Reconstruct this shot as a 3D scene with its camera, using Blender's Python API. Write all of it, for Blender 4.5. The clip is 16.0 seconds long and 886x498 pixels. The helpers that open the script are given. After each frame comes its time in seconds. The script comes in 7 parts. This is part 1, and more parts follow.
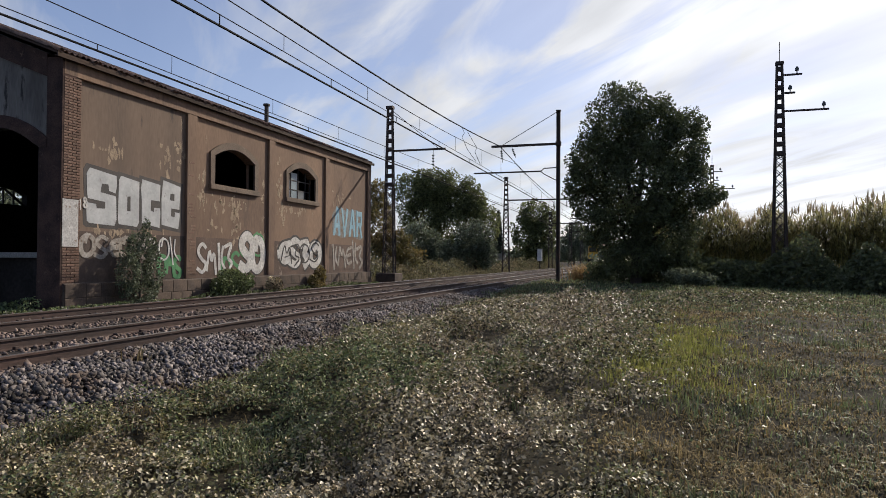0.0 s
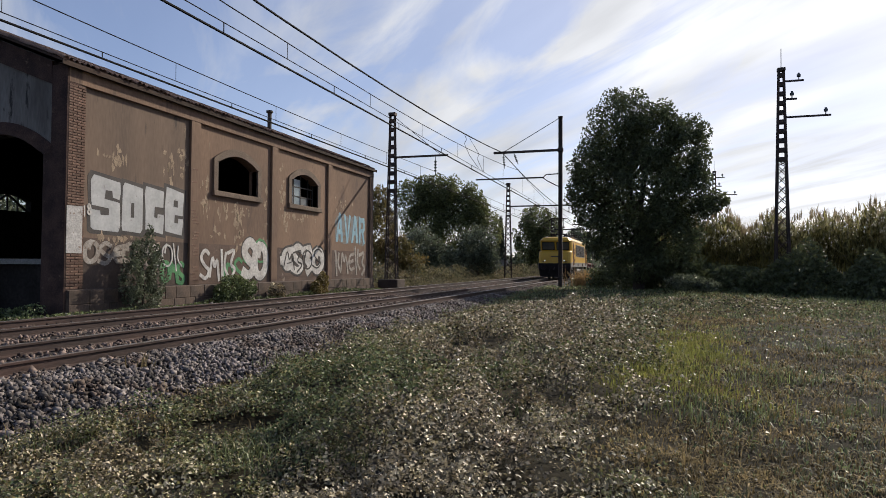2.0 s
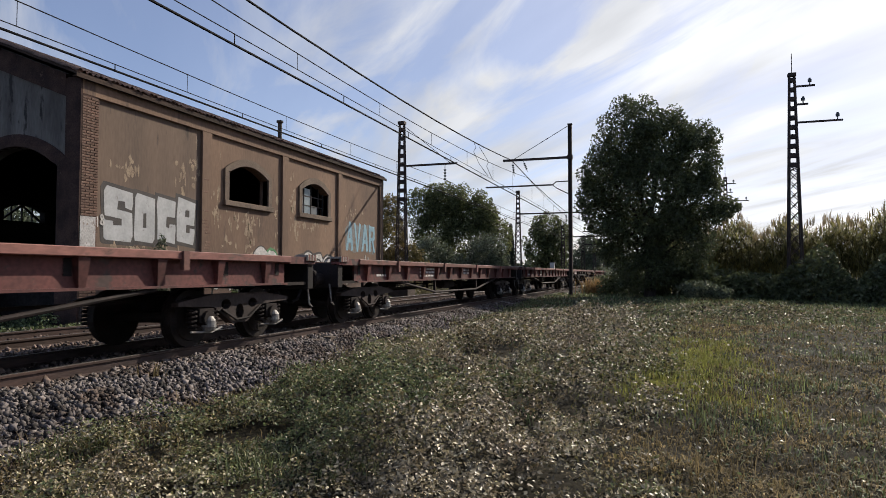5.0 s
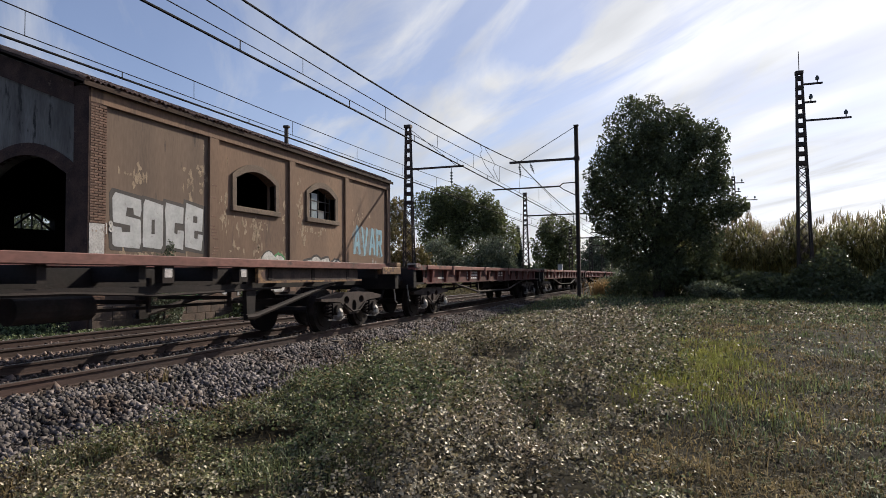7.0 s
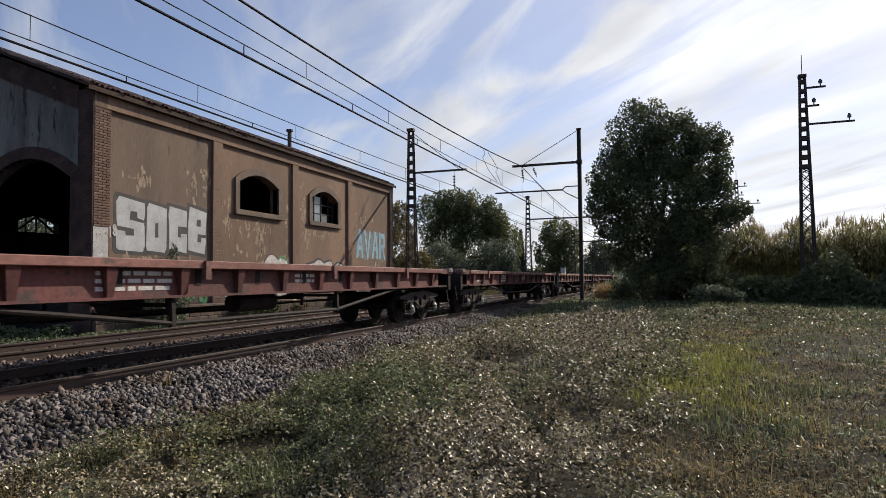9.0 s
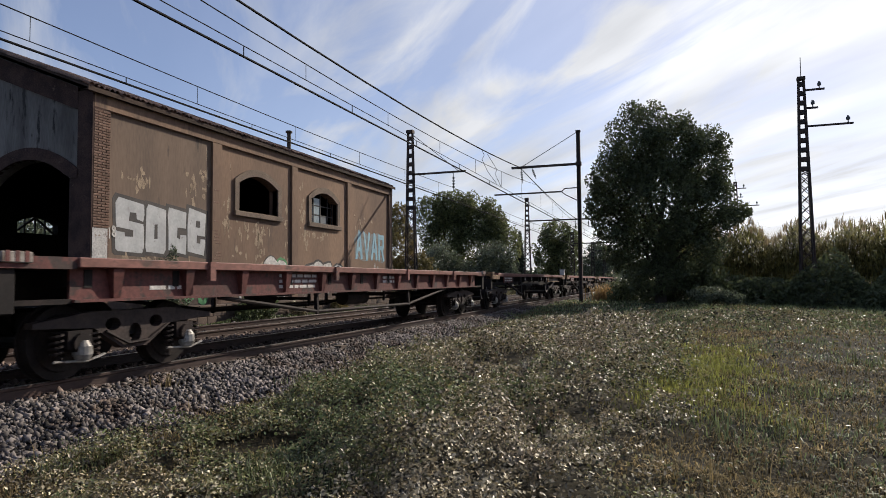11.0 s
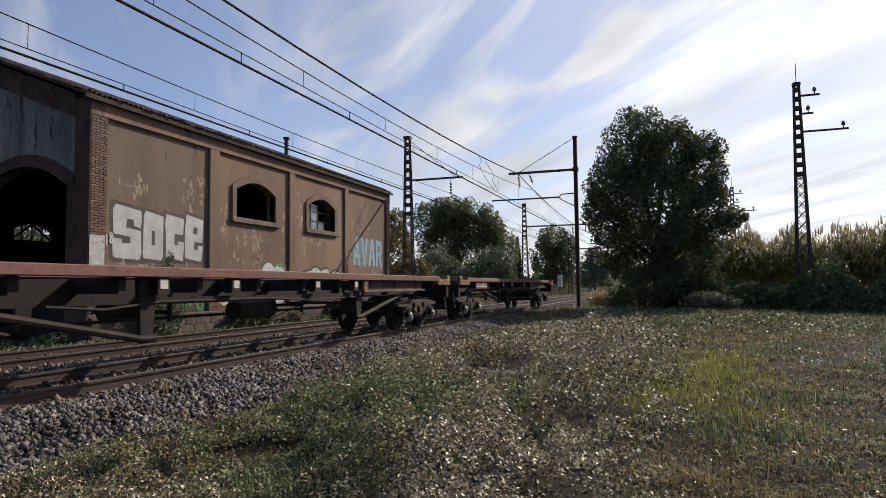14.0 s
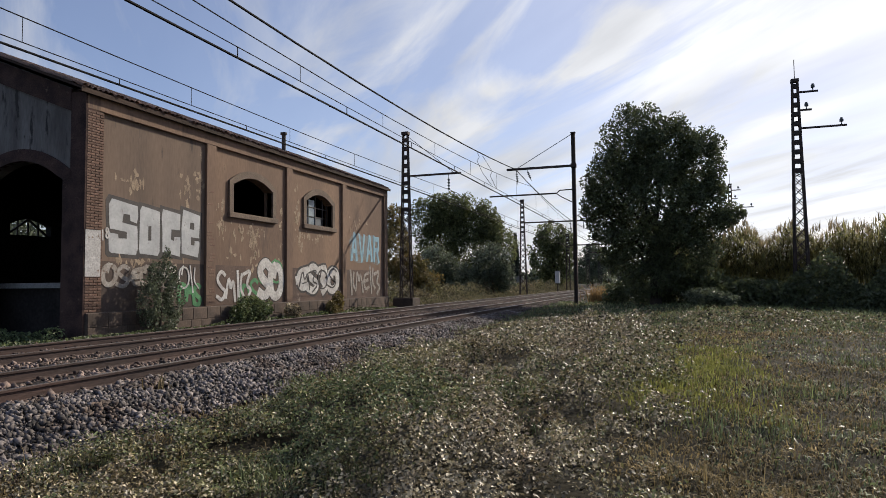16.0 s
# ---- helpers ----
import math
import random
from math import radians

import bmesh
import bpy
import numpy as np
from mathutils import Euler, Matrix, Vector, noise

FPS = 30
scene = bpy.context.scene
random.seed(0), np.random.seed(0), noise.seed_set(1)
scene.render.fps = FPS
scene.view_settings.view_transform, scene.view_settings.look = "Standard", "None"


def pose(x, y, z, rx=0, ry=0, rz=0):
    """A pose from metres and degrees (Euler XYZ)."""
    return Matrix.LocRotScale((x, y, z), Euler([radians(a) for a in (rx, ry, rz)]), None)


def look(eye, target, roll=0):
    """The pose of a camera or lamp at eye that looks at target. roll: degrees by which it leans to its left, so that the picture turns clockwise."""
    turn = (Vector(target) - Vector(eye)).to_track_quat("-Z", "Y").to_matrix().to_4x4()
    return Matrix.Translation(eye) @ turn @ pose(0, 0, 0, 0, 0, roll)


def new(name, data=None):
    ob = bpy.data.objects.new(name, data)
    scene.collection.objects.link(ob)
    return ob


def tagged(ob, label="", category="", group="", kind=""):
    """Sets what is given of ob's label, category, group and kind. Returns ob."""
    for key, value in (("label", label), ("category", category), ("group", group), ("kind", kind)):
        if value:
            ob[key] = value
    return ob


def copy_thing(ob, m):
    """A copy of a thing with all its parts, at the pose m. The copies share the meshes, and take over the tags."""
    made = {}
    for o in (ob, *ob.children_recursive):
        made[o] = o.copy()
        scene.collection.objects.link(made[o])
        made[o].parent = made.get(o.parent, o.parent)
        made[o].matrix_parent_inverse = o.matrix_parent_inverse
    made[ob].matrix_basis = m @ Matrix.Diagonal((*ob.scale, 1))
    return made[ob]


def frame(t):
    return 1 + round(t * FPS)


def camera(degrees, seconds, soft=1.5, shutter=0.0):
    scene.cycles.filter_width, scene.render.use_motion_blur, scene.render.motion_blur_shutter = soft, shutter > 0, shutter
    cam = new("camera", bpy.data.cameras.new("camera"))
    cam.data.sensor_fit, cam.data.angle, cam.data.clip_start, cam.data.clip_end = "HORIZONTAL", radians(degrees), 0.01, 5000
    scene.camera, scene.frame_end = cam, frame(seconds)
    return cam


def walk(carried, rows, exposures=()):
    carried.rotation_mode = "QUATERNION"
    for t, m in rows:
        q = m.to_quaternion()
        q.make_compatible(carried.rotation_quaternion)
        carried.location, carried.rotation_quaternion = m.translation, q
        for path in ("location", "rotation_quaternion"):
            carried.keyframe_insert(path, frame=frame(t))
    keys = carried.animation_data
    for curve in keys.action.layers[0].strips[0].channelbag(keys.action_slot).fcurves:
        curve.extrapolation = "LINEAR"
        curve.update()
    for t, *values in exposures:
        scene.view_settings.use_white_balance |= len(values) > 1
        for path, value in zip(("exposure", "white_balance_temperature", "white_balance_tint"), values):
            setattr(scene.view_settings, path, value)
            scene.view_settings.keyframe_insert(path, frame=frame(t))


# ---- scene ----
cam = camera(69.0, 16.0, soft=0.7, shutter=0.03)
walk(cam, [
    (0, pose(0.000, -0.000, 1.172, 90.91, -0.36, 17.37)),
    (0.5, pose(0.002, -0.014, 1.170, 91.15, -0.29, 17.36)),
    (1, pose(-0.006, -0.023, 1.175, 91.22, -0.40, 17.30)),
    (1.5, pose(-0.008, -0.027, 1.177, 91.35, -0.33, 17.39)),
    (2, pose(-0.003, -0.033, 1.175, 91.45, -0.33, 17.56)),
    (2.5, pose(-0.004, -0.019, 1.178, 91.19, -0.12, 17.63)),
    (3, pose(-0.008, -0.014, 1.179, 91.38, 0.02, 17.88)),
    (3.5, pose(-0.004, -0.018, 1.175, 91.35, 0.01, 18.11)),
    (4, pose(-0.003, -0.033, 1.179, 91.60, -0.05, 18.24)),
    (6.5, pose(-0.002, -0.030, 1.179, 92.51, 0.41, 18.99)),
    (7, pose(0.001, -0.019, 1.177, 92.42, 0.60, 19.15)),
    (7.5, pose(-0.004, -0.027, 1.184, 92.60, 0.47, 19.13)),
    (8, pose(-0.005, -0.032, 1.184, 92.87, 0.46, 19.34)),
    (8.5, pose(-0.006, -0.036, 1.188, 92.96, 0.48, 19.51)),
    (9, pose(-0.001, -0.033, 1.184, 92.72, 0.57, 19.38)),
    (11.5, pose(-0.004, -0.044, 1.180, 93.01, 0.46, 19.28)),
    (12, pose(0.003, -0.048, 1.181, 93.17, 0.37, 19.29)),
    (12.5, pose(0.005, -0.039, 1.180, 93.18, 0.43, 19.41)),
    (13, pose(0.008, -0.043, 1.182, 93.20, 0.54, 19.10)),
    (13.5, pose(0.015, -0.057, 1.183, 93.28, 0.72, 19.26)),
    (14, pose(0.004, -0.060, 1.179, 93.38, 0.67, 19.09)),
    (14.5, pose(0.008, -0.061, 1.183, 93.21, 0.67, 18.96)),
    (15, pose(0.014, -0.037, 1.176, 93.08, 0.72, 19.20)),
    (15.5, pose(0.017, -0.024, 1.180, 92.79, 0.85, 19.16)),
    (16, pose(0.007, -0.015, 1.173, 93.03, 0.57, 18.91)),
])

# ---------------------------------------------------------------- light
SUN = Vector((1.0, 2.06, 1.5)).normalized()
ELEV, AZIM = math.asin(SUN.z), math.atan2(SUN.x, SUN.y)
sun_data = bpy.data.lights.new("sun", "SUN")
sun_data.energy, sun_data.angle, sun_data.color = 5.0, radians(0.6), (1.0, 0.90, 0.76)
sun = new("sun", sun_data)
sun.matrix_world = look((0, 0, 30), Vector((0, 0, 30)) - SUN)
scene.view_settings.exposure = 0.0

world = bpy.data.worlds.new("sky")
scene.world = world
world.use_nodes = True
wn, wl = world.node_tree.nodes, world.node_tree.links
wn.clear()
w_out = wn.new("ShaderNodeOutputWorld")
sky = wn.new("ShaderNodeTexSky")
sky.sky_type, sky.sun_disc = "NISHITA", False
sky.sun_elevation, sky.sun_rotation = ELEV, AZIM
sky.air_density, sky.dust_density, sky.ozone_density = 1.0, 0.6, 3.0
bg_sky = wn.new("ShaderNodeBackground")
bg_sky.inputs["Strength"].default_value = 0.116
tint = wn.new("ShaderNodeVectorMath")
tint.operation = "MULTIPLY"
tint.inputs[1].default_value = (1.12, 1.0, 1.06)
wl.new(sky.outputs[0], tint.inputs[0])
wl.new(tint.outputs[0], bg_sky.inputs["Color"])
# thin high cloud, drawn out in streaks
tc = wn.new("ShaderNodeTexCoord")
sep = wn.new("ShaderNodeSeparateXYZ")
wl.new(tc.outputs["Generated"], sep.inputs[0])


def wmath(op, a, b=None, clamp=False):
    n = wn.new("ShaderNodeMath")
    n.operation, n.use_clamp = op, clamp
    for i, v in enumerate((a, b)):
        if v is None:
            continue
        if isinstance(v, (int, float)):
            n.inputs[i].default_value = v
        else:
            wl.new(v, n.inputs[i])
    return n.outputs[0]


zz = wmath("ADD", wmath("MAXIMUM", sep.outputs[2], 0.0), 0.16)
comb = wn.new("ShaderNodeCombineXYZ")
wl.new(wmath("DIVIDE", sep.outputs[0], zz), comb.inputs[0])
wl.new(wmath("DIVIDE", sep.outputs[1], zz), comb.inputs[1])
mapn = wn.new("ShaderNodeMapping")
turn = wn.new("ShaderNodeMapping")
turn.inputs["Rotation"].default_value = (0, 0, radians(47))
wl.new(comb.outputs[0], turn.inputs[0])
mapn.inputs["Scale"].default_value = (0.36, 1.45, 1.0)
mapn.inputs["Location"].default_value = (0.35, 0.55, 0.0)
wl.new(turn.outputs[0], mapn.inputs[0])
n1 = wn.new("ShaderNodeTexNoise")
n1.inputs["Scale"].default_value, n1.inputs["Detail"].default_value = 1.5, 9.0
n1.inputs["Roughness"].default_value, n1.inputs["Distortion"].default_value = 0.58, 1.3
wl.new(mapn.outputs[0], n1.inputs["Vector"])
# cloud cover grows towards the sun's side and the horizon
dot = wn.new("ShaderNodeVectorMath")
dot.operation = "DOT_PRODUCT"
wl.new(tc.outputs["Generated"], dot.inputs[0])
dot.inputs[1].default_value = SUN
glow = wmath("MAXIMUM", dot.outputs["Value"], 0.0)
cover = wmath("ADD", n1.outputs["Fac"], wmath("MULTIPLY", wmath("POWER", glow, 2.0), 0.24))
cover = wmath("ADD", cover, wmath("MULTIPLY", wmath("POWER", wmath("SUBTRACT", 1.0, wmath("MAXIMUM", sep.outputs[2], 0.0)), 7.0), 0.20))
fac = wmath("MULTIPLY", wmath("SUBTRACT", cover, 0.515), 3.0, True)
# long wisps: each runs from one direction of the sky to another, with a ragged edge
rag = wn.new("ShaderNodeTexNoise")
rag.inputs["Scale"].default_value, rag.inputs["Detail"].default_value = 9.0, 6.0
wl.new(tc.outputs["Generated"], rag.inputs["Vector"])
shift = wn.new("ShaderNodeVectorMath")
shift.operation = "MULTIPLY_ADD"
wl.new(rag.outputs["Color"], shift.inputs[0])
shift.inputs[1].default_value = (0.07, 0.07, 0.07)
wl.new(tc.outputs["Generated"], shift.inputs[2])


def sky_dot(v, offset):
    n = wn.new("ShaderNodeVectorMath")
    n.operation = "DOT_PRODUCT"
    wl.new(shift.outputs[0], n.inputs[0])
    n.inputs[1].default_value = v
    return wmath("SUBTRACT", n.outputs["Value"], offset)


WISPS = [((-0.329, 0.897, 0.294), (-0.133, 0.896, 0.424), 0.016, 0.42),
           ((-0.282, 0.917, 0.282), (-0.014, 0.944, 0.331), 0.017, 0.7),
           ((-0.145, 0.942, 0.302), (0.003, 0.923, 0.384), 0.03, 0.5),
           ((-0.093, 0.952, 0.291), (0.292, 0.906, 0.307), 0.036, 0.8),
           ((0.007, 0.976, 0.217), (0.307, 0.927, 0.215), 0.02, 0.45)]
for wa, wb, wide, thick in WISPS:
    wa, wb = Vector(wa), Vector(wb)
    wn_ = wa.cross(wb).normalized()
    run = (wb - wa).normalized()
    drift = Vector((0.035, 0.035, 0.035))
    across = wmath("DIVIDE", sky_dot(wn_, drift.dot(wn_)), wide)
    across = wmath("POWER", 0.37, wmath("MULTIPLY", across, across))
    half = (wb - wa).length / 2
    along = wmath("DIVIDE", sky_dot(run, ((wa + wb) / 2 + drift).dot(run)), half)
    along = wmath("SUBTRACT", 1.0, wmath("MULTIPLY", along, along), True)
    wisp = wmath("MULTIPLY", wmath("MULTIPLY", across, along), thick)
    wisp = wmath("MULTIPLY", wisp, wmath("ADD", 0.25, wmath("MULTIPLY", n1.outputs["Fac"], 1.4)))
    fac = wmath("ADD", fac, wisp, True)
fac = wmath("MAXIMUM", fac, wmath("MULTIPLY", wmath("POWER", glow, 1.6), 0.4))
bg_cloud = wn.new("ShaderNodeBackground")
bg_cloud.inputs["Color"].default_value = (0.93, 0.95, 1.0, 1)
n2 = wn.new("ShaderNodeTexNoise")
n2.inputs["Scale"].default_value, n2.inputs["Detail"].default_value = 2.6, 7.0
wl.new(mapn.outputs[0], n2.inputs["Vector"])
shade = wmath("ADD", 0.52, wmath("MULTIPLY", n2.outputs["Fac"], 0.96))
wl.new(wmath("MULTIPLY", shade, wmath("ADD", 0.62, wmath("MULTIPLY", wmath("POWER", glow, 4.0), 0.55))), bg_cloud.inputs["Strength"])
w_mix = wn.new("ShaderNodeMixShader")
wl.new(fac, w_mix.inputs[0])
wl.new(bg_sky.outputs[0], w_mix.inputs[1])
wl.new(bg_cloud.outputs[0], w_mix.inputs[2])
wl.new(w_mix.outputs[0], w_out.inputs[0])


# ---------------------------------------------------------------- materials
def mat(name, c1, c2=None, rough=0.8, metal=0.0, scale=1.5, fine=30.0, bump=0.25, dist=0.01, third=None, third_at=0.62,
        island=0.0, rand=0.0, stretch=(1, 1, 1), fine_amt=0.35, translucent=0.0, spec=0.4, emit=None):
    """A surface of two colours mixed in patches, a third as stains, with grain and fine relief."""
    m = bpy.data.materials.new(name)
    m.use_nodes = True
    nt = m.node_tree
    N, L = nt.nodes, nt.links
    bsdf = N["Principled BSDF"]
    out = N["Material Output"]
    co = N.new("ShaderNodeTexCoord")
    mp = N.new("ShaderNodeMapping")
    mp.inputs["Scale"].default_value = stretch
    L.new(co.outputs["Object"], mp.inputs[0])
    big = N.new("ShaderNodeTexNoise")
    big.inputs["Scale"].default_value, big.inputs["Detail"].default_value = scale, 5.0
    L.new(mp.outputs[0], big.inputs["Vector"])
    small = N.new("ShaderNodeTexNoise")
    small.inputs["Scale"].default_value, small.inputs["Detail"].default_value = fine, 4.0
    L.new(mp.outputs[0], small.inputs["Vector"])
    ramp = N.new("ShaderNodeMapRange")
    ramp.inputs[1].default_value, ramp.inputs[2].default_value = 0.36, 0.64
    L.new(big.outputs["Fac"], ramp.inputs[0])
    mix = N.new("ShaderNodeMix")
    mix.data_type = "RGBA"
    mix.inputs[6].default_value = (*c1, 1)
    mix.inputs[7].default_value = (*(c2 or c1), 1)
    L.new(ramp.outputs[0], mix.inputs[0])
    col = mix.outputs[2]
    if third:
        st = N.new("ShaderNodeTexNoise")
        st.inputs["Scale"].default_value, st.inputs["Detail"].default_value = scale * 2.3, 7.0
        st.inputs["Roughness"].default_value = 0.65
        L.new(mp.outputs[0], st.inputs["Vector"])
        r3 = N.new("ShaderNodeMapRange")
        r3.inputs[1].default_value, r3.inputs[2].default_value = third_at, third_at + 0.06
        L.new(st.outputs["Fac"], r3.inputs[0])
        m3 = N.new("ShaderNodeMix")
        m3.data_type = "RGBA"
        m3.inputs[7].default_value = (*third, 1)
        L.new(col, m3.inputs[6])
        L.new(r3.outputs[0], m3.inputs[0])
        col = m3.outputs[2]
    val = N.new("ShaderNodeMapRange")
    val.inputs[1].default_value, val.inputs[2].default_value = 0.25, 0.75
    val.inputs[3].default_value, val.inputs[4].default_value = 1 - fine_amt, 1 + fine_amt
    L.new(small.outputs["Fac"], val.inputs[0])
    k = val.outputs[0]
    for amount, kind in ((island, "geo"), (rand, "obj")):
        if amount:
            src = N.new("ShaderNodeNewGeometry") if kind == "geo" else N.new("ShaderNodeObjectInfo")
            rr = N.new("ShaderNodeMapRange")
            rr.inputs[3].default_value, rr.inputs[4].default_value = 1 - amount, 1 + amount
            L.new(src.outputs["Random Per Island" if kind == "geo" else "Random"], rr.inputs[0])
            mm = N.new("ShaderNodeMath")
            mm.operation = "MULTIPLY"
            L.new(k, mm.inputs[0])
            L.new(rr.outputs[0], mm.inputs[1])
            k = mm.outputs[0]
    mul = N.new("ShaderNodeVectorMath")
    mul.operation = "SCALE"
    L.new(col, mul.inputs[0])
    L.new(k, mul.inputs["Scale"])
    L.new(mul.outputs[0], bsdf.inputs["Base Color"])
    bsdf.inputs["Roughness"].default_value = rough
    bsdf.inputs["Metallic"].default_value = metal
    bsdf.inputs["Specular IOR Level"].default_value = spec
    if bump:
        bp = N.new("ShaderNodeBump")
        bp.inputs["Strength"].default_value, bp.inputs["Distance"].default_value = bump, dist
        L.new(small.outputs["Fac"], bp.inputs["Height"])
        L.new(bp.outputs[0], bsdf.inputs["Normal"])
    if translucent:
        tr = N.new("ShaderNodeBsdfTranslucent")
        L.new(mul.outputs[0], tr.inputs["Color"])
        ms = N.new("ShaderNodeMixShader")
        ms.inputs[0].default_value = translucent
        L.new(bsdf.outputs[0], ms.inputs[1])
        L.new(tr.outputs[0], ms.inputs[2])
        L.new(ms.outputs[0], out.inputs["Surface"])
    if emit:
        bsdf.inputs["Emission Color"].default_value = (*emit[0], 1)
        bsdf.inputs["Emission Strength"].default_value = emit[1]
    return m


M_STUCCO = mat("ochre_stucco", (0.24, 0.152, 0.10), (0.15, 0.096, 0.067), 0.9, scale=0.42, fine=14, bump=0.3, third=(0.125, 0.082, 0.06), third_at=0.59, stretch=(1, 1, 0.3), fine_amt=0.16)
M_STUCCO_GREY = mat("grimy_grey_stucco", (0.17, 0.118, 0.086), (0.105, 0.076, 0.059), 0.9, scale=0.5, fine=14, bump=0.3, third=(0.075, 0.057, 0.046), third_at=0.6, stretch=(1, 1, 0.25), fine_amt=0.14)
M_STUCCO_LOW = mat("damp_stucco", (0.145, 0.096, 0.072), (0.09, 0.062, 0.05), 0.92, scale=0.8, fine=16, bump=0.35, third=(0.235, 0.18, 0.145), third_at=0.61, fine_amt=0.2)
M_STUCCO_DAMP = mat("grimy_damp_stucco", (0.105, 0.075, 0.06), (0.065, 0.049, 0.041), 0.92, scale=0.9, fine=16, bump=0.35, third=(0.15, 0.12, 0.10), third_at=0.6, fine_amt=0.2)
M_GREYSTUCCO = mat("grey_plaster", (0.215, 0.197, 0.178), (0.10, 0.09, 0.08), 0.9, scale=0.8, fine=12, bump=0.2, stretch=(1.6, 1.6, 0.35), fine_amt=0.2, third=(0.04, 0.034, 0.03), third_at=0.57)
M_BRICK = mat("red_brick", (0.16, 0.092, 0.064), (0.118, 0.07, 0.052), 0.9, scale=2, fine=40, bump=0.3, rand=0.28, third=(0.2, 0.14, 0.10), third_at=0.6)
M_MORTAR = mat("mortar", (0.145, 0.10, 0.074), (0.105, 0.074, 0.056), 0.95, scale=2, fine=40)
M_DARKBRICK = mat("sooty_brick", (0.07, 0.042, 0.034), (0.036, 0.023, 0.02), 0.92, scale=2, fine=30, rand=0.3, spec=0.2, third=(0.105, 0.07, 0.055), third_at=0.62)
M_STONE = mat("window_stone", (0.175, 0.128, 0.094), (0.12, 0.088, 0.066), 0.9, scale=2, fine=30, third=(0.085, 0.066, 0.054), third_at=0.6)
M_PLINTH = mat("plinth_stone", (0.085, 0.062, 0.049), (0.055, 0.041, 0.034), 0.95, scale=1.2, fine=20, bump=0.5, third=(0.13, 0.10, 0.08), third_at=0.64)
# near black: the shade inside the shed is put into this colour
M_INSIDE = mat("shade_dark_inside", (0.034, 0.03, 0.028), (0.022, 0.019, 0.018), 0.95, scale=0.8, fine=10, spec=0.1)
M_CONCRETE = mat("worn_concrete", (0.27, 0.26, 0.24), (0.2, 0.19, 0.175), 0.9, scale=1.2, fine=25)
M_TILE = mat("clay_tile", (0.22, 0.14, 0.10), (0.14, 0.095, 0.075), 0.9, scale=2, fine=20, island=0.3, rand=0.3)
M_FASCIA = mat("weathered_timber", (0.06, 0.038, 0.028), (0.036, 0.024, 0.018), 0.85, scale=1, fine=30, stretch=(1, 0.15, 1), spec=0.2)
M_WINIRON = mat("window_iron", (0.03, 0.03, 0.032), (0.05, 0.04, 0.035), 0.6, 0.3, scale=4)
M_MASTIRON = mat("mast_iron", (0.045, 0.04, 0.037), (0.075, 0.05, 0.04), 0.75, 0.3, scale=2, fine=25)
M_WIRE = mat("wire", (0.012, 0.012, 0.013), (0.018, 0.016, 0.015), 0.9, 0.0, scale=2, bump=0, spec=0.1)
M_INSULATOR = mat("insulator_glass", (0.03, 0.045, 0.045), (0.05, 0.06, 0.06), 0.25, scale=8, bump=0)
M_RAIL = mat("rusty_rail", (0.07, 0.04, 0.032), (0.036, 0.023, 0.02), 0.6, 0.1, scale=1.5, fine=30, stretch=(1, 0.2, 1), spec=0.4)
M_RAILTOP = mat("polished_rail_head", (0.42, 0.40, 0.38), (0.3, 0.28, 0.26), 0.32, 0.9, scale=2, fine=40, bump=0.05, stretch=(1, 0.1, 1), fine_amt=0.15)
M_SLEEPER = mat("old_sleeper", (0.125, 0.09, 0.068), (0.075, 0.055, 0.043), 0.9, scale=2.5, fine=30, stretch=(0.3, 1, 1), rand=0.3)
# bed far darker than its stones: shade in the chinks, put into the colour
M_SHADED_BED = mat("ballast_bed", (0.04, 0.033, 0.03), (0.025, 0.021, 0.02), 0.95, scale=2, fine=22, bump=1.0, dist=0.05, fine_amt=0.6, spec=0.2)
M_STONES = mat("ballast_stone", (0.178, 0.154, 0.144), (0.102, 0.087, 0.08), 0.8, scale=0.7, fine=25, island=0.95, third=(0.075, 0.054, 0.043), third_at=0.52, spec=0.3)
M_STONES_RUST = mat("rusty_ballast_stone", (0.205, 0.155, 0.13), (0.14, 0.102, 0.083), 0.9, scale=0.7, fine=25, island=0.6, spec=0.3)
# earth coloured almost black, painting the shade in gaps between the leaves
M_SHADED_EARTH = mat("earth", (0.024, 0.020, 0.012), (0.016, 0.014, 0.008), 0.95, scale=0.35, fine=9, bump=0.6, dist=0.04, third=(0.06, 0.045, 0.027), third_at=0.64, fine_amt=0.5, spec=0.1)
M_LEAF_DARK = mat("bramble_leaf", (0.185, 0.178, 0.072), (0.245, 0.20, 0.10), 0.45, scale=1.2, fine=5, bump=0, island=0.95, translucent=0.2, spec=0.4)
M_LEAF_DRY = mat("withered_leaf", (0.40, 0.345, 0.225), (0.235, 0.18, 0.112), 0.44, scale=1.2, fine=5, bump=0, island=0.98, translucent=0.12, spec=0.42)
M_LEAF_GREEN = mat("clover_leaf", (0.165, 0.195, 0.085), (0.12, 0.15, 0.066), 0.5, scale=1.2, fine=5, bump=0, island=0.85, translucent=0.3, spec=0.35)
M_GRASS = mat("grass", (0.27, 0.27, 0.07), (0.19, 0.20, 0.055), 0.6, scale=0.9, fine=4, bump=0, island=0.55, translucent=0.5, spec=0.2)
M_GRASS_DRY = mat("dry_grass", (0.265, 0.20, 0.095), (0.16, 0.122, 0.06), 0.7, scale=0.9, fine=4, bump=0, island=0.9, translucent=0.35, spec=0.15)
M_GRASS_GOLD = mat("golden_grass", (0.36, 0.24, 0.11), (0.28, 0.18, 0.08), 0.65, scale=0.8, fine=4, bump=0, island=0.35, translucent=0.35)
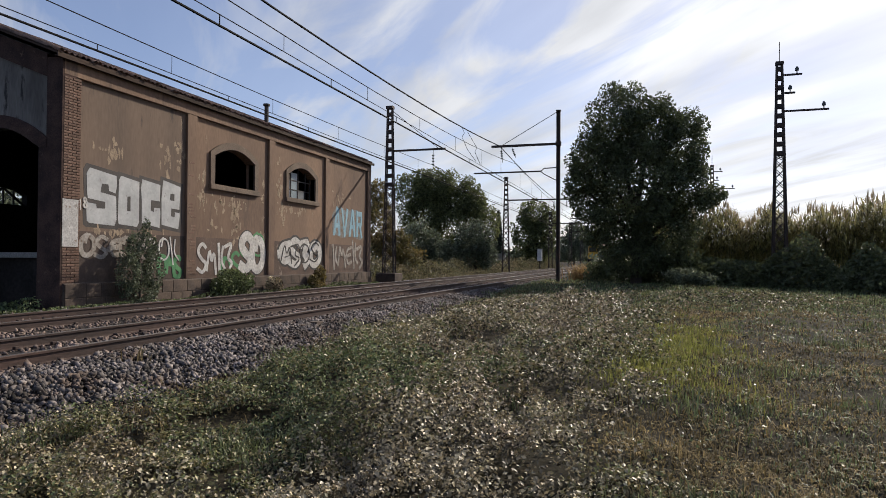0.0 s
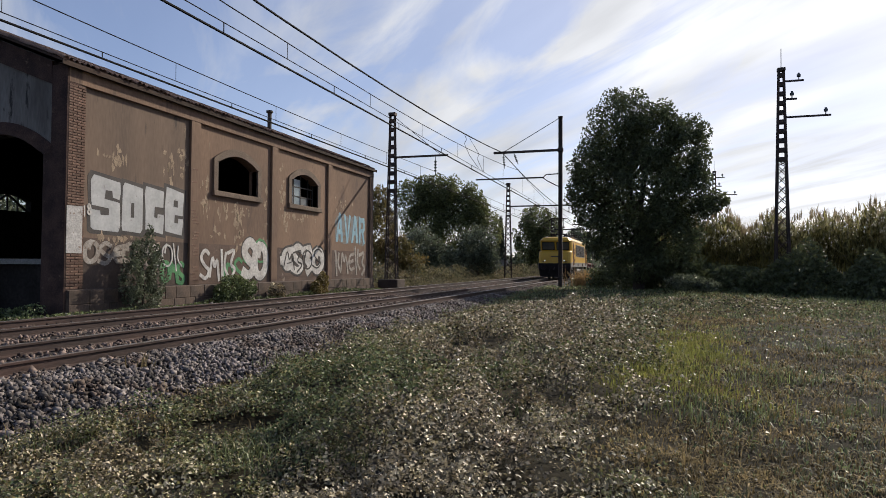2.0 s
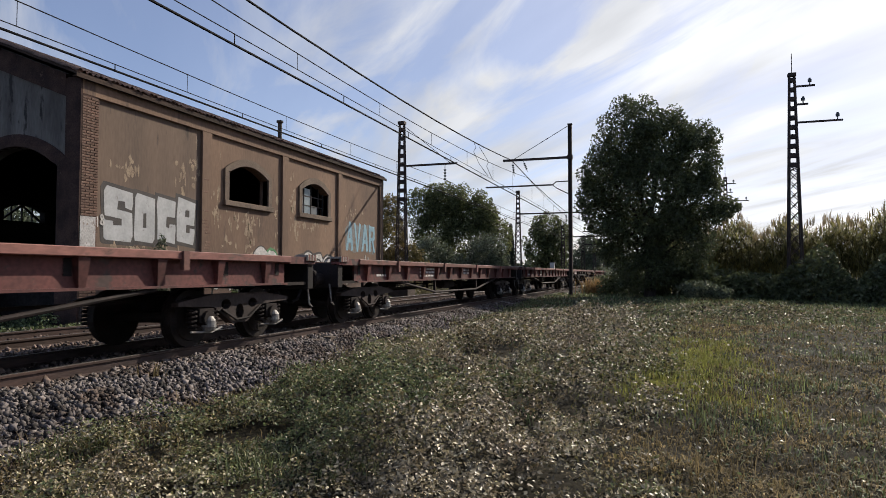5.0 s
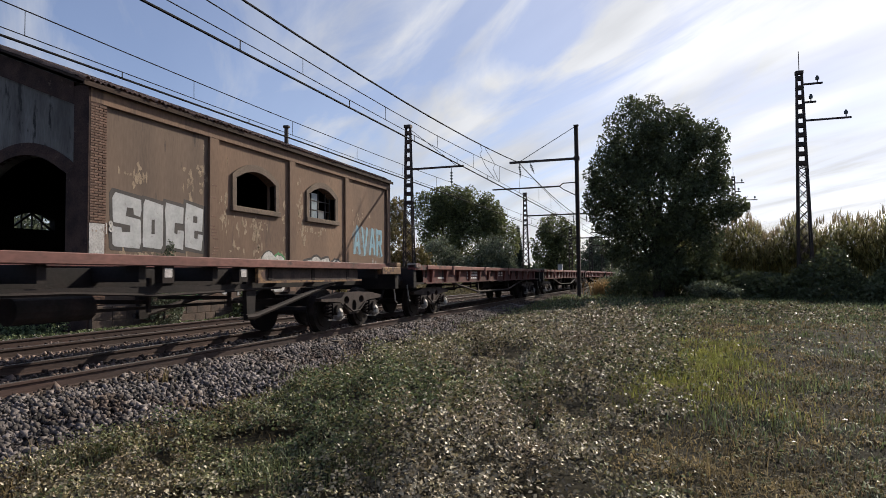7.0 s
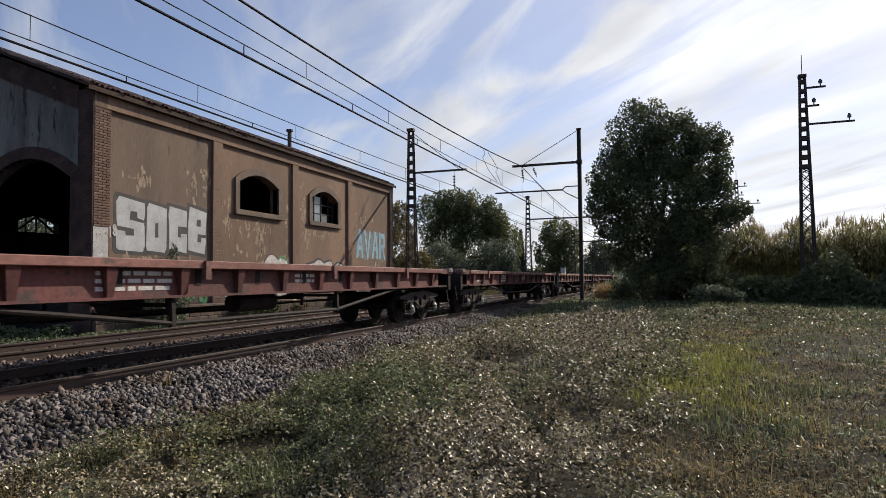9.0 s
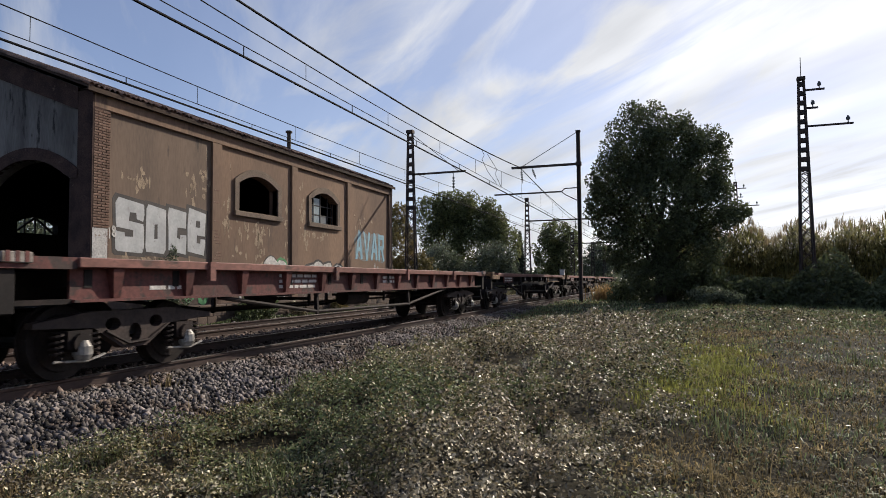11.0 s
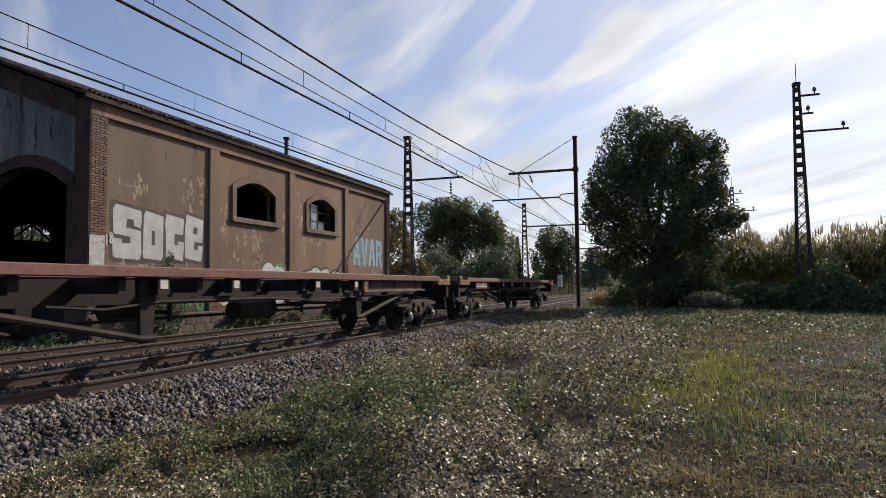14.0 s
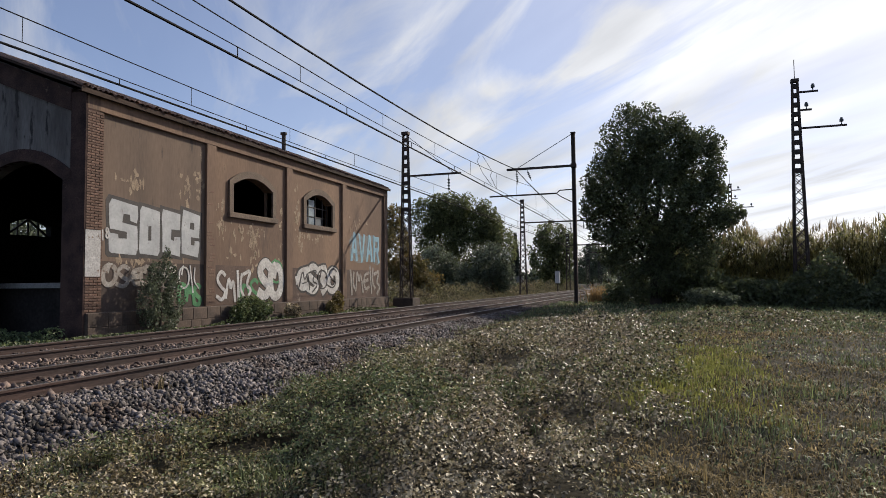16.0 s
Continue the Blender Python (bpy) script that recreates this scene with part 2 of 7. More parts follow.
M_OAK = mat("oak_leaf", (0.075, 0.092, 0.045), (0.10, 0.118, 0.055), 0.5, scale=0.5, fine=3, bump=0, island=0.45, translucent=0.35, spec=0.4)
M_POPLAR = mat("poplar_leaf", (0.155, 0.17, 0.07), (0.11, 0.125, 0.052), 0.5, scale=0.25, fine=3, bump=0, island=0.6, translucent=0.4)
M_OLIVE = mat("olive_leaf", (0.135, 0.155, 0.10), (0.095, 0.115, 0.072), 0.5, scale=0.3, fine=3, bump=0, island=0.6, translucent=0.35)
M_AUTUMN = mat("yellowing_leaf", (0.22, 0.16, 0.055), (0.125, 0.115, 0.045), 0.5, scale=0.4, fine=3, bump=0, island=0.5, translucent=0.35)
M_HEDGE = mat("hedge_leaf", (0.15, 0.142, 0.068), (0.185, 0.15, 0.085), 0.6, scale=0.4, fine=3, bump=0, island=0.7, translucent=0.3)
M_CANE = mat("cane_leaf", (0.25, 0.225, 0.085), (0.17, 0.165, 0.06), 0.5, scale=0.3, fine=3, bump=0, island=0.75, translucent=0.5)
M_CANE_DRY = mat("cane_plume", (0.36, 0.29, 0.18), (0.25, 0.2, 0.12), 0.7, scale=0.3, fine=3, bump=0, island=0.4, translucent=0.4)
M_BARK = mat("bark", (0.06, 0.048, 0.037), (0.04, 0.032, 0.026), 0.95, scale=3, fine=20, bump=0.6, dist=0.03, stretch=(1, 1, 0.3))
M_CYPRESS = mat("cypress_leaf", (0.018, 0.026, 0.014), (0.026, 0.032, 0.018), 0.6, scale=0.5, fine=3, bump=0, island=0.4)
M_SILVER = mat("silver_spray_paint", (0.47, 0.47, 0.465), (0.36, 0.36, 0.36), 0.55, scale=2.2, fine=12, bump=0.1, third=(0.25, 0.235, 0.22), third_at=0.62, fine_amt=0.12)
M_BLACKSPRAY = mat("black_spray_paint", (0.035, 0.03, 0.03), (0.06, 0.05, 0.045), 0.7, scale=3, bump=0.1)
M_WHITESPRAY = mat("white_spray_paint", (0.56, 0.54, 0.51), (0.42, 0.39, 0.36), 0.7, scale=3, fine=12, bump=0.1, third=(0.2, 0.16, 0.13), third_at=0.62)
M_FADEDSPRAY = mat("faded_white_paint", (0.34, 0.31, 0.275), (0.24, 0.205, 0.175), 0.8, scale=4, fine=14, bump=0.1, third=(0.17, 0.125, 0.095), third_at=0.55)
M_GREENSPRAY = mat("green_spray_paint", (0.09, 0.26, 0.10), (0.06, 0.19, 0.08), 0.6, scale=4, bump=0.1)
M_BLUESPRAY = mat("blue_spray_paint", (0.25, 0.42, 0.50), (0.17, 0.30, 0.38), 0.7, scale=3, bump=0.1, third=(0.3, 0.33, 0.33), third_at=0.6)
M_WHITEWASH = mat("whitewash", (0.5, 0.48, 0.46), (0.38, 0.36, 0.34), 0.85, scale=3, fine=20, third=(0.22, 0.16, 0.12), third_at=0.6)
M_FLAKE = mat("bare_plaster", (0.36, 0.275, 0.19), (0.25, 0.185, 0.13), 0.95, scale=4, fine=30)
M_BOGIE = mat("cast_bogie_steel", (0.062, 0.042, 0.036), (0.03, 0.021, 0.019), 0.7, 0.1, scale=3, fine=20, spec=0.35)
M_YELLOW = mat("yellow_locomotive_paint", (0.60, 0.347, 0.033), (0.53, 0.30, 0.03), 0.4, scale=0.8, fine=12, bump=0.03, third=(0.40, 0.245, 0.04), third_at=0.68, fine_amt=0.06, stretch=(1, 1, 0.5))
# cooler housing paint; on the roof edge strip it stands in for sunlight
M_YELLOWPALE = mat("roof_paint_and_sunlit_edge", (0.46, 0.29, 0.16), (0.40, 0.25, 0.14), 0.6, scale=1, fine=12, bump=0.03, fine_amt=0.1, spec=0.25)
M_LGREY = mat("grey_skirt_paint", (0.20, 0.178, 0.155), (0.16, 0.142, 0.125), 0.55, scale=1.2, fine=14, bump=0.05, fine_amt=0.12)
M_BLACK = mat("black_underframe", (0.011, 0.009, 0.009), (0.02, 0.014, 0.013), 0.75, 0.0, scale=2, fine=20, spec=0.25)
# grimy steel, its colour darkened further for the shade beneath the train
M_UNDER = mat("shade_darkened_grimy_steel", (0.03, 0.02, 0.018), (0.013, 0.0095, 0.009), 0.75, 0.1, scale=3, fine=20, spec=0.25)
M_PALESTEEL = mat("pale_steel", (0.31, 0.295, 0.275), (0.18, 0.165, 0.15), 0.5, 0.2, scale=3, fine=20, third=(0.075, 0.06, 0.05), third_at=0.58)
M_WHEEL = mat("wheel_steel", (0.028, 0.02, 0.018), (0.016, 0.012, 0.011), 0.65, 0.2, scale=4, spec=0.25)
M_GLASS = mat("dark_cab_glass", (0.07, 0.073, 0.068), (0.10, 0.10, 0.09), 0.08, scale=1.2, bump=0, fine_amt=0.1, spec=0.6)
M_DUSTYPANE = mat("dusty_window_glass", (0.30, 0.35, 0.37), (0.19, 0.23, 0.25), 0.3, scale=2.0, fine=12, bump=0, fine_amt=0.2)
M_GRILLE = mat("grille_metal", (0.036, 0.031, 0.028), (0.026, 0.022, 0.02), 0.65, 0.2, scale=2, fine=30)
M_TRIM = mat("aluminium_trim", (0.5, 0.46, 0.40), (0.4, 0.36, 0.31), 0.45, 0.5, scale=3, bump=0.02)
M_DOORRED = mat("brown_cab_door", (0.12, 0.03, 0.014), (0.075, 0.019, 0.010), 0.7, scale=2, fine=15, spec=0.15)
M_LAMP = mat("headlight_glass", (0.8, 0.78, 0.7), None, 0.15, bump=0, emit=((1.0, 0.88, 0.68), 0.7))
M_RUSTRED = mat("oxide_red_paint", (0.135, 0.042, 0.036), (0.085, 0.03, 0.026), 0.7, scale=1.1, fine=16, bump=0.15, third=(0.055, 0.032, 0.028), third_at=0.56, rand=0.2)
M_RUSTDECK = mat("red_sill_paint", (0.215, 0.09, 0.07), (0.145, 0.057, 0.047), 0.65, scale=1.0, fine=16, bump=0.15, third=(0.09, 0.048, 0.038), third_at=0.58, stretch=(1, 0.4, 1), rand=0.25)
M_ENDYELLOW = mat("faded_yellow_end", (0.25, 0.145, 0.068), (0.14, 0.08, 0.045), 0.75, scale=3, fine=20, third=(0.075, 0.038, 0.028), third_at=0.5)
M_WHITEMARK = mat("white_marking", (0.6, 0.56, 0.53), (0.48, 0.44, 0.42), 0.7, scale=6, bump=0)
M_MAROON = mat("maroon_marking", (0.17, 0.05, 0.07), None, 0.6, scale=4, bump=0)
M_GREYMARK = mat("grey_marking", (0.075, 0.05, 0.035), None, 0.6, scale=4, bump=0)
M_FARWHITE = mat("far_white_wall", (0.6, 0.58, 0.55), (0.5, 0.48, 0.45), 0.9, scale=1)


# ---------------------------------------------------------------- shape helpers
def bm_box(bm, x0, x1, y0, y1, z0, z1, mi=0):
    v = [bm.verts.new((x, y, z)) for z in (z0, z1) for y in (y0, y1) for x in (x0, x1)]
    for q in ((0, 2, 3, 1), (4, 5, 7, 6), (0, 1, 5, 4), (2, 6, 7, 3), (0, 4, 6, 2), (1, 3, 7, 5)):
        bm.faces.new([v[i] for i in q]).material_index = mi


def bm_hexa(bm, bottom, top, mi=0):
    """A block from four bottom corners and four top corners, both counterclockwise from above."""
    b = [bm.verts.new(p) for p in bottom]
    t = [bm.verts.new(p) for p in top]
    bm.faces.new(b[::-1]).material_index = mi
    bm.faces.new(t).material_index = mi
    for i in range(4):
        j = (i + 1) % 4
        bm.faces.new((b[i], b[j], t[j], t[i])).material_index = mi


def bm_tube(bm, p0, p1, r0, r1=None, n=8, cap=True, mi=0):
    p0, p1 = Vector(p0), Vector(p1)
    r1 = r0 if r1 is None else r1
    d = (p1 - p0).normalized()
    a = d.orthogonal().normalized()
    b = d.cross(a)
    rings = []
    for p, r in ((p0, r0), (p1, r1)):
        rings.append([bm.verts.new(p + (a * math.cos(2 * math.pi * i / n) + b * math.sin(2 * math.pi * i / n)) * r) for i in range(n)])
    for i in range(n):
        j = (i + 1) % n
        bm.faces.new((rings[0][i], rings[0][j], rings[1][j], rings[1][i])).material_index = mi
    if cap:
        bm.faces.new(rings[0][::-1]).material_index = mi
        bm.faces.new(rings[1]).material_index = mi


def bm_bar(bm, p0, p1, w, h=None, mi=0):
    """A square bar between two points."""
    h = h or w
    p0, p1 = Vector(p0), Vector(p1)
    d = (p1 - p0).normalized()
    a = d.cross(Vector((0, 0, 1)))
    a = a.normalized() if a.length > 0.01 else Vector((1, 0, 0))
    b = a.cross(d).normalized()
    lo = [bm.verts.new(p0 + a * x * w / 2 + b * y * h / 2) for x, y in ((-1, -1), (1, -1), (1, 1), (-1, 1))]
    hi = [bm.verts.new(p1 + a * x * w / 2 + b * y * h / 2) for x, y in ((-1, -1), (1, -1), (1, 1), (-1, 1))]
    bm.faces.new(lo[::-1]).material_index = mi
    bm.faces.new(hi).material_index = mi
    for i in range(4):
        j = (i + 1) % 4
        bm.faces.new((lo[i], lo[j], hi[j], hi[i])).material_index = mi


def bm_path(bm, pts, r, n=6, mi=0):
    """One bent tube through all the points."""
    pts = [Vector(p) for p in pts]
    rings = []
    a = None
    for k, p in enumerate(pts):
        d = (pts[min(k + 1, len(pts) - 1)] - pts[max(k - 1, 0)]).normalized()
        a = d.orthogonal() if a is None else a - d * a.dot(d)
        a = a.normalized()
        b = d.cross(a)
        rings.append([bm.verts.new(p + (a * math.cos(2 * math.pi * i / n) + b * math.sin(2 * math.pi * i / n)) * r) for i in range(n)])
    for lo, hi in zip(rings, rings[1:]):
        for i in range(n):
            j = (i + 1) % n
            bm.faces.new((lo[i], lo[j], hi[j], hi[i])).material_index = mi
    bm.faces.new(rings[0][::-1]).material_index = mi
    bm.faces.new(rings[-1]).material_index = mi


def bm_prism(bm, outline, x0, x1, axis="x", mi=0):
    """A flat outline given as (a, b) pairs, pulled from x0 to x1 along an axis. x: (y, z), y: (x, z), z: (x, y)."""
    def at(p, d):
        return {"x": (d, p[0], p[1]), "y": (p[0], d, p[1]), "z": (p[0], p[1], d)}[axis]
    lo = [bm.verts.new(at(p, x0)) for p in outline]
    hi = [bm.verts.new(at(p, x1)) for p in outline]
    n = len(outline)
    bm.faces.new(lo[::-1]).material_index = mi
    bm.faces.new(hi).material_index = mi
    for i in range(n):
        j = (i + 1) % n
        bm.faces.new((lo[i], lo[j], hi[j], hi[i])).material_index = mi


def mesh_of(name, bm, *mats, smooth=False, bevel=0.0, weld=False):
    if weld:
        bmesh.ops.remove_doubles(bm, verts=bm.verts, dist=0.0008)
    bmesh.ops.recalc_face_normals(bm, faces=bm.faces)
    if bevel:
        bmesh.ops.bevel(bm, geom=[e for e in bm.edges if e.calc_face_angle(0) > 0.5], offset=bevel, segments=1, affect="EDGES")
    me = bpy.data.meshes.new(name)
    bm.to_mesh(me)
    bm.free()
    for m in mats:
        me.materials.append(m)
    if smooth:
        me.polygons.foreach_set("use_smooth", [True] * len(me.polygons))
    return me


def part(name, bm, material, parent=None, label="", smooth=False, bevel=0.0, weld=False):
    mats = material if isinstance(material, (list, tuple)) else (material,)
    ob = new(name, mesh_of(name, bm, *mats, smooth=smooth, bevel=bevel, weld=weld))
    if parent is not None:
        ob.parent = parent
    return tagged(ob, label) if label else ob


def box_part(name, dims, material, parent=None, label="", bevel=0.0):
    bm = bmesh.new()
    bm_box(bm, *dims)
    return part(name, bm, material, parent, label, bevel=bevel)


def thing(name, loc=(0, 0, 0), label="", category="", group="", kind="", rz=0):
    ob = new(name)
    ob.empty_display_size = 0.2
    ob.matrix_basis = pose(*loc, 0, 0, rz)
    return tagged(ob, label, category, group, kind)


def array_mesh(name, verts, faces, material):
    """A mesh from numpy arrays; faces all with the same number of corners."""
    me = bpy.data.meshes.new(name)
    k = faces.shape[1]
    me.vertices.add(len(verts))
    me.vertices.foreach_set("co", verts.astype(np.float32).ravel())
    me.loops.add(faces.size)
    me.loops.foreach_set("vertex_index", faces.astype(np.int32).ravel())
    me.polygons.add(len(faces))
    me.polygons.foreach_set("loop_start", np.arange(0, faces.size, k, dtype=np.int32))
    me.polygons.foreach_set("loop_total", np.full(len(faces), k, dtype=np.int32))
    me.update(calc_edges=True)
    me.materials.append(material)
    return me


RNG = np.random.default_rng(7)


def leaves(name, P, size, material, up=0.0, slim=0.55, fold=0.25, parent=None):
    """Many small folded leaves at the points P. up: how far they lie flat; size: their lengths."""
    n = len(P)
    nrm = RNG.normal(size=(n, 3))
    nrm[:, 2] = np.abs(nrm[:, 2]) + up * 3
    nrm /= np.linalg.norm(nrm, axis=1)[:, None]
    a = np.cross(nrm, RNG.normal(size=(n, 3)))
    a /= np.linalg.norm(a, axis=1)[:, None]
    b = np.cross(nrm, a)
    s = (np.asarray(size) * RNG.uniform(0.6, 1.4, n))[:, None]
    V = np.empty((n, 4, 3))
    V[:, 0] = P - a * s * 0.5
    V[:, 1] = P + b * s * slim * 0.5 + nrm * s * fold * 0.5
    V[:, 2] = P + a * s * 0.5
    V[:, 3] = P - b * s * slim * 0.5 + nrm * s * fold * 0.5
    base = np.arange(n)[:, None] * 4
    F = np.concatenate([base + [0, 1, 2], base + [0, 2, 3]])
    ob = new(name, array_mesh(name, V.reshape(-1, 3), F, material))
    if parent is not None:
        ob.parent = parent
    return ob


def blades(name, P, height, width, material, lean=0.35, parent=None):
    """Grass blades: two-step tapering strips that lean over."""
    n = len(P)
    ang = RNG.uniform(0, 2 * math.pi, n)
    d = np.stack([np.cos(ang), np.sin(ang), np.zeros(n)], 1)
    side = np.stack([-np.sin(ang), np.cos(ang), np.zeros(n)], 1)
    h = (np.asarray(height) * RNG.uniform(0.5, 1.4, n))[:, None]
    w = (np.asarray(width) * RNG.uniform(0.7, 1.3, n))[:, None]
    ln = (lean * RNG.uniform(0.2, 1.6, n))[:, None]
    up = np.array([0, 0, 1.0])
    mid = P + up * h * 0.55 + d * h * ln * 0.35
    tip = P + up * h * np.clip(1 - ln * 0.35, 0.3, 1) + d * h * ln
    V = np.stack([P - side * w / 2, P + side * w / 2, mid + side * w * 0.4, mid - side * w * 0.4, tip], 1)
    base = np.arange(n)[:, None] * 5
    F = np.concatenate([base + [0, 1, 2], base + [0, 2, 3], base + [3, 2, 4]])
    ob = new(name, array_mesh(name, V.reshape(-1, 3), F, material))
    if parent is not None:
        ob.parent = parent
    return ob


def blob_points(blobs, n, shell=0.6):
    """Points in a union of ellipsoid lumps (x, y, z, rx, ry, rz), most of them near the surface."""
    w = np.array([b[3] * b[4] + b[4] * b[5] + b[3] * b[5] for b in blobs])
    pick = RNG.choice(len(blobs), n, p=w / w.sum())
    B = np.array(blobs)[pick]
    d = RNG.normal(size=(n, 3))
    d /= np.linalg.norm(d, axis=1)[:, None]
    r = np.where(RNG.uniform(size=n) < shell, RNG.uniform(0.8, 1.04, n), RNG.uniform(0.25, 1.0, n) ** 0.6)
    return B[:, :3] + d * B[:, 3:] * r[:, None]


# ---------------------------------------------------------------- ground and tracks
NEAR, FAR = -7.94, -11.565          # track centres; z = 0 is the top of the rails
WALL = -14.98                        # face of the warehouse


def smooth(a, b, x):
    t = np.clip((x - a) / (b - a), 0, 1)
    return t * t * (3 - 2 * t)


def edge_x(y):
    """Where the ballast gives way to the field."""
    return -5.35 - 0.4 * smooth(5, 12, y) - 0.5 * smooth(14, 40, y) + 0.15 * np.sin(y * 0.9) + 0.1 * np.sin(y * 2.3 + 1)


def field_z(x, y):
    z = -0.47 + 0.006 * np.clip(y, 0, 40)
    z = z + 0.10 * np.exp(-((x + 2.2) ** 2 / 6 + (y - 8.5) ** 2 / 14)) + 0.10 * np.exp(-((x + 3.5) ** 2 / 4 + (y - 18) ** 2 / 60))
    z = z + 0.035 * np.sin(x * 1.7 + y * 0.6) * np.sin(y * 1.3 - x * 0.4) + 0.02 * np.sin(x * 4.1 + 1) * np.sin(y * 3.7)
    return z - 0.06 * smooth(2, 9, x)


def ground_z(x, y):
    x, y = np.asarray(x, float), np.asarray(y, float)
    bed = -0.27 + 0 * x
    side = edge_x(y)
    right = smooth(side - 1.15, side + 0.1, x)
    z = bed * (1 - right) + field_z(x, y) * right
    left = smooth(-14.0, -16.0, x)
    return z * (1 - left) + (-0.33 + 0.03 * np.sin(x * 1.1) * np.sin(y * 0.7)) * left


def grid_object(name, xs, ys, fn, material):
    X, Y = np.meshgrid(xs, ys)
    V = np.stack([X, Y, fn(X, Y)], -1).reshape(-1, 3)
    nx, ny = len(xs), len(ys)
    i = (np.arange(ny - 1)[:, None] * nx + np.arange(nx - 1)[None]).ravel()
    return new(name, array_mesh(name, V, np.stack([i, i + 1, i + nx + 1, i + nx], 1), material))


xs = np.concatenate([[-3000, -1200, -500, -200, -90, -50], np.arange(-32, -8, 0.8), np.arange(-8, 14, 0.16), np.arange(14, 40, 1.5), [60, 100, 220, 600, 1400, 3000]])
ys = np.concatenate([[-3000, -900, -300, -100, -50, -25, -12, -6, -3], np.arange(-1, 44, 0.2), np.arange(44, 140, 3), [160, 220, 300, 460, 800, 1500, 3000]])
ground = grid_object("ground", xs, ys, ground_z, M_SHADED_EARTH)
tagged(ground, "rough earth with weeds beside a railway", "ground", kind="structure")


def ballast_z(x, y):
    e = edge_x(y)
    t = smooth(e - 1.15, e - 0.05, x)
    top = -0.175 - 0.05 * np.exp(-((x + 9.75) ** 2) / 0.3) + 0.012 * np.sin(x * 9 + y * 5) * np.sin(y * 7 - x * 3)
    z = top * (1 - t) + (field_z(x, y) + 0.02) * t
    return z - 0.35 * smooth(e - 0.05, e + 0.35, x) - 0.11 * smooth(-13.2, -14.3, x)


bxs = np.concatenate([np.arange(-14.9, -6.8, 0.3), np.arange(-6.8, -4.5, 0.1)])
bys = np.concatenate([np.arange(-20, 60, 0.3), np.arange(60, 470, 5)])
ballast = grid_object("ballast_bed", bxs, bys, ballast_z, M_SHADED_BED)
tagged(ballast, "crushed stone ballast under two tracks, coloured dark as shade between stones", "ballast", kind="structure")


def stones(name, n, x0, x1, y0, y1, size, material, near=1.0, over=0.0, loose=0.25):
    """Broken stones strewn over the bed, denser towards the near end."""
    x = RNG.uniform(x0, x1, n)
    y = y0 + (y1 - y0) * RNG.uniform(0, 1, n) ** near
    keep = x < edge_x(y) - 0.1 + over + RNG.normal(0, loose, n)
    keep &= (np.abs(np.abs(x - NEAR) - 0.7525) > 0.1) & (np.abs(np.abs(x - FAR) - 0.7525) > 0.1)
    x, y = x[keep], y[keep]
    n = len(x)
    s = size * np.clip(np.exp(RNG.normal(-0.08, 0.38, n)), 0.4, 1.8)
    z = np.maximum(ballast_z(x, y), ground_z(x, y)) + s * 0.25
    ico = np.array([(1, 0, 0), (-1, 0, 0), (0, 1, 0), (0, -1, 0), (0, 0, 1), (0, 0, -1), (0.6, 0.6, 0.6), (-0.6, -0.6, 0.5)])[:6]
    F8 = np.array([(0, 2, 4), (2, 1, 4), (1, 3, 4), (3, 0, 4), (2, 0, 5), (1, 2, 5), (3, 1, 5), (0, 3, 5)])
    V = ico[None] * RNG.uniform(0.6, 1.12, (n, 6, 1)) + RNG.normal(0, 0.2, (n, 6, 3))
    q = RNG.normal(size=(n, 3, 3))
    q, _ = np.linalg.qr(q)
    V = np.einsum("nij,nkj->nki", q, V * (0.62 * s)[:, None, None])
    V = V + np.stack([x, y, z], 1)[:, None]
    F = (np.arange(n)[:, None, None] * 6 + F8[None]).reshape(-1, 3)
    ob = new(name, array_mesh(name, V.reshape(-1, 3), F, material))
    return tagged(ob, "loose broken ballast stones", "stones", kind="stuff")


stones("shoulder_stones", 66000, -7.1, -4.2, 1.5, 30, 0.05, M_STONES, 1.6)
stones("edge_gravel", 30000, -6.4, -3.6, 1.8, 24, 0.024, M_STONES, 1.7, 0.45, 0.4)
stones("track_stones", 30000, -14.4, -6.9, 3, 45, 0.056, M_STONES_RUST, 1.4)
stones("wall_foot_stones", 9000, -14.9, -12.6, 6, 45, 0.08, M_STONES, 1.3)


def rail_profile():
    half = [(0.075, -0.172), (0.075, -0.16), (0.012, -0.142), (0.012, -0.045), (0.035, -0.034), (0.036, -0.006), (0.028, 0.0)]
    return half + [(-x, z) for x, z in half[::-1]]


def sleeper_mesh():
    bm = bmesh.new()
    bm_box(bm, -1.3, 1.3, -0.125, 0.125, -0.32, -0.178)
    for x in (-0.7525, 0.7525):
        bm_box(bm, x - 0.17, x + 0.17, -0.075, 0.075, -0.19, -0.168, 1)
        for s in (-1, 1):
            bm_box(bm, x + s * 0.115 - 0.03, x + s * 0.115 + 0.03, -0.035, 0.035, -0.17, -0.115, 1)
    return mesh_of("sleeper", bm, M_SLEEPER, M_RAIL, bevel=0.008)


SLEEPER = sleeper_mesh()
for cx in (NEAR, FAR):
    track = thing("railway_track", (cx, 0, 0), "rusty steel railway track on sleepers in ballast", "railway track", "railway tracks", "structure")
    for sx in (-0.7525, 0.7525):
        bm = bmesh.new()
        bm_prism(bm, [(x + sx, z) for x, z in rail_profile()], -20, 460, "y")
        rail = part("rail", bm, M_RAIL, track)
        bm = bmesh.new()
        bm_box(bm, sx - 0.024, sx + 0.024, -20, 460, -0.001, 0.003)
        part("rail_head", bm, M_RAILTOP, rail, "polished steel running surface")
    for i in range(200):
        s = new("sleeper", SLEEPER)
        s.parent = track
        s.location = (0.02 * math.sin(i * 7.1), -2 + i * 0.6, 0)

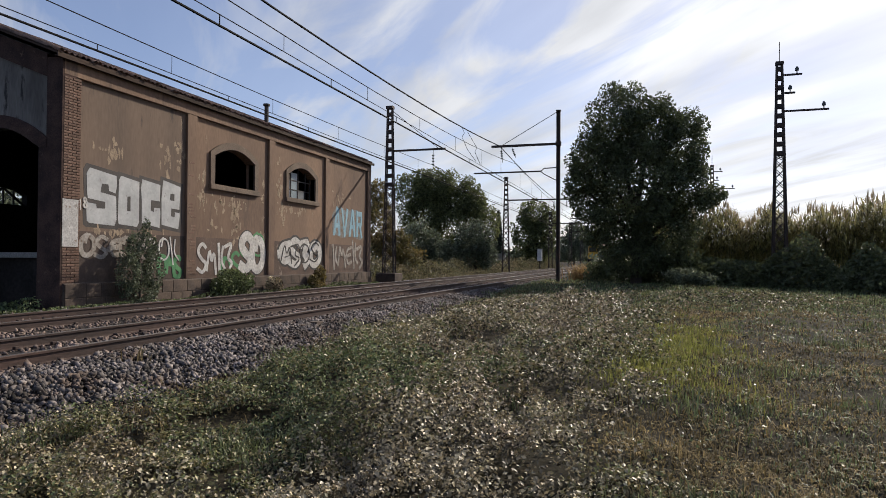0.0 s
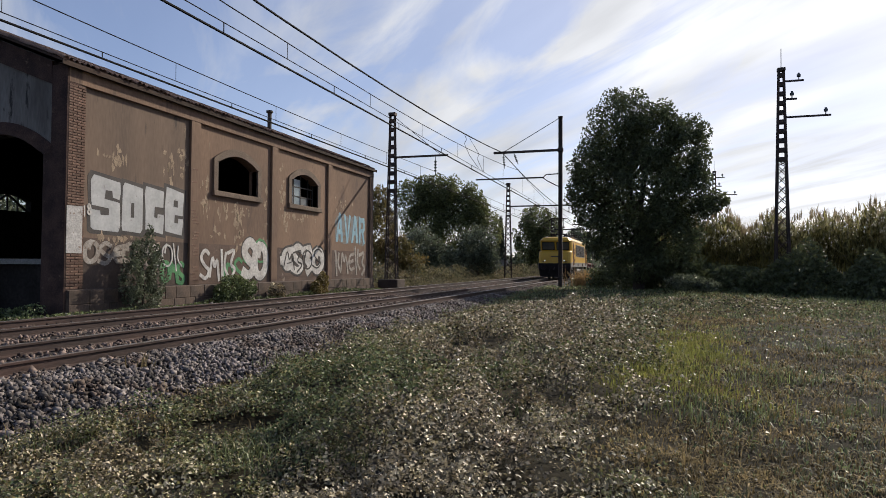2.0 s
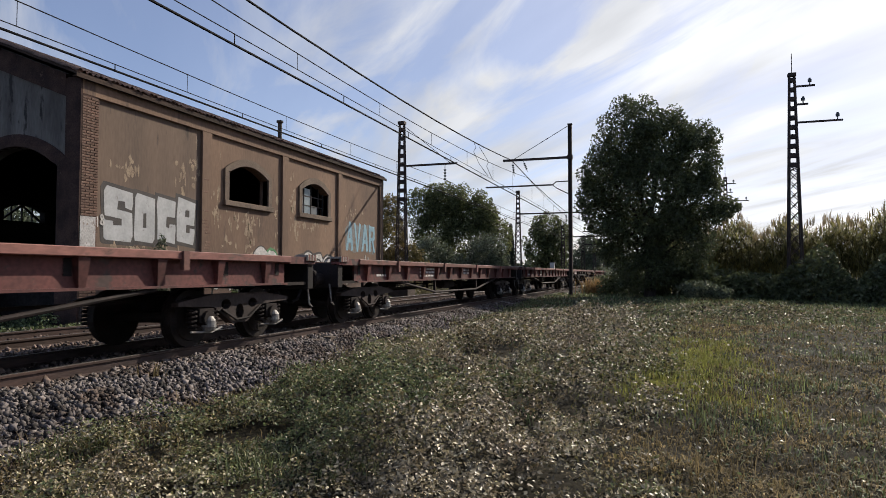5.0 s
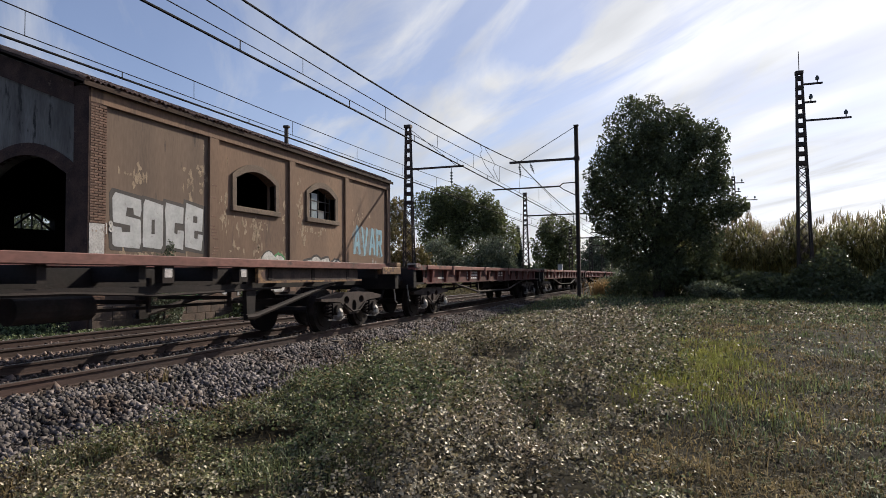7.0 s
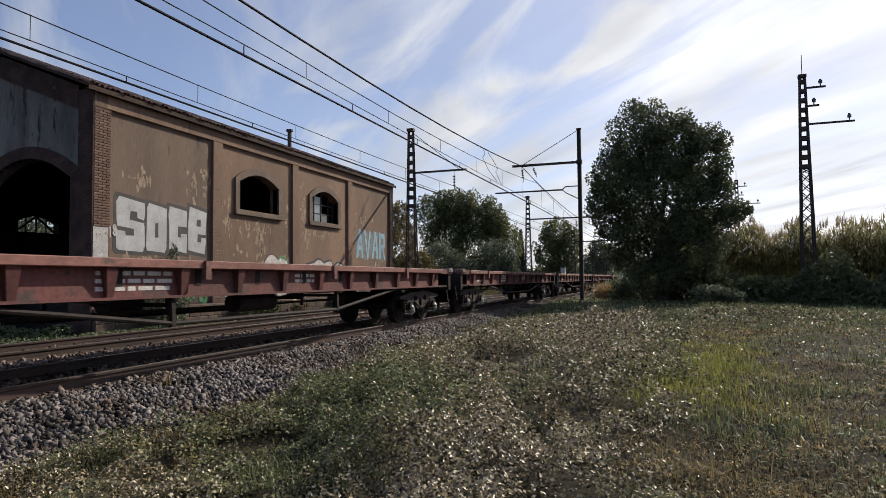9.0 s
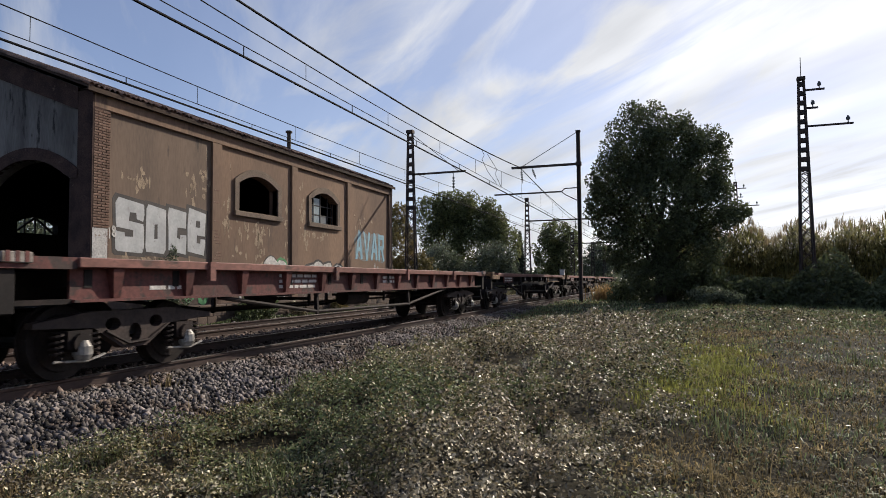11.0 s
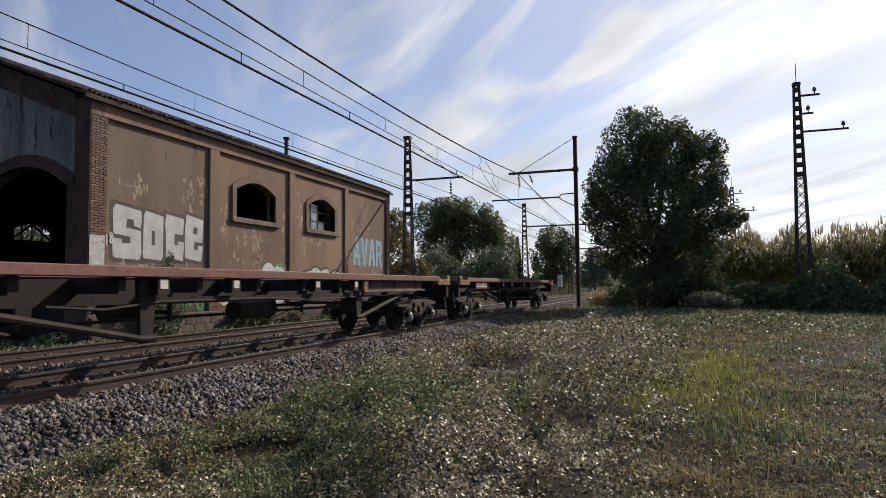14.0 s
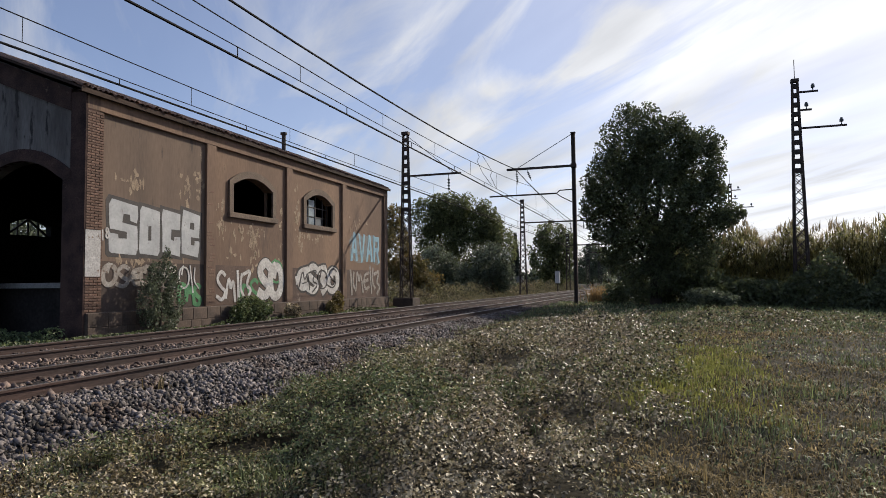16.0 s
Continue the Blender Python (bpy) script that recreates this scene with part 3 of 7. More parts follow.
# ---------------------------------------------------------------- warehouse
Y0, Y1 = 13.5, 33.98                  # ends of the long wall
BACK, RIDGE_X = -27.4, -21.2
EAVE, PITCH = 6.62, 0.39


def arch_z(p, a, b, spring, crown):
    c, h = (a + b) / 2, (b - a) / 2
    return spring + (crown - spring) * (1 - ((p - c) / h) ** 2)


def wall_run(bm, along, u0, u1, t0, t1, z0, ztop, holes):
    """A wall with arched holes. along: the axis that it follows; holes: (a, b, sill, spring, crown); ztop: height as a function of u."""
    def block(a, b, za0, zb0, za1, zb1):
        if along == "y":
            lo = [(t0, a, za0), (t1, a, za0), (t1, b, zb0), (t0, b, zb0)]
            hi = [(t0, a, za1), (t1, a, za1), (t1, b, zb1), (t0, b, zb1)]
        else:
            lo = [(a, t0, za0), (b, t0, zb0), (b, t1, zb0), (a, t1, za0)]
            hi = [(a, t0, za1), (b, t0, zb1), (b, t1, zb1), (a, t1, za1)]
        bm_hexa(bm, lo, hi)
    cuts = [u0]
    for h in sorted(holes):
        cuts += [h[0], h[1]]
    cuts.append(u1)
    for i in range(0, len(cuts), 2):
        if cuts[i + 1] - cuts[i] > 0.001:
            n = 1 if along == "y" else 6
            for k in range(n):
                a = cuts[i] + (cuts[i + 1] - cuts[i]) * k / n
                b = cuts[i] + (cuts[i + 1] - cuts[i]) * (k + 1) / n
                block(a, b, z0, z0, ztop(a), ztop(b))
    for a, b, sill, spring, crown in holes:
        if sill > z0 + 0.01:
            block(a, b, z0, z0, sill, sill)
        n = 14
        for k in range(n):
            p, q = a + (b - a) * k / n, a + (b - a) * (k + 1) / n
            block(p, q, arch_z(p, a, b, spring, crown), arch_z(q, a, b, spring, crown), ztop(p), ztop(q))


def roof_z(x):
    return EAVE + PITCH * (abs(RIDGE_X - WALL) - abs(x - RIDGE_X))


warehouse = thing("warehouse", (0, 0, 0), "abandoned ochre stucco goods shed covered with graffiti", "warehouse")
WINDOWS = [(19.97, 22.5, 3.87, 4.92, 5.3), (25.13, 27.51, 3.87, 4.92, 5.3)]
bm = bmesh.new()
wall_run(bm, "y", 18.7, Y1, WALL - 0.45, WALL - 0.10, 1.9, lambda u: 6.62, WINDOWS)
long_wall = part("wall", bm, M_STUCCO, warehouse, "ochre stucco wall with flaking patches", weld=True)
box_part("wall", (WALL - 0.45, WALL - 0.10, Y0 + 0.4, 18.7, 1.9, 6.62), M_STUCCO_GREY, warehouse, "grimy grey-brown stucco end bay")
box_part("wall_base", (WALL - 0.45, WALL - 0.10, Y0 + 0.4, 18.7, -0.5, 1.9), M_STUCCO_DAMP, warehouse, "dark damp stucco at the foot of the end bay")
bm = bmesh.new()
wall_run(bm, "y", 18.7, Y1, WALL - 0.45, WALL - 0.10, -0.5, lambda u: 1.9, [])
part("wall_base", bm, M_STUCCO_LOW, warehouse, "darker damp stucco along the wall's foot")
# gable towards the yard, with the arched gateway
GATE = (-19.15, -15.82, -0.5, 4.15, 4.8)
bm = bmesh.new()
wall_run(bm, "x", BACK, WALL - 0.55, Y0, Y0 + 0.4, -0.5, lambda u: roof_z(u) - 0.1, [GATE])
part("gable", bm, M_GREYSTUCCO, warehouse, "grey streaked plaster gable", weld=True)
bm = bmesh.new()
bm_box(bm, WALL - 0.55, WALL - 0.002, Y0 - 0.05, Y0 + 0.39, -0.5, 6.6)
bm_box(bm, GATE[1] + 0.0, WALL - 0.55, Y0 - 0.03, Y0 + 0.05, -0.5, 4.2)
n = 16
for k in range(n):
    a, b = GATE[0], GATE[1]
    a2, b2 = a - 0.32, b + 0.32
    p, q = a2 + (b2 - a2) * k / n, a2 + (b2 - a2) * (k + 1) / n
    zi = [arch_z(min(max(u, a), b), a, b, 4.15, 4.8) for u in (p, q)]
    zo = [arch_z(u, a2, b2, 4.4, 5.15) for u in (p, q)]
    bm_hexa(bm, [(p, Y0 - 0.05, zi[0]), (q, Y0 - 0.05, zi[1]), (q, Y0 + 0.1, zi[1]), (p, Y0 + 0.1, zi[0])],
            [(p, Y0 - 0.05, zo[0]), (q, Y0 - 0.05, zo[1]), (q, Y0 + 0.1, zo[1]), (p, Y0 + 0.1, zo[0])])
for k in range(10):
    u0, u1 = BACK + (WALL - 0.55 - BACK) * k / 10, BACK + (WALL - 0.55 - BACK) * (k + 1) / 10
    bm_hexa(bm, [(u0, Y0 - 0.06, roof_z(u0) - 0.75), (u1, Y0 - 0.06, roof_z(u1) - 0.75), (u1, Y0, roof_z(u1) - 0.75), (u0, Y0, roof_z(u0) - 0.75)],
            [(u0, Y0 - 0.06, roof_z(u0) - 0.12), (u1, Y0 - 0.06, roof_z(u1) - 0.12), (u1, Y0, roof_z(u1) - 0.12), (u0, Y0, roof_z(u0) - 0.12)])
part("gable_trim", bm, M_DARKBRICK, warehouse, "sooty brick gate jamb and arch")
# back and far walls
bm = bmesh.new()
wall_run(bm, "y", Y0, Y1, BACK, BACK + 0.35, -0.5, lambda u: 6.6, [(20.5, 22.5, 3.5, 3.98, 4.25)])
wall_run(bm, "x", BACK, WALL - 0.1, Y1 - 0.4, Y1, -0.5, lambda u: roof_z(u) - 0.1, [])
part("wall", bm, M_INSIDE, warehouse, "rear wall coloured dark for the shade indoors", weld=True)
a, b, s, cr = 20.5, 22.5, 3.5, 4.25
for k in range(1, 4):
    y = a + (b - a) * k / 4
    box_part("window_bar", (BACK + 0.1, BACK + 0.16, y - 0.03, y + 0.03, s, cr), M_WINIRON, warehouse)
for y, d in ((a, 1.0), (b, -1.0)):
    bm = bmesh.new()
    bm_bar(bm, (BACK + 0.13, y, s), (BACK + 0.13, y + d, cr), 0.08)
    part("window_brace", bm, M_WINIRON, warehouse)
# platform and floor carry the indoor shade in their colour too
box_part("loading_platform", (BACK + 0.35, -16.4, Y0 + 1.2, Y1 - 0.5, -0.5, 1.14), M_INSIDE, warehouse, "stone loading platform coloured dark for the shade indoors")
box_part("platform_edge", (BACK + 0.4, -15.9, Y0 + 1.0, Y0 + 1.3, 1.14, 1.3), M_CONCRETE, warehouse, "pale worn platform edge")
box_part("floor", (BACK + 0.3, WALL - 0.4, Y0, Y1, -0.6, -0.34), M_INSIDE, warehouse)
# pilasters, frieze, plinth
for y0, y1 in ((18.45, 18.95), (23.5, 23.95), (28.5, 28.92), (33.55, 33.98)):
    box_part("pilaster", (WALL - 0.1, WALL, y0, y1, 0.45, 6.13), M_STUCCO, warehouse, bevel=0.01)
box_part("frieze", (WALL - 0.1, WALL + 0.004, Y0, Y1 + 0.01, 6.13, 6.53), M_STUCCO, warehouse, bevel=0.01)
bm = bmesh.new()
bm_box(bm, WALL - 0.1, WALL + 0.05, Y0 + 0.02, Y1 + 0.02, -0.5, 0.45)
part("plinth", bm, M_PLINTH, warehouse, "dark stone plinth", bevel=0.02)
STONE_BLOCK = []
for w in (0.52, 0.7, 0.9):
    bm = bmesh.new()
    bm_box(bm, -0.03, 0.022, -w / 2 + 0.006, w / 2 - 0.006, -0.194, 0.194)
    STONE_BLOCK.append((w, mesh_of("stone_block", bm, mat("plinth_block", (0.115, 0.082, 0.062), (0.07, 0.052, 0.042), 0.95, scale=1.5, fine=22, bump=0.5, rand=0.22, third=(0.17, 0.13, 0.10), third_at=0.64) if not STONE_BLOCK else STONE_BLOCK[0][1].materials[0], bevel=0.012)))
rnd = random.Random(11)
for zc in (-0.16, 0.235):
    y = Y0 + 0.05
    while y < Y1 - 0.1:
        w, me = rnd.choice(STONE_BLOCK)
        if y + w > Y1 + 0.02:
            break
        b = new("stone_block", me)
        b.parent = warehouse
        b.location = (WALL + 0.05 + rnd.uniform(-0.006, 0.008), y + w / 2, zc)
        y += w
box_part("corner_core", (WALL - 0.1, WALL - 0.02, Y0, Y0 + 0.56, 0.45, 6.13), M_MORTAR, warehouse)
# brick quoins on the corner pilaster and the first pilaster
BRICK = {}
for nm, w in (("long", 0.27), ("short", 0.13)):
    bm = bmesh.new()
    bm_box(bm, -0.03, 0.012, -w / 2, w / 2, -0.03, 0.03)
    BRICK[nm] = mesh_of("brick", bm, M_BRICK, bevel=0.005)
rnd = random.Random(3)
for row in range(76):
    z = 0.5 + row * 0.074
    cuts = [("long", 0.14), ("long", 0.42)] if row % 2 else [("short", 0.07), ("long", 0.28), ("short", 0.49)]
    for nm, off in cuts:
        b = new("brick", BRICK[nm])
        b.parent = warehouse
        b.location = (WALL - 0.005 + rnd.uniform(-0.004, 0.004), Y0 + off, z)
for row in range(48):
    z = 0.5 + row * 0.11
    if rnd.random() < (0.8 if z < 3.4 else 0.3):
        b = new("brick", BRICK["long"])
        b.parent = warehouse
        b.location = (WALL - 0.0085 + rnd.uniform(-0.001, 0.001), 18.7 + rnd.uniform(-0.1, 0.1), z)
# whitewash on the corner
box_part("whitewash_patch", (WALL + 0.004, WALL + 0.013, Y0 - 0.01, Y0 + 0.5, 1.45, 2.75), M_WHITEWASH, warehouse, "whitewashed brick corner")
# window surrounds
for wi, (a, b, sill, spring, crown) in enumerate(WINDOWS):
    win = new("window")
    win.parent = warehouse
    tagged(win, "arched opening with stone surround" if wi == 0 else "arched window with broken iron glazing")
    bm = bmesh.new()
    f = 0.24
    bm_box(bm, WALL - 0.3, WALL - 0.02, a - f, a, sill, spring)
    bm_box(bm, WALL - 0.3, WALL - 0.02, b, b + f, sill, spring)
    n = 18
    for k in range(n):
        a2, b2 = a - f, b + f
        p, q = a2 + (b2 - a2) * k / n, a2 + (b2 - a2) * (k + 1) / n
        zi = [arch_z(min(max(u, a), b), a, b, spring, crown) if a <= u <= b else spring for u in (p, q)]
        zo = [arch_z(u, a2, b2, spring + 0.12, crown + 0.27) for u in (p, q)]
        x0, x1 = WALL - 0.3, WALL - 0.02
        bm_hexa(bm, [(x0, p, zi[0]), (x1, p, zi[0]), (x1, q, zi[1]), (x0, q, zi[1])], [(x0, p, zo[0]), (x1, p, zo[0]), (x1, q, zo[1]), (x0, q, zo[1])])
    part("surround", bm, M_STONE, win, weld=True)
    box_part("sill", (WALL - 0.4, WALL + 0.03, a - f - 0.04, b + f + 0.08, sill - 0.2, sill), M_STONE, win, bevel=0.015)
    if wi == 1:
        x0, x1 = WALL - 0.36, WALL - 0.31
        for y in (a + 0.04, a + 0.62, a + 1.24, a + 1.9, b - 0.04):
            box_part("glazing_bar", (x0, x1, y - 0.03, y + 0.03, sill, arch_z(y, a, b, spring, crown)), M_WINIRON, win)
        for z in (sill + 0.04, sill + 0.42, sill + 0.85):
            box_part("glazing_bar", (x0 + 0.01, x1 - 0.01, a, b, z - 0.025, z + 0.025), M_WINIRON, win)
        for y0, z0, y1, z1, m in ((a + 0.07, sill + 0.07, a + 0.59, sill + 0.39, M_WHITEWASH), (a + 0.65, sill + 0.07, a + 1.21, sill + 0.39, M_DUSTYPANE), (a + 0.07, sill + 0.45, a + 0.59, sill + 0.82, M_DUSTYPANE),
                                  (a + 0.65, sill + 0.45, a + 1.21, sill + 0.82, M_DUSTYPANE), (a + 1.27, sill + 0.07, a + 1.87, sill + 0.39, M_GLASS), (a + 0.65, sill + 0.88, a + 1.21, sill + 1.2, M_DUSTYPANE)):
            box_part("pane", (x0 + 0.015, x0 + 0.022, y0, y1, z0, z1), m, win)
# roof
bm = bmesh.new()
for sgn in (1, -1):
    xe = RIDGE_X + sgn * (abs(RIDGE_X - WALL) + 0.16)
    ze = roof_z(WALL) - 0.16 * PITCH
    zr = roof_z(RIDGE_X)
    bm_hexa(bm, [(RIDGE_X, Y0 - 0.35, zr), (xe, Y0 - 0.35, ze), (xe, Y1 + 0.1, ze), (RIDGE_X, Y1 + 0.1, zr)],
            [(RIDGE_X, Y0 - 0.35, zr + 0.07), (xe, Y0 - 0.35, ze + 0.07), (xe, Y1 + 0.1, ze + 0.07), (RIDGE_X, Y1 + 0.1, zr + 0.07)])
roof = part("roof", bm, M_FASCIA, warehouse, "timber roof deck")
# rows of curved tiles; the eave and verge show
bm = bmesh.new()
for k in range(5):
    p, q = math.pi * k / 5, math.pi * (k + 1) / 5
    for (y, r) in ((0, 0.085),):
        bm.faces.new([bm.verts.new(v) for v in ((0, math.cos(p) * r, math.sin(p) * r), (0, math.cos(q) * r, math.sin(q) * r), (-0.42, math.cos(q) * r * 0.85, math.sin(q) * r + 0.42 * PITCH), (-0.42, math.cos(p) * r * 0.85, math.sin(p) * r + 0.42 * PITCH))])
TILE = mesh_of("tile", bm, M_TILE)
rnd = random.Random(5)
for i in range(111):
    y = Y0 - 0.28 + i * 0.186
    if rnd.random() < 0.08 and i > 12:
        continue
    t = new("tile", TILE)
    t.parent = roof
    t.location = (WALL + 0.2 + rnd.uniform(-0.05, 0.03), y, roof_z(WALL) - 0.2 * PITCH + 0.075 + rnd.uniform(-0.01, 0.03))
    t.rotation_euler = (0, rnd.uniform(-0.05, 0.05), rnd.uniform(-0.08, 0.08))
bm = bmesh.new()
for i in range(111):
    y = Y0 - 0.28 + i * 0.186
    for j in range(1, 15):
        r = 0.085
        x0 = WALL + 0.2 - j * 0.40
        z0 = roof_z(WALL) - 0.2 * PITCH + 0.08 + j * 0.40 * PITCH + rnd.uniform(0, 0.02)
        for k in range(3):
            p, q = math.pi * k / 3, math.pi * (k + 1) / 3
            bm.faces.new([bm.verts.new(v) for v in ((x0, y + math.cos(p) * r, z0 + math.sin(p) * r), (x0, y + math.cos(q) * r, z0 + math.sin(q) * r),
                         (x0 - 0.42, y + math.cos(q) * r, z0 + math.sin(q) * r + 0.42 * PITCH), (x0 - 0.42, y + math.cos(p) * r, z0 + math.sin(p) * r + 0.42 * PITCH))])
tiles = part("tile_field", bm, M_TILE, roof)
tagged(tiles, kind="stuff")
box_part("fascia", (WALL + 0.12, WALL + 0.16, Y0 - 0.35, Y1 + 0.1, EAVE - 0.12, EAVE - 0.06), M_FASCIA, warehouse, "dark timber fascia under the eave")
box_part("soffit", (WALL - 0.05, WALL + 0.12, Y0 - 0.3, Y1 + 0.08, EAVE - 0.085, EAVE - 0.062), M_FASCIA, warehouse)
bm = bmesh.new()
bm_tube(bm, (-15.6, 24.2, 6.8), (-15.6, 24.2, 7.75), 0.09, n=10)
bm_tube(bm, (-15.6, 24.2, 7.75), (-15.6, 24.2, 7.83), 0.15, n=10)
part("vent_pipe", bm, M_WINIRON, warehouse, "short black roof vent pipe")

# graffiti, sprayed on the recessed panels
PAINT = WALL - 0.10


def sprayed(name, shapes, material, lift, parent, label=""):
    """Flat paint: outlines of (y, z) pairs laid on the wall, a few millimetres thick."""
    bm = bmesh.new()
    for i, pts in enumerate(shapes):
        bm_prism(bm, pts, PAINT, PAINT + lift + 0.0005 * i, "x")
    return part(name, bm, material, parent, label)


def rect(a, b, c, d):
    return [(a, c), (b, c), (b, d), (a, d)]


def letter(ch, y, z, w, h):
    """A block letter: its outer shape and the dark notches cut into it."""
    outer = {"S": [(0.02, 0.02), (0.1, -0.02), (0.95, 0.0), (1.02, 0.12), (1.0, 0.5), (0.97, 0.62), (1.02, 0.78), (1.0, 0.98), (0.1, 1.02), (0.0, 0.9), (0.02, 0.55), (0.05, 0.45), (0.0, 0.32)],
             "O": [(0.04, 0.0), (0.9, 0.01), (1.0, 0.1), (1.0, 0.97), (0.12, 1.0), (0.03, 0.9), (0.0, 0.1)],
             "C": [(0.06, 0.04), (0.98, 0.0), (1.02, 0.34), (0.98, 0.62), (1.0, 1.0), (0.06, 1.02), (0.0, 0.84), (0.05, 0.5)],
             "E": [(0.0, 0.03), (0.92, 0.0), (1.0, 0.3), (0.97, 0.5), (1.03, 0.98), (0.06, 1.03), (-0.02, 0.6)]}[ch]
    notch = {"S": [[(0.46, 0.6), (1.02, 0.58), (1.0, 0.63), (0.74, 0.66), (0.72, 0.78), (0.5, 0.77)], [(-0.02, 0.44), (0.06, 0.36), (0.32, 0.36), (0.34, 0.28), (0.62, 0.3), (0.62, 0.43)]],
             "O": [[(0.42, 0.3), (0.58, 0.31), (0.57, 0.62), (0.43, 0.6)]],
             "C": [[(0.5, 0.36), (0.66, 0.34), (0.68, 0.44), (1.03, 0.46), (1.02, 0.62), (0.52, 0.6)]],
             "E": [[(0.44, 0.62), (0.68, 0.62), (0.68, 0.78), (0.46, 0.77)], [(0.5, 0.26), (0.7, 0.26), (0.72, 0.37), (1.02, 0.38), (1.0, 0.45), (0.52, 0.44)]]}[ch]

    def put(pts):
        return [(y + p * w, z + (q - 0.05 * p) * h) for p, q in pts]
    return put(outer), [put(n) for n in notch]


def grown(pts, d):
    c = (sum(p[0] for p in pts) / len(pts), sum(p[1] for p in pts) / len(pts))
    return [(p[0] + math.copysign(d, p[0] - c[0]), p[1] + math.copysign(d, p[1] - c[1])) for p in pts]


soce = new("graffiti")
soce.parent = warehouse
tagged(soce, "large silver block letters SOCE outlined in black")
y = 14.36
for k, (ch, w, z0, h) in enumerate((("S", 1.08, 2.18, 1.52), ("O", 0.84, 2.17, 1.47), ("C", 0.84, 2.2, 1.4), ("E", 0.86, 2.2, 1.47))):
    shp, holes = letter(ch, y, z0, w, h)
    sprayed("outline", [grown(shp, 0.115)], M_BLACKSPRAY, 0.003 + 0.0006 * k, soce, "black outline of a letter")
    lt = sprayed("letter", [shp], M_SILVER, 0.008, soce, "silver filled letter " + ch)
    for hole in holes:
        sprayed("counter", [hole], M_BLACKSPRAY, 0.011, lt)
    y += w + 0.075


def stroke_parts(strokes, material, lift, parent):
    for k, (path, width) in enumerate(strokes):
        bm = bmesh.new()
        rows = []
        for i, p in enumerate(path):
            a, b = path[max(i - 1, 0)], path[min(i + 1, len(path) - 1)]
            l = math.hypot(b[0] - a[0], b[1] - a[1]) or 1
            ny, nz = -(b[1] - a[1]) / l * width / 2, (b[0] - a[0]) / l * width / 2
            rows.append([bm.verts.new((PAINT + x, p[0] + s * ny, p[1] + s * nz)) for x, s in ((0, -1), (lift + 0.0002 * k + 0.00008 * i, -1), (lift + 0.0002 * k + 0.00008 * i, 1), (0, 1))])
        for lo, hi in zip(rows, rows[1:]):
            for i in range(4):
                bm.faces.new((lo[i], lo[(i + 1) % 4], hi[(i + 1) % 4], hi[i]))
        part("stroke", bm, material, parent)


SHAPES = {"bend": [[(0.95, 0.85), (0.5, 1.05), (0.0, 0.75), (0.45, 0.45), (1.0, 0.3), (0.6, -0.05), (-0.05, 0.15)]],
          "ring": [[(0.5, 1.0), (0.0, 0.8), (0.05, 0.15), (0.55, 0.0), (1.0, 0.3), (0.95, 0.85), (0.4, 1.0), (0.25, 0.6)]],
          "fork": [[(0.0, 0.1), (0.25, 1.05), (0.5, 0.35), (0.75, 0.95), (1.05, -0.05)]],
          "comb": [[(1.0, 0.95), (0.1, 0.8), (0.3, 0.1), (1.05, 0.25)], [(-0.1, 0.45), (0.85, 0.6)]],
          "zig": [[(-0.1, 0.85), (0.9, 1.05), (0.2, 0.45), (0.95, 0.3), (0.3, -0.1)]],
          "spike": [[(0.1, 1.1), (0.35, -0.1)], [(0.6, 1.0), (0.45, 0.4), (0.95, 0.1)]],
          "bar": [[(0.2, 0.75), (0.55, 1.0), (0.5, 0.0)]],
          "knot": [[(0.5, 0.5), (0.15, 0.75), (0.5, 1.0), (0.85, 0.75), (0.5, 0.5), (0.1, 0.25), (0.5, 0.0), (0.9, 0.25), (0.5, 0.5)]]}


def rounded(path):
    """The corners of a stroke cut twice, as a swung arm leaves them."""
    for _ in range(2):
        out = [path[0]]
        for p, q in zip(path, path[1:]):
            out += [(p[0] * 0.75 + q[0] * 0.25, p[1] * 0.75 + q[1] * 0.25), (p[0] * 0.25 + q[0] * 0.75, p[1] * 0.25 + q[1] * 0.75)]
        path = out + [path[-1]]
    return path


def throw_up(label, shapes, y0, y1, z0, z1, width, fill, dark=None, lift=0.005, seed=0, edge=0.07):
    """Fat sprayed shapes in an overlapping row, each stroke with a darker rim under it."""
    r = random.Random(seed)
    g = new("graffiti")
    g.parent = warehouse
    tagged(g, label)
    pitch = (y1 - y0) / len(shapes)
    strokes = []
    for k, ch in enumerate(shapes):
        ya, zb = y0 + k * pitch + r.uniform(-0.04, 0.04), z0 + r.uniform(-0.06, 0.06)
        lean, h = r.uniform(-0.12, 0.12), (z1 - z0) * r.uniform(0.9, 1.08)
        for path in SHAPES[ch]:
            strokes.append((rounded([(ya + (p + lean * q) * pitch * 1.02, zb + q * h) for p, q in path]), width * r.uniform(0.85, 1.15)))
    if dark:
        stroke_parts([(p, w + 2 * edge) for p, w in strokes], dark, lift, g)
    stroke_parts(strokes, fill, lift + 0.006, g)
    return g


throw_up("faded white rounded tag", ("ring", "bend", "comb", "ring", "zig", "bend"), 14.2, 17.0, 1.15, 1.8, 0.15, M_FADEDSPRAY, M_STUCCO_DAMP, seed=1, edge=0.03)
throw_up("bright green tag", ("ring", "fork", "bend"), 17.2, 18.3, 0.55, 1.25, 0.15, M_GREENSPRAY, None, seed=2)
throw_up("thin white looping tag", ("zig", "ring", "spike"), 16.8, 18.2, 1.0, 1.75, 0.06, M_WHITESPRAY, None, lift=0.013, seed=8)
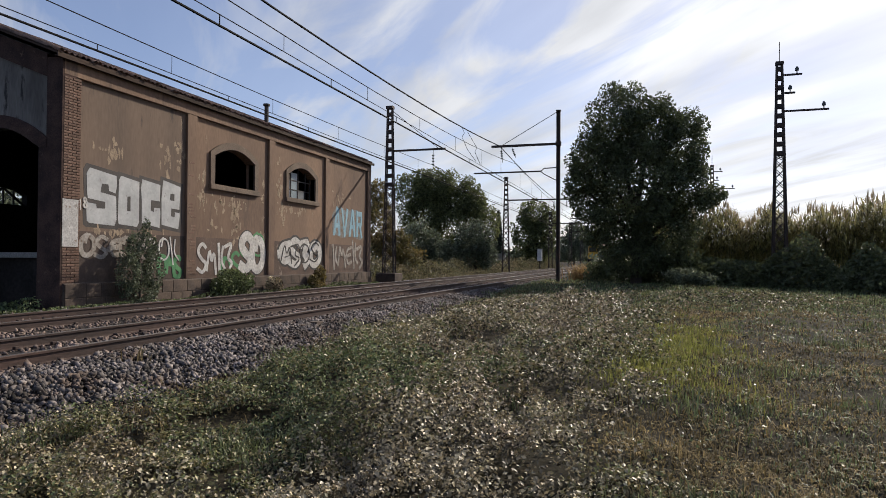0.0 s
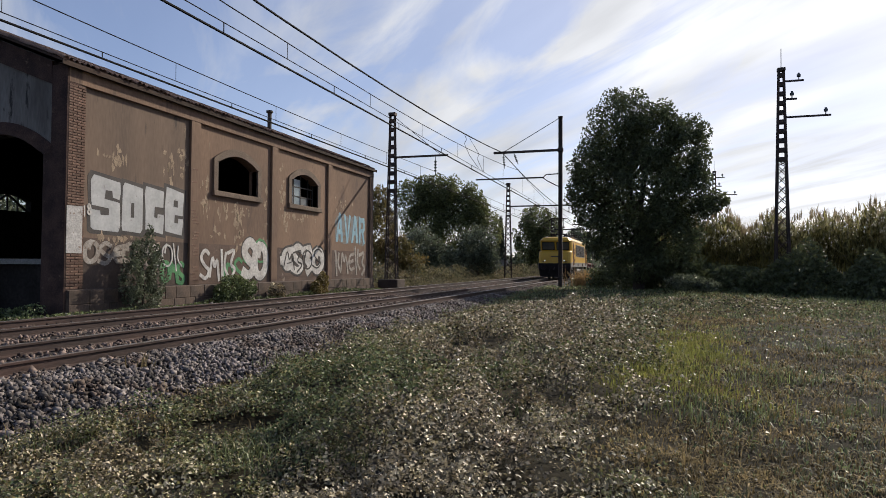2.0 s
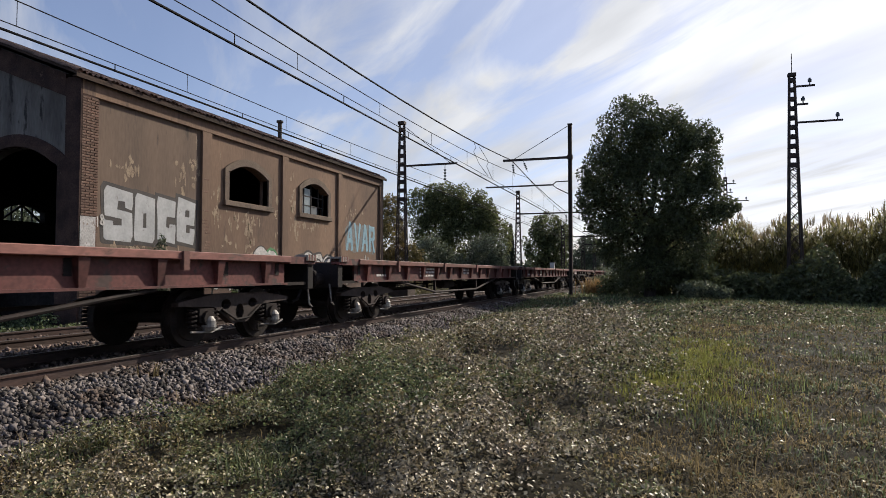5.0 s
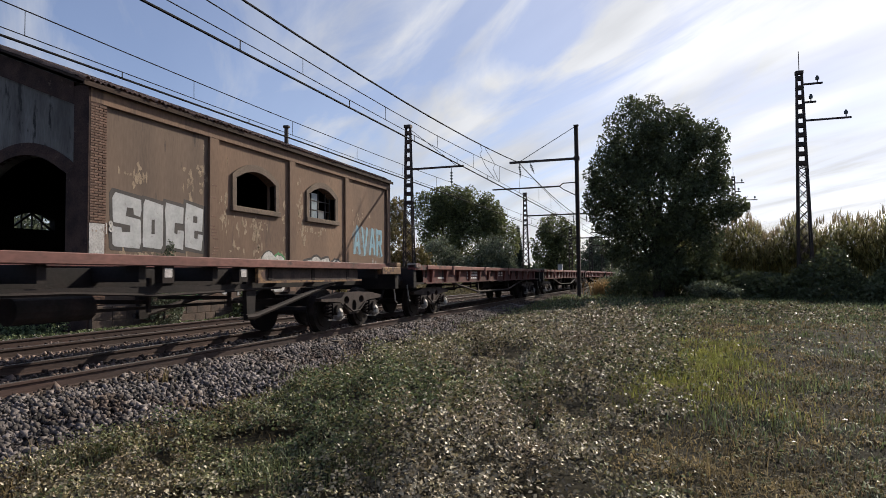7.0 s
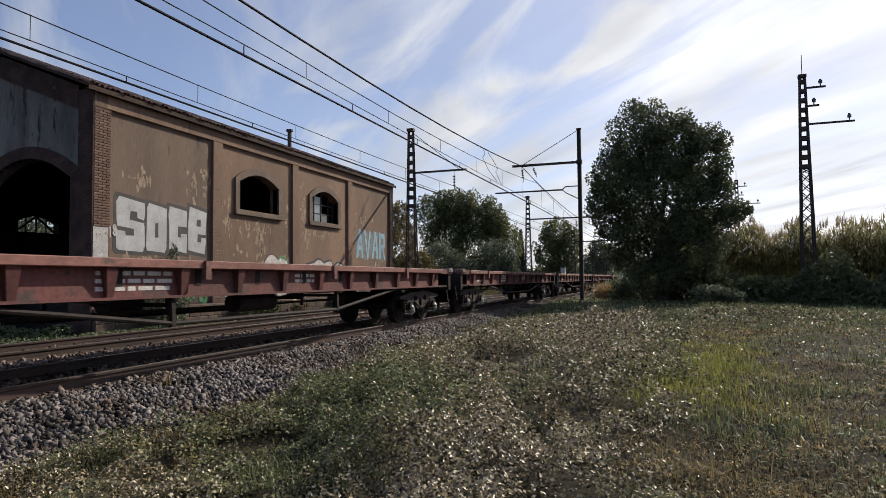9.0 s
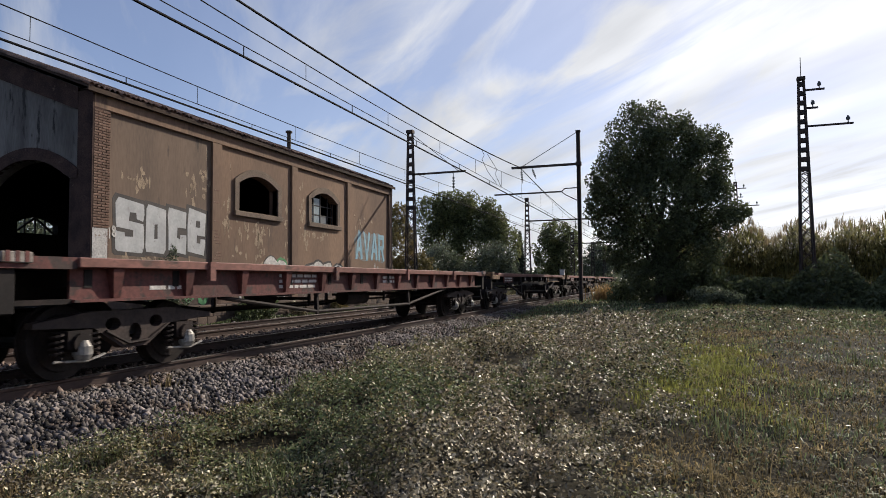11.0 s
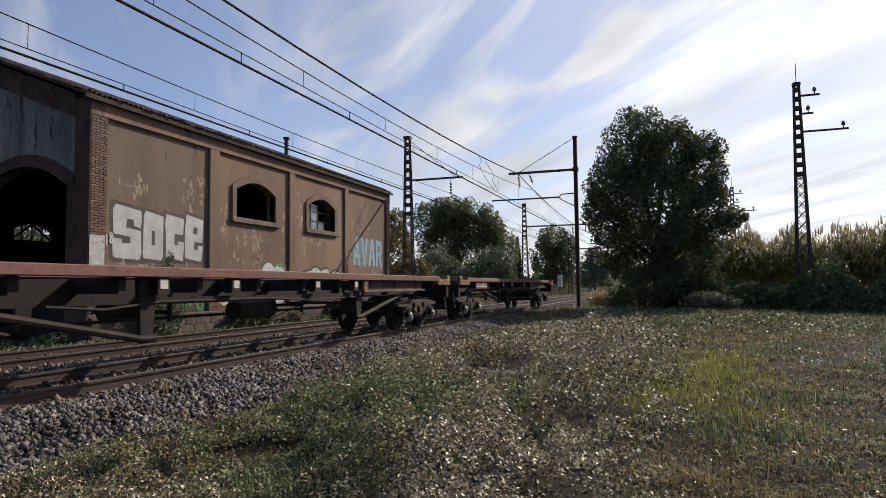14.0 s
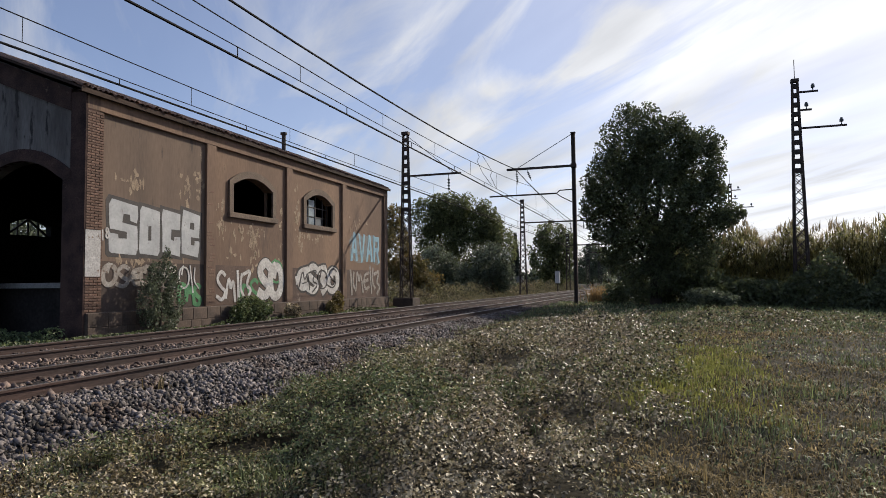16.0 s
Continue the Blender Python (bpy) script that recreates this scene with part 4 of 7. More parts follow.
throw_up("white scribbled tag with sharp strokes", ("bend", "fork", "spike", "zig"), 19.15, 21.2, 0.65, 1.65, 0.13, M_WHITESPRAY, M_STUCCO_LOW, seed=3, edge=0.03)
throw_up("green smear of paint behind white shapes", ("ring", "bend"), 20.5, 21.6, 0.5, 1.3, 0.16, M_GREENSPRAY, None, lift=0.001, seed=4)
throw_up("thin green rim over white bubble shapes", ("ring", "ring"), 21.6, 23.3, 1.2, 2.2, 0.1, M_GREENSPRAY, None, lift=0.001, seed=10)
throw_up("white bubble shapes outlined in dark paint", ("bend", "ring"), 21.6, 23.2, 0.7, 1.95, 0.36, M_WHITESPRAY, M_BLACKSPRAY, seed=5, edge=0.045)
throw_up("white bubble shapes outlined in black", ("comb", "bend", "zig", "ring"), 24.4, 28.1, 0.85, 1.9, 0.36, M_WHITESPRAY, M_BLACKSPRAY, seed=6, edge=0.1)
throw_up("thin black strokes over white bubble shapes", ("fork", "zig", "ring", "bend"), 24.6, 28.0, 0.95, 1.85, 0.07, M_BLACKSPRAY, None, lift=0.013, seed=11)
g = new("graffiti")
g.parent = warehouse
tagged(g, "pale blue angular lettering high on the wall")
haze = [(29.45, 2.5), (30.4, 2.25), (31.6, 2.35), (32.9, 2.2), (33.0, 3.5), (32.2, 3.85), (31.0, 3.7), (29.9, 3.9), (29.4, 3.4)]
sprayed("haze", [haze], mat("blue_haze_paint", (0.17, 0.20, 0.21), (0.2, 0.17, 0.14), 0.8, scale=2.0, bump=0.1, third=(0.17, 0.12, 0.08), third_at=0.52), 0.003, g)
LET = {"A": [[(0, 0), (0.24, 0), (0.52, 1), (0.36, 1.05)], [(0.4, 1.05), (0.6, 1), (0.86, 0.02), (0.62, 0)], [(0.16, 0.28), (0.7, 0.3), (0.66, 0.46), (0.2, 0.44)]],
       "V": [[(0.0, 1.05), (0.22, 1.0), (0.5, 0.0), (0.36, -0.05)], [(0.36, -0.05), (0.52, 0.0), (0.86, 1.0), (0.64, 1.05)]],
       "R": [[(0.04, 0), (0.26, 0), (0.26, 1), (0.04, 1.05)], [(0.26, 0.82), (0.8, 0.8), (0.76, 1.0), (0.26, 1.0)], [(0.6, 0.5), (0.8, 0.5), (0.8, 0.82), (0.6, 0.82)], [(0.26, 0.42), (0.76, 0.44), (0.7, 0.58), (0.26, 0.56)], [(0.4, 0.44), (0.6, 0.44), (0.88, 0.0), (0.68, -0.04)]]}
for k, ch in enumerate("AVAR"):
    a = 29.5 + k * 0.9
    sprayed("letter", [[(a + p * 0.98, 2.35 + q * 1.42) for p, q in pts] for pts in LET[ch]], M_BLUESPRAY, 0.006 + 0.003 * k, g)
throw_up("faded white upright tag near the plinth", ("spike", "fork", "comb", "spike", "zig"), 29.4, 33.2, 0.75, 1.95, 0.17, M_FADEDSPRAY, None, seed=7)
throw_up("small white painted number", ("bar", "knot"), 14.08, 14.4, 2.5, 2.82, 0.05, M_WHITESPRAY, None, lift=0.012, seed=9)


def flakes(seed, cy, cz, n, spread_y, spread_z):
    r = random.Random(seed)
    out = []
    for _ in range(n):
        y, z = cy + r.gauss(0, spread_y), cz + r.gauss(0, spread_z)
        ry, rz = r.uniform(0.02, 0.10), r.uniform(0.04, 0.2)
        k = r.randint(8, 12)
        a0 = r.uniform(0, 6)
        out.append([(y + ry * r.uniform(0.25, 1.5) * math.cos(a0 + 2 * math.pi * i / k), z + rz * r.uniform(0.25, 1.5) * math.sin(a0 + 2 * math.pi * i / k)) for i in range(k)])
    return out


fl = new("flaked_plaster")
fl.parent = warehouse
tagged(fl, "pale patches where the stucco has flaked off")
for sd, cy, cz, n, sy, sz in ((1, 15.1, 4.35, 16, 0.22, 0.14), (2, 17.6, 4.4, 14, 0.2, 0.3), (3, 20.6, 3.3, 44, 0.8, 0.2), (4, 21.3, 2.7, 34, 0.14, 0.4), (5, 19.5, 3.9, 22, 0.18, 0.5), (6, 25.6, 3.35, 26, 0.9, 0.13), (11, 18.2, 4.6, 12, 0.1, 0.5), (12, 24.4, 4.2, 14, 0.12, 0.5), (13, 16.0, 1.9, 16, 1.0, 0.12), (7, 23.2, 3.0, 8, 0.08, 0.9), (8, 24.7, 3.2, 14, 0.12, 0.35), (9, 30.2, 4.2, 16, 0.4, 0.35), (10, 20.0, 2.3, 5, 0.3, 0.3)):
    for i, shp in enumerate(flakes(sd, cy, cz, n, sy, sz)):
        if any(a - 0.4 < p[0] < b + 0.4 and 3.6 < p[1] < 5.7 for a, b, *_ in WINDOWS for p in shp):
            continue
        sprayed("flake", [shp], M_FLAKE, 0.0022 + 0.00012 * (i % 8), fl)

# ---------------------------------------------------------------- masts and overhead line
def lattice_mast(loc, height, w0, w1, solid_from, label, group="", dy=0.55):
    """A tapered riveted lattice mast: four corner angles, crossed bracing below, batten plates above."""
    mast = thing("lattice_mast", loc, label, "mast", group)

    def half(z):
        return (w0 + (w1 - w0) * z / height) / 2

    for sx in (-1, 1):
        for sy in (-1, 1):
            bm = bmesh.new()
            bm_bar(bm, (sx * half(0), sy * half(0) * dy, 0), (sx * half(height), sy * half(height) * dy, height), 0.07)
            part("corner_angle", bm, M_MASTIRON, mast)
    z = 0.25
    while z < solid_from:
        h = min(half(z) * 2.1, solid_from - z + 0.01)
        a, b = half(z), half(z + h)
        for s in (-1, 1):
            for p, q in (((-a, s * a * dy, z), (b, s * b * dy, z + h)), ((a, s * a * dy, z), (-b, s * b * dy, z + h)), ((s * a, -a * dy, z), (s * b, b * dy, z + h))):
                bm = bmesh.new()
                bm_bar(bm, p, q, 0.05, 0.035)
                part("cross_brace", bm, M_MASTIRON, mast)
        z += h
    while z < height - 0.2:
        a = half(z)
        for s in (-1, 1):
            box_part("batten_plate", (-a, a, s * a * dy - 0.02, s * a * dy + 0.02, z, z + 0.22), M_MASTIRON, mast)
        z += 0.52
    box_part("cap", (-half(height) - 0.07, half(height) + 0.07, -0.17, 0.17, height - 0.12, height + 0.05), M_MASTIRON, mast)
    return mast


def insulator_string(mast, x, y, z, length, lean=0.0):
    bm = bmesh.new()
    bm_tube(bm, (x, y, z), (x + lean, y, z - length), 0.02, n=6)
    for k in range(4):
        t = 0.25 + k * 0.15
        bm_tube(bm, (x + lean * t, y, z - length * t), (x + lean * (t + 0.06), y, z - length * (t + 0.07)), 0.085, 0.05, n=10)
    part("insulator", bm, M_INSULATOR, mast, "dark disc insulator")


def arm(mast, x0, x1, y, z, size=0.11, label=""):
    bm = bmesh.new()
    bm_box(bm, min(x0, x1), max(x0, x1), y - 0.05, y + 0.05, z - size / 2, z + size / 2)
    part("bracket_arm", bm, M_MASTIRON, mast, label, bevel=0.01)


LAT = "dark iron lattice catenary mast beside the track"
ma = lattice_mast((-14.41, 35.4, -0.05), 10.22, 0.70, 0.28, 5.5, LAT, "catenary masts")
box_part("footing", (-0.62, 0.62, -0.6, 0.6, -0.5, 0.38), M_PLINTH, ma, "dark stained concrete footing", bevel=0.03)
arm(ma, 0.2, 3.45, 0, 7.6)
insulator_string(ma, 2.7, 0, 7.55, 1.15)
bm = bmesh.new()
bm_tube(bm, (0.2, 0, 9.95), (3.0, 0, 7.65), 0.018, n=6)
part("stay", bm, M_MASTIRON, ma)
mb = lattice_mast((-13.9, 66.5, -0.1), 9.9, 0.75, 0.27, 6.4, LAT, "catenary masts")
arm(mb, 0.2, 7.6, 0, 7.5, 0.14)
for x in (2.4, 5.0, 6.3):
    insulator_string(mb, x, 0, 7.45, 0.8)
for y in (100.0, 128.0, 152.0, 180.0):
    m = lattice_mast((-13.9, y, -0.1), 8.6, 0.6, 0.4, 5.5, LAT, "catenary masts")
    arm(m, 0.2, 7.2, 0, 6.9, 0.16)

pole = thing("catenary_pole", (-5.22, 41.0, -0.3), "dark steel H-section catenary pole with long brackets", "mast", "catenary poles")
bm = bmesh.new()
quarter = [(0.118, 0.12), (0.092, 0.12), (0.092, 0.01)]
H_OUTLINE = quarter + [(-x, y) for x, y in quarter[::-1]] + [(-x, -y) for x, y in quarter] + [(x, -y) for x, y in quarter[::-1]]
bm_prism(bm, H_OUTLINE, -0.4, 10.9, "z")
part("shaft", bm, M_MASTIRON, pole)
box_part("cap", (-0.15, 0.15, -0.14, 0.14, 10.9, 10.96), M_MASTIRON, pole)
arm(pole, -4.33, -0.12, 0, 8.83, 0.15, "long upper bracket arm")
arm(pole, -5.5, -1.1, 0, 7.12, 0.09, "thin registration arm")
box_part("clamp", (-0.17, 0.17, -0.16, 0.16, 8.7, 8.96), M_MASTIRON, pole, bevel=0.02)
bm = bmesh.new()
bm_path(bm, [(-1.1, 0, 7.12), (-0.9, 0, 7.3), (-0.1, 0, 7.32)], 0.035)
bm_path(bm, [(-1.1, 0, 7.1), (-0.85, 0, 6.9), (-0.1, 0, 6.5)], 0.03)
part("arm_bracket", bm, M_MASTIRON, pole)
bm = bmesh.new()
bm_tube(bm, (-0.1, 0, 10.85), (-3.6, 0, 8.9), 0.02, n=6)
part("stay", bm, M_MASTIRON, pole)
insulator_string(pole, -3.7, 0, 8.78, 1.0, 0.1)
insulator_string(pole, -3.0, 0, 8.78, 0.75, 0.28)
for y in (96.0, 150.0):
    p2 = thing("catenary_pole", (-5.4, y, -0.3), "dark steel H-section catenary pole with long brackets", "mast", "catenary poles")
    box_part("shaft", (-0.14, 0.14, -0.14, 0.14, -0.4, 9.8), M_MASTIRON, p2)
    arm(p2, -5.0, -0.1, 0, 7.6, 0.15)

# telegraph pylons on the field side
def pylon(loc, label):
    p = lattice_mast(loc, 12.55, 0.74, 0.25, 7.4, label, "lattice pylons", dy=0.9)
    p.name = "lattice_pylon"
    tagged(p, category="pylon")
    bm = bmesh.new()
    bm_tube(bm, (0, 0, 12.5), (0, 0, 13.7), 0.02, n=6)
    part("spike", bm, M_MASTIRON, p)
    for z, x1 in ((11.85, 1.12), (10.85, 0.78), (9.85, 2.42)):
        arm(p, 0.2, x1, 0, z, 0.1)
        bm = bmesh.new()
        xi = x1 - 0.25
        bm_tube(bm, (xi, 0, z), (xi, 0, z + 0.28), 0.03, n=8)
        bm_tube(bm, (xi, 0, z + 0.2), (xi, 0, z + 0.34), 0.1, n=10)
        bm_tube(bm, (xi, 0, z + 0.34), (xi, 0, z + 0.42), 0.06, n=10)
        part("insulator", bm, M_INSULATOR, p, "dark bell insulator")
    return p


pylon((7.1, 39.4, -0.4), "tall dark lattice pylon with side arms behind bushes")
pylon((7.4, 80.0, -0.4), "tall dark lattice pylon far behind the tree")


def wire(name, ends, sag, r, label, y0=-40.0, y1=240.0):
    """A wire over the track: ends gives (y, x, z) at each support; sag below the chord between them."""
    bm = bmesh.new()
    for (ya, xa, za), (yb, xb, zb) in zip(ends, ends[1:]):
        n = 14
        pts = []
        for k in range(n + 1):
            t = k / n
            pts.append((xa + (xb - xa) * t, ya + (yb - ya) * t, za + (zb - za) * t - sag * 4 * t * (1 - t)))
        bm_path(bm, pts, r, n=5)
    return tagged(part(name, bm, M_WIRE), label, "overhead wire", "overhead wires")


def line_for(cx, ys, zc, zm, sagm, aux):
    wire("contact_wire", [(y, cx + (0.1 if i % 2 else -0.1), zc) for i, y in enumerate(ys)], 0.0, 0.026, "black contact wire over the track")
    wire("auxiliary_wire", [(y, cx, zc + aux) for y in ys], 0.03, 0.011, "thin auxiliary wire just above the contact wire")
    wire("catenary_wire", [(y, cx, zm) for y in ys], sagm, 0.013, "thin sagging catenary wire")
    k = 0
    for (ya, yb) in zip(ys, ys[1:]):
        y = ya + 1.5
        while y < yb - 1 and y < 75:
            t = (y - ya) / (yb - ya)
            zmid = zm - sagm * 4 * t * (1 - t)
            bm = bmesh.new()
            if k % 2:
                bm_tube(bm, (cx, y, zc), (cx, y, zc + aux - 0.02), 0.012, n=5)
            else:
                bm_tube(bm, (cx, y, zc + aux - 0.02), (cx, y, zmid), 0.007, n=5)
            tagged(part("dropper", bm, M_WIRE), "thin vertical dropper between overhead wires", "dropper", "droppers")
            y += 2.35
            k += 1


line_for(NEAR, [-12.0, 41.0, 96.0, 150.0, 240.0], 5.72, 7.35, 1.05, 0.24)
line_for(FAR, [-2.0, 35.4, 66.5, 100.0, 152.0, 240.0], 5.75, 6.56, 0.22, 0.16)
wire("feeder_wire", [(-12.0, -9.0, 8.4), (41.0, -9.0, 8.55), (96.0, -9.0, 8.5), (150.0, -9.0, 8.5)], 0.95, 0.03, "thick black feeder wire on long brackets")
bm = bmesh.new()
for x, y0, z0 in ((-8.6, 30.5, 7.2), (-8.2, 31.5, 6.6)):
    bm_path(bm, [(-9.0, y0 + 1.5, 7.95), (x - 0.1, y0 + 0.8, z0 + 0.35), (x, y0, z0), (x + 0.25, y0 + 0.1, z0 - 0.6), (-7.95, y0 + 0.3, 6.0)], 0.012, n=5)
tagged(part("jumper_cable", bm, M_WIRE), "looping black jumper cable between overhead wires", "overhead wire", "overhead wires")

# ---------------------------------------------------------------- plants
def wob(x, y, s, seed):
    """Soft patches from a few crossed waves, about -1 to 1."""
    r = np.random.default_rng(seed)
    v = 0
    for _ in range(7):
        a, k, ph = r.uniform(0, 6.28), s * r.uniform(0.5, 2.0), r.uniform(0, 6.28)
        v = v + np.sin((x * math.cos(a) + y * math.sin(a)) * k + ph)
    return v / 3.2


def field_points(n, y0=2.0, y1=44.0):
    """Points over the field, thinning out with distance."""
    y = y0 * (y1 / y0) ** RNG.uniform(0, 1, n)
    lo = edge_x(y) - 0.25
    hi = np.minimum(0.36 * y + 2.0, 14.0)
    x = lo + (hi - lo) * RNG.uniform(0, 1, n)
    return x, y


def cover_height(x, y):
    """Low bramble hummocks."""
    h = np.clip(0.5 + 0.7 * wob(x, y, 2.6, 3) + 0.4 * wob(x, y, 6.0, 4), 0, 1.5)
    core = np.exp(-((x + 2.0) ** 2 / 9 + (y - 8) ** 2 / 40)) + 0.8 * np.exp(-((x + 1.2) ** 2 / 6 + (y - 20) ** 2 / 60)) + 0.5 * np.exp(-((x - 3.5) ** 2 / 6 + (y - 27) ** 2 / 12))
    return 0.05 + 0.58 * h * np.clip(core, 0, 1)


def bramble_amount(x, y):
    right = -0.55 + 0.045 * (y - 5) + 0.45 * wob(x, y, 1.5, 71)
    core = smooth(right + 0.5, right - 0.35, x) * smooth(27, 20, y) + 0.9 * np.exp(-((x - 3.8) ** 2 / 7 + (y - 27) ** 2 / 10))
    return np.clip(core, 0, 1)


def withered_band(x, y):
    """The middle of the bramble mass, where the leaves have turned."""
    mid = -1.75 - 0.09 * (y - 5) + 0.3 * wob(x, y, 1.8, 72)
    return np.exp(-((x - mid) / (0.75 + 0.07 * y)) ** 2)


x, y = field_points(850000)
amt = bramble_amount(x, y)
gap = smooth(-0.1, -0.6, wob(x, y, 4.2, 51) + 0.6 * wob(x, y, 9.0, 52))
keep = RNG.uniform(size=len(x)) < (0.02 + 0.72 * amt) * (1 - 0.92 * gap) * smooth(0.1, 1.1, x - edge_x(y) + 0.25 * wob(x, y, 3.0, 73))
x, y, amt = x[keep], y[keep], amt[keep]
z = ground_z(x, y) + cover_height(x, y) * RNG.uniform(0.1, 1.0, len(x)) ** 0.6
P = np.stack([x, y, z], 1)
size = 0.019 + 0.0030 * y
tone = 0.75 * wob(x, y, 1.3, 9) + 0.5 * wob(x, y, 3.1, 10) + 0.25 - 1.0 * withered_band(x, y) + 1.5 * np.exp(-((x + 3.2) ** 2 / 1.6 + (y - 6.6) ** 2 / 3)) - 0.35 * smooth(1.8, 0.4, x - edge_x(y))
green = tone + RNG.normal(0, 0.75, len(x)) > 0.85
dry = (tone + RNG.normal(0, 0.8, len(x)) < -0.1) & ~green
rest = ~green & ~dry
for nm, sel, m, lab in (("bramble_cover", rest, M_LEAF_DARK, "low dark green bramble leaves"), ("withered_cover", dry, M_LEAF_DRY, "withered purple-brown bramble leaves"), ("weed_cover", green, M_LEAF_GREEN, "low bright green weeds")):
    tagged(leaves(nm, P[sel], size[sel], m, up=0.15, slim=0.6), lab, "ground cover", kind="stuff")


def grass_at(name, n, where, height, material, label, lean=0.6, width=0.011, y0=2.0, y1=44.0):
    x, y = field_points(n, y0, y1)
    keep = RNG.uniform(size=n) < where(x, y)
    x, y = x[keep], y[keep]
    P = np.stack([x, y, ground_z(x, y) - 0.01], 1)
    k = 0.6 + 0.06 * y
    return tagged(blades(name, P, height * (0.8 + 0.012 * y), width * k, material, lean), label, "grass", kind="stuff")


def lime_patch(x, y):
    return np.clip(0.8 * np.exp(-((x - 0.5 - 0.05 * (y - 12)) ** 2 / 0.5 + (y - 12.3) ** 2 / 16)) * (0.75 + 0.5 * wob(x, y, 2.5, 21)), 0, 1)


def lawn(x, y):
    return np.clip(smooth(-2.0, 1.0, x - 0.03 * y + 0.6 * wob(x, y, 0.8, 22)) * 0.9 + 0.75 * smooth(22, 32, y) + 0.3 * smooth(-4.0, -5.5, x), 0, 1)


grass_at("lime_grass", 260000, lime_patch, 0.14, M_GRASS, "bright yellow-green grass patch", y0=7, y1=24, width=0.009)
grass_at("field_grass", 230000, lambda x, y: 0.3 * lawn(x, y) * np.clip(0.4 + 0.6 * wob(x, y, 1.2, 23) + 0.5 * wob(x, y, 5.5, 26), 0.03, 1) * (1 - 0.8 * bramble_amount(x, y)), 0.10, M_LEAF_GREEN, "short green grass", lean=1.1)
grass_at("dry_field_grass", 380000, lambda x, y: np.clip(lawn(x, y) * (0.75 - 0.3 * smooth(20, 30, y)) * (0.6 + 0.5 * wob(x, y, 1.0, 24) + 0.5 * wob(x, y, 5.0, 25)) * (1 - bramble_amount(x, y)), 0, 1), 0.075, M_GRASS_DRY, "short dry trampled grass", lean=1.1, width=0.012)
grass_at("edge_grass", 90000, lambda x, y: np.clip(np.exp(-((x - edge_x(y) - 0.55) ** 2) / 0.35), 0, 1), 0.09, M_GRASS_DRY, "dry grass along the ballast", lean=1.0, y1=40)
grass_at("far_grass", 60000, lambda x, y: smooth(19, 27, y) * np.clip(0.5 + 0.6 * wob(x, y, 2.2, 27), 0, 1), 0.13, M_LEAF_GREEN, "green grass strip before the hedge", y0=18)


grass_at("tall_weeds", 9000, lambda x, y: np.clip(0.15 + 0.5 * wob(x, y, 1.7, 61), 0, 1) * smooth(26, 12, y), 0.26, M_GRASS_DRY, "thin pale weed stalks", lean=0.5, width=0.006)
grass_at("weed_tufts", 60000, lambda x, y: smooth(0.5, 0.95, wob(x, y, 1.9, 62)), 0.2, M_LEAF_GREEN, "soft green weed tufts", lean=0.5, width=0.009)


# the rest of the field, round and behind the viewer
n = 90000
x = RNG.uniform(-6, 34, n)
y = RNG.uniform(-30, 30, n)
keep = (x > edge_x(y) - 0.2) & ((y < 2.2 + 0.25 * np.sin(x * 2)) | (x > np.minimum(0.36 * y + 1.9, 14.0)))
x, y = x[keep], y[keep]
P = np.stack([x, y, ground_z(x, y) + 0.06 * RNG.uniform(0, 1, len(x))], 1)
tagged(leaves("outer_cover", P, np.full(len(P), 0.07), M_LEAF_DARK, up=0.2), "low bramble and weeds over the field", "ground cover", kind="stuff")
tagged(blades("outer_grass", P[::2] + np.array([0.05, 0.03, -0.05]), 0.1, 0.02, M_GRASS_DRY, 0.9), "short dry grass over the field", "grass", kind="stuff")


RNG = np.random.default_rng(77)


def tree(name, base, blobs, n, size, material, label, trunk=0.25, shell=0.6, slim=0.6, limbs=6, group=""):
    t = thing(name, base, label, "tree" if "bush" not in name and "shrub" not in name else "bush", group)
    bx = np.array(blobs, float)
    bx[:, :3] -= np.array(base)
    bm = bmesh.new()
    top = bx[:, 2].max()
    rnd = random.Random(int(abs(base[0] * 10)) + n)
    prev = Vector((0, 0, -0.3))
    r = trunk
    for k in range(1, 6):
        p = Vector((rnd.uniform(-0.12, 0.12) * k * trunk * 2, rnd.uniform(-0.1, 0.1) * k, top * 0.78 * k / 5))
        bm_tube(bm, prev, p, r, r * 0.78, n=9, cap=False)
        prev, r = p, r * 0.78
    for k in range(min(limbs, len(blobs))):
        c = Vector(bx[k, :3])
        s = Vector((0, 0, max(0.3, c.z * 0.45)))
        mid = s.lerp(c, 0.55) + Vector((rnd.uniform(-0.2, 0.2), rnd.uniform(-0.2, 0.2), 0.1))
        bm_tube(bm, s, mid, trunk * 0.42, trunk * 0.28, n=6, cap=False)
        bm_tube(bm, mid, c, trunk * 0.28, trunk * 0.08, n=6, cap=False)
    part("trunk", bm, M_BARK, t, "dark bark trunk and limbs")
    # small clumps ride on the big lumps, so that the outline stays ragged
    small = []
    for b in bx:
        for _ in range(38):
            d = RNG.normal(size=3)
            d /= np.linalg.norm(d)
            c = b[:3] + d * b[3:] * RNG.uniform(0.62, 1.0)
            k = RNG.uniform(0.16, 0.34)
            small.append((*c, *(b[3:] * k)))
    P = np.concatenate([blob_points(bx, int(n * 0.35), 0.15), blob_points(np.array(small), int(n * 0.65), 0.5)])
    P = P[P[:, 2] > 0.02]
    leaves("crown", P, np.full(len(P), size), material, slim=slim, parent=t)
    return t


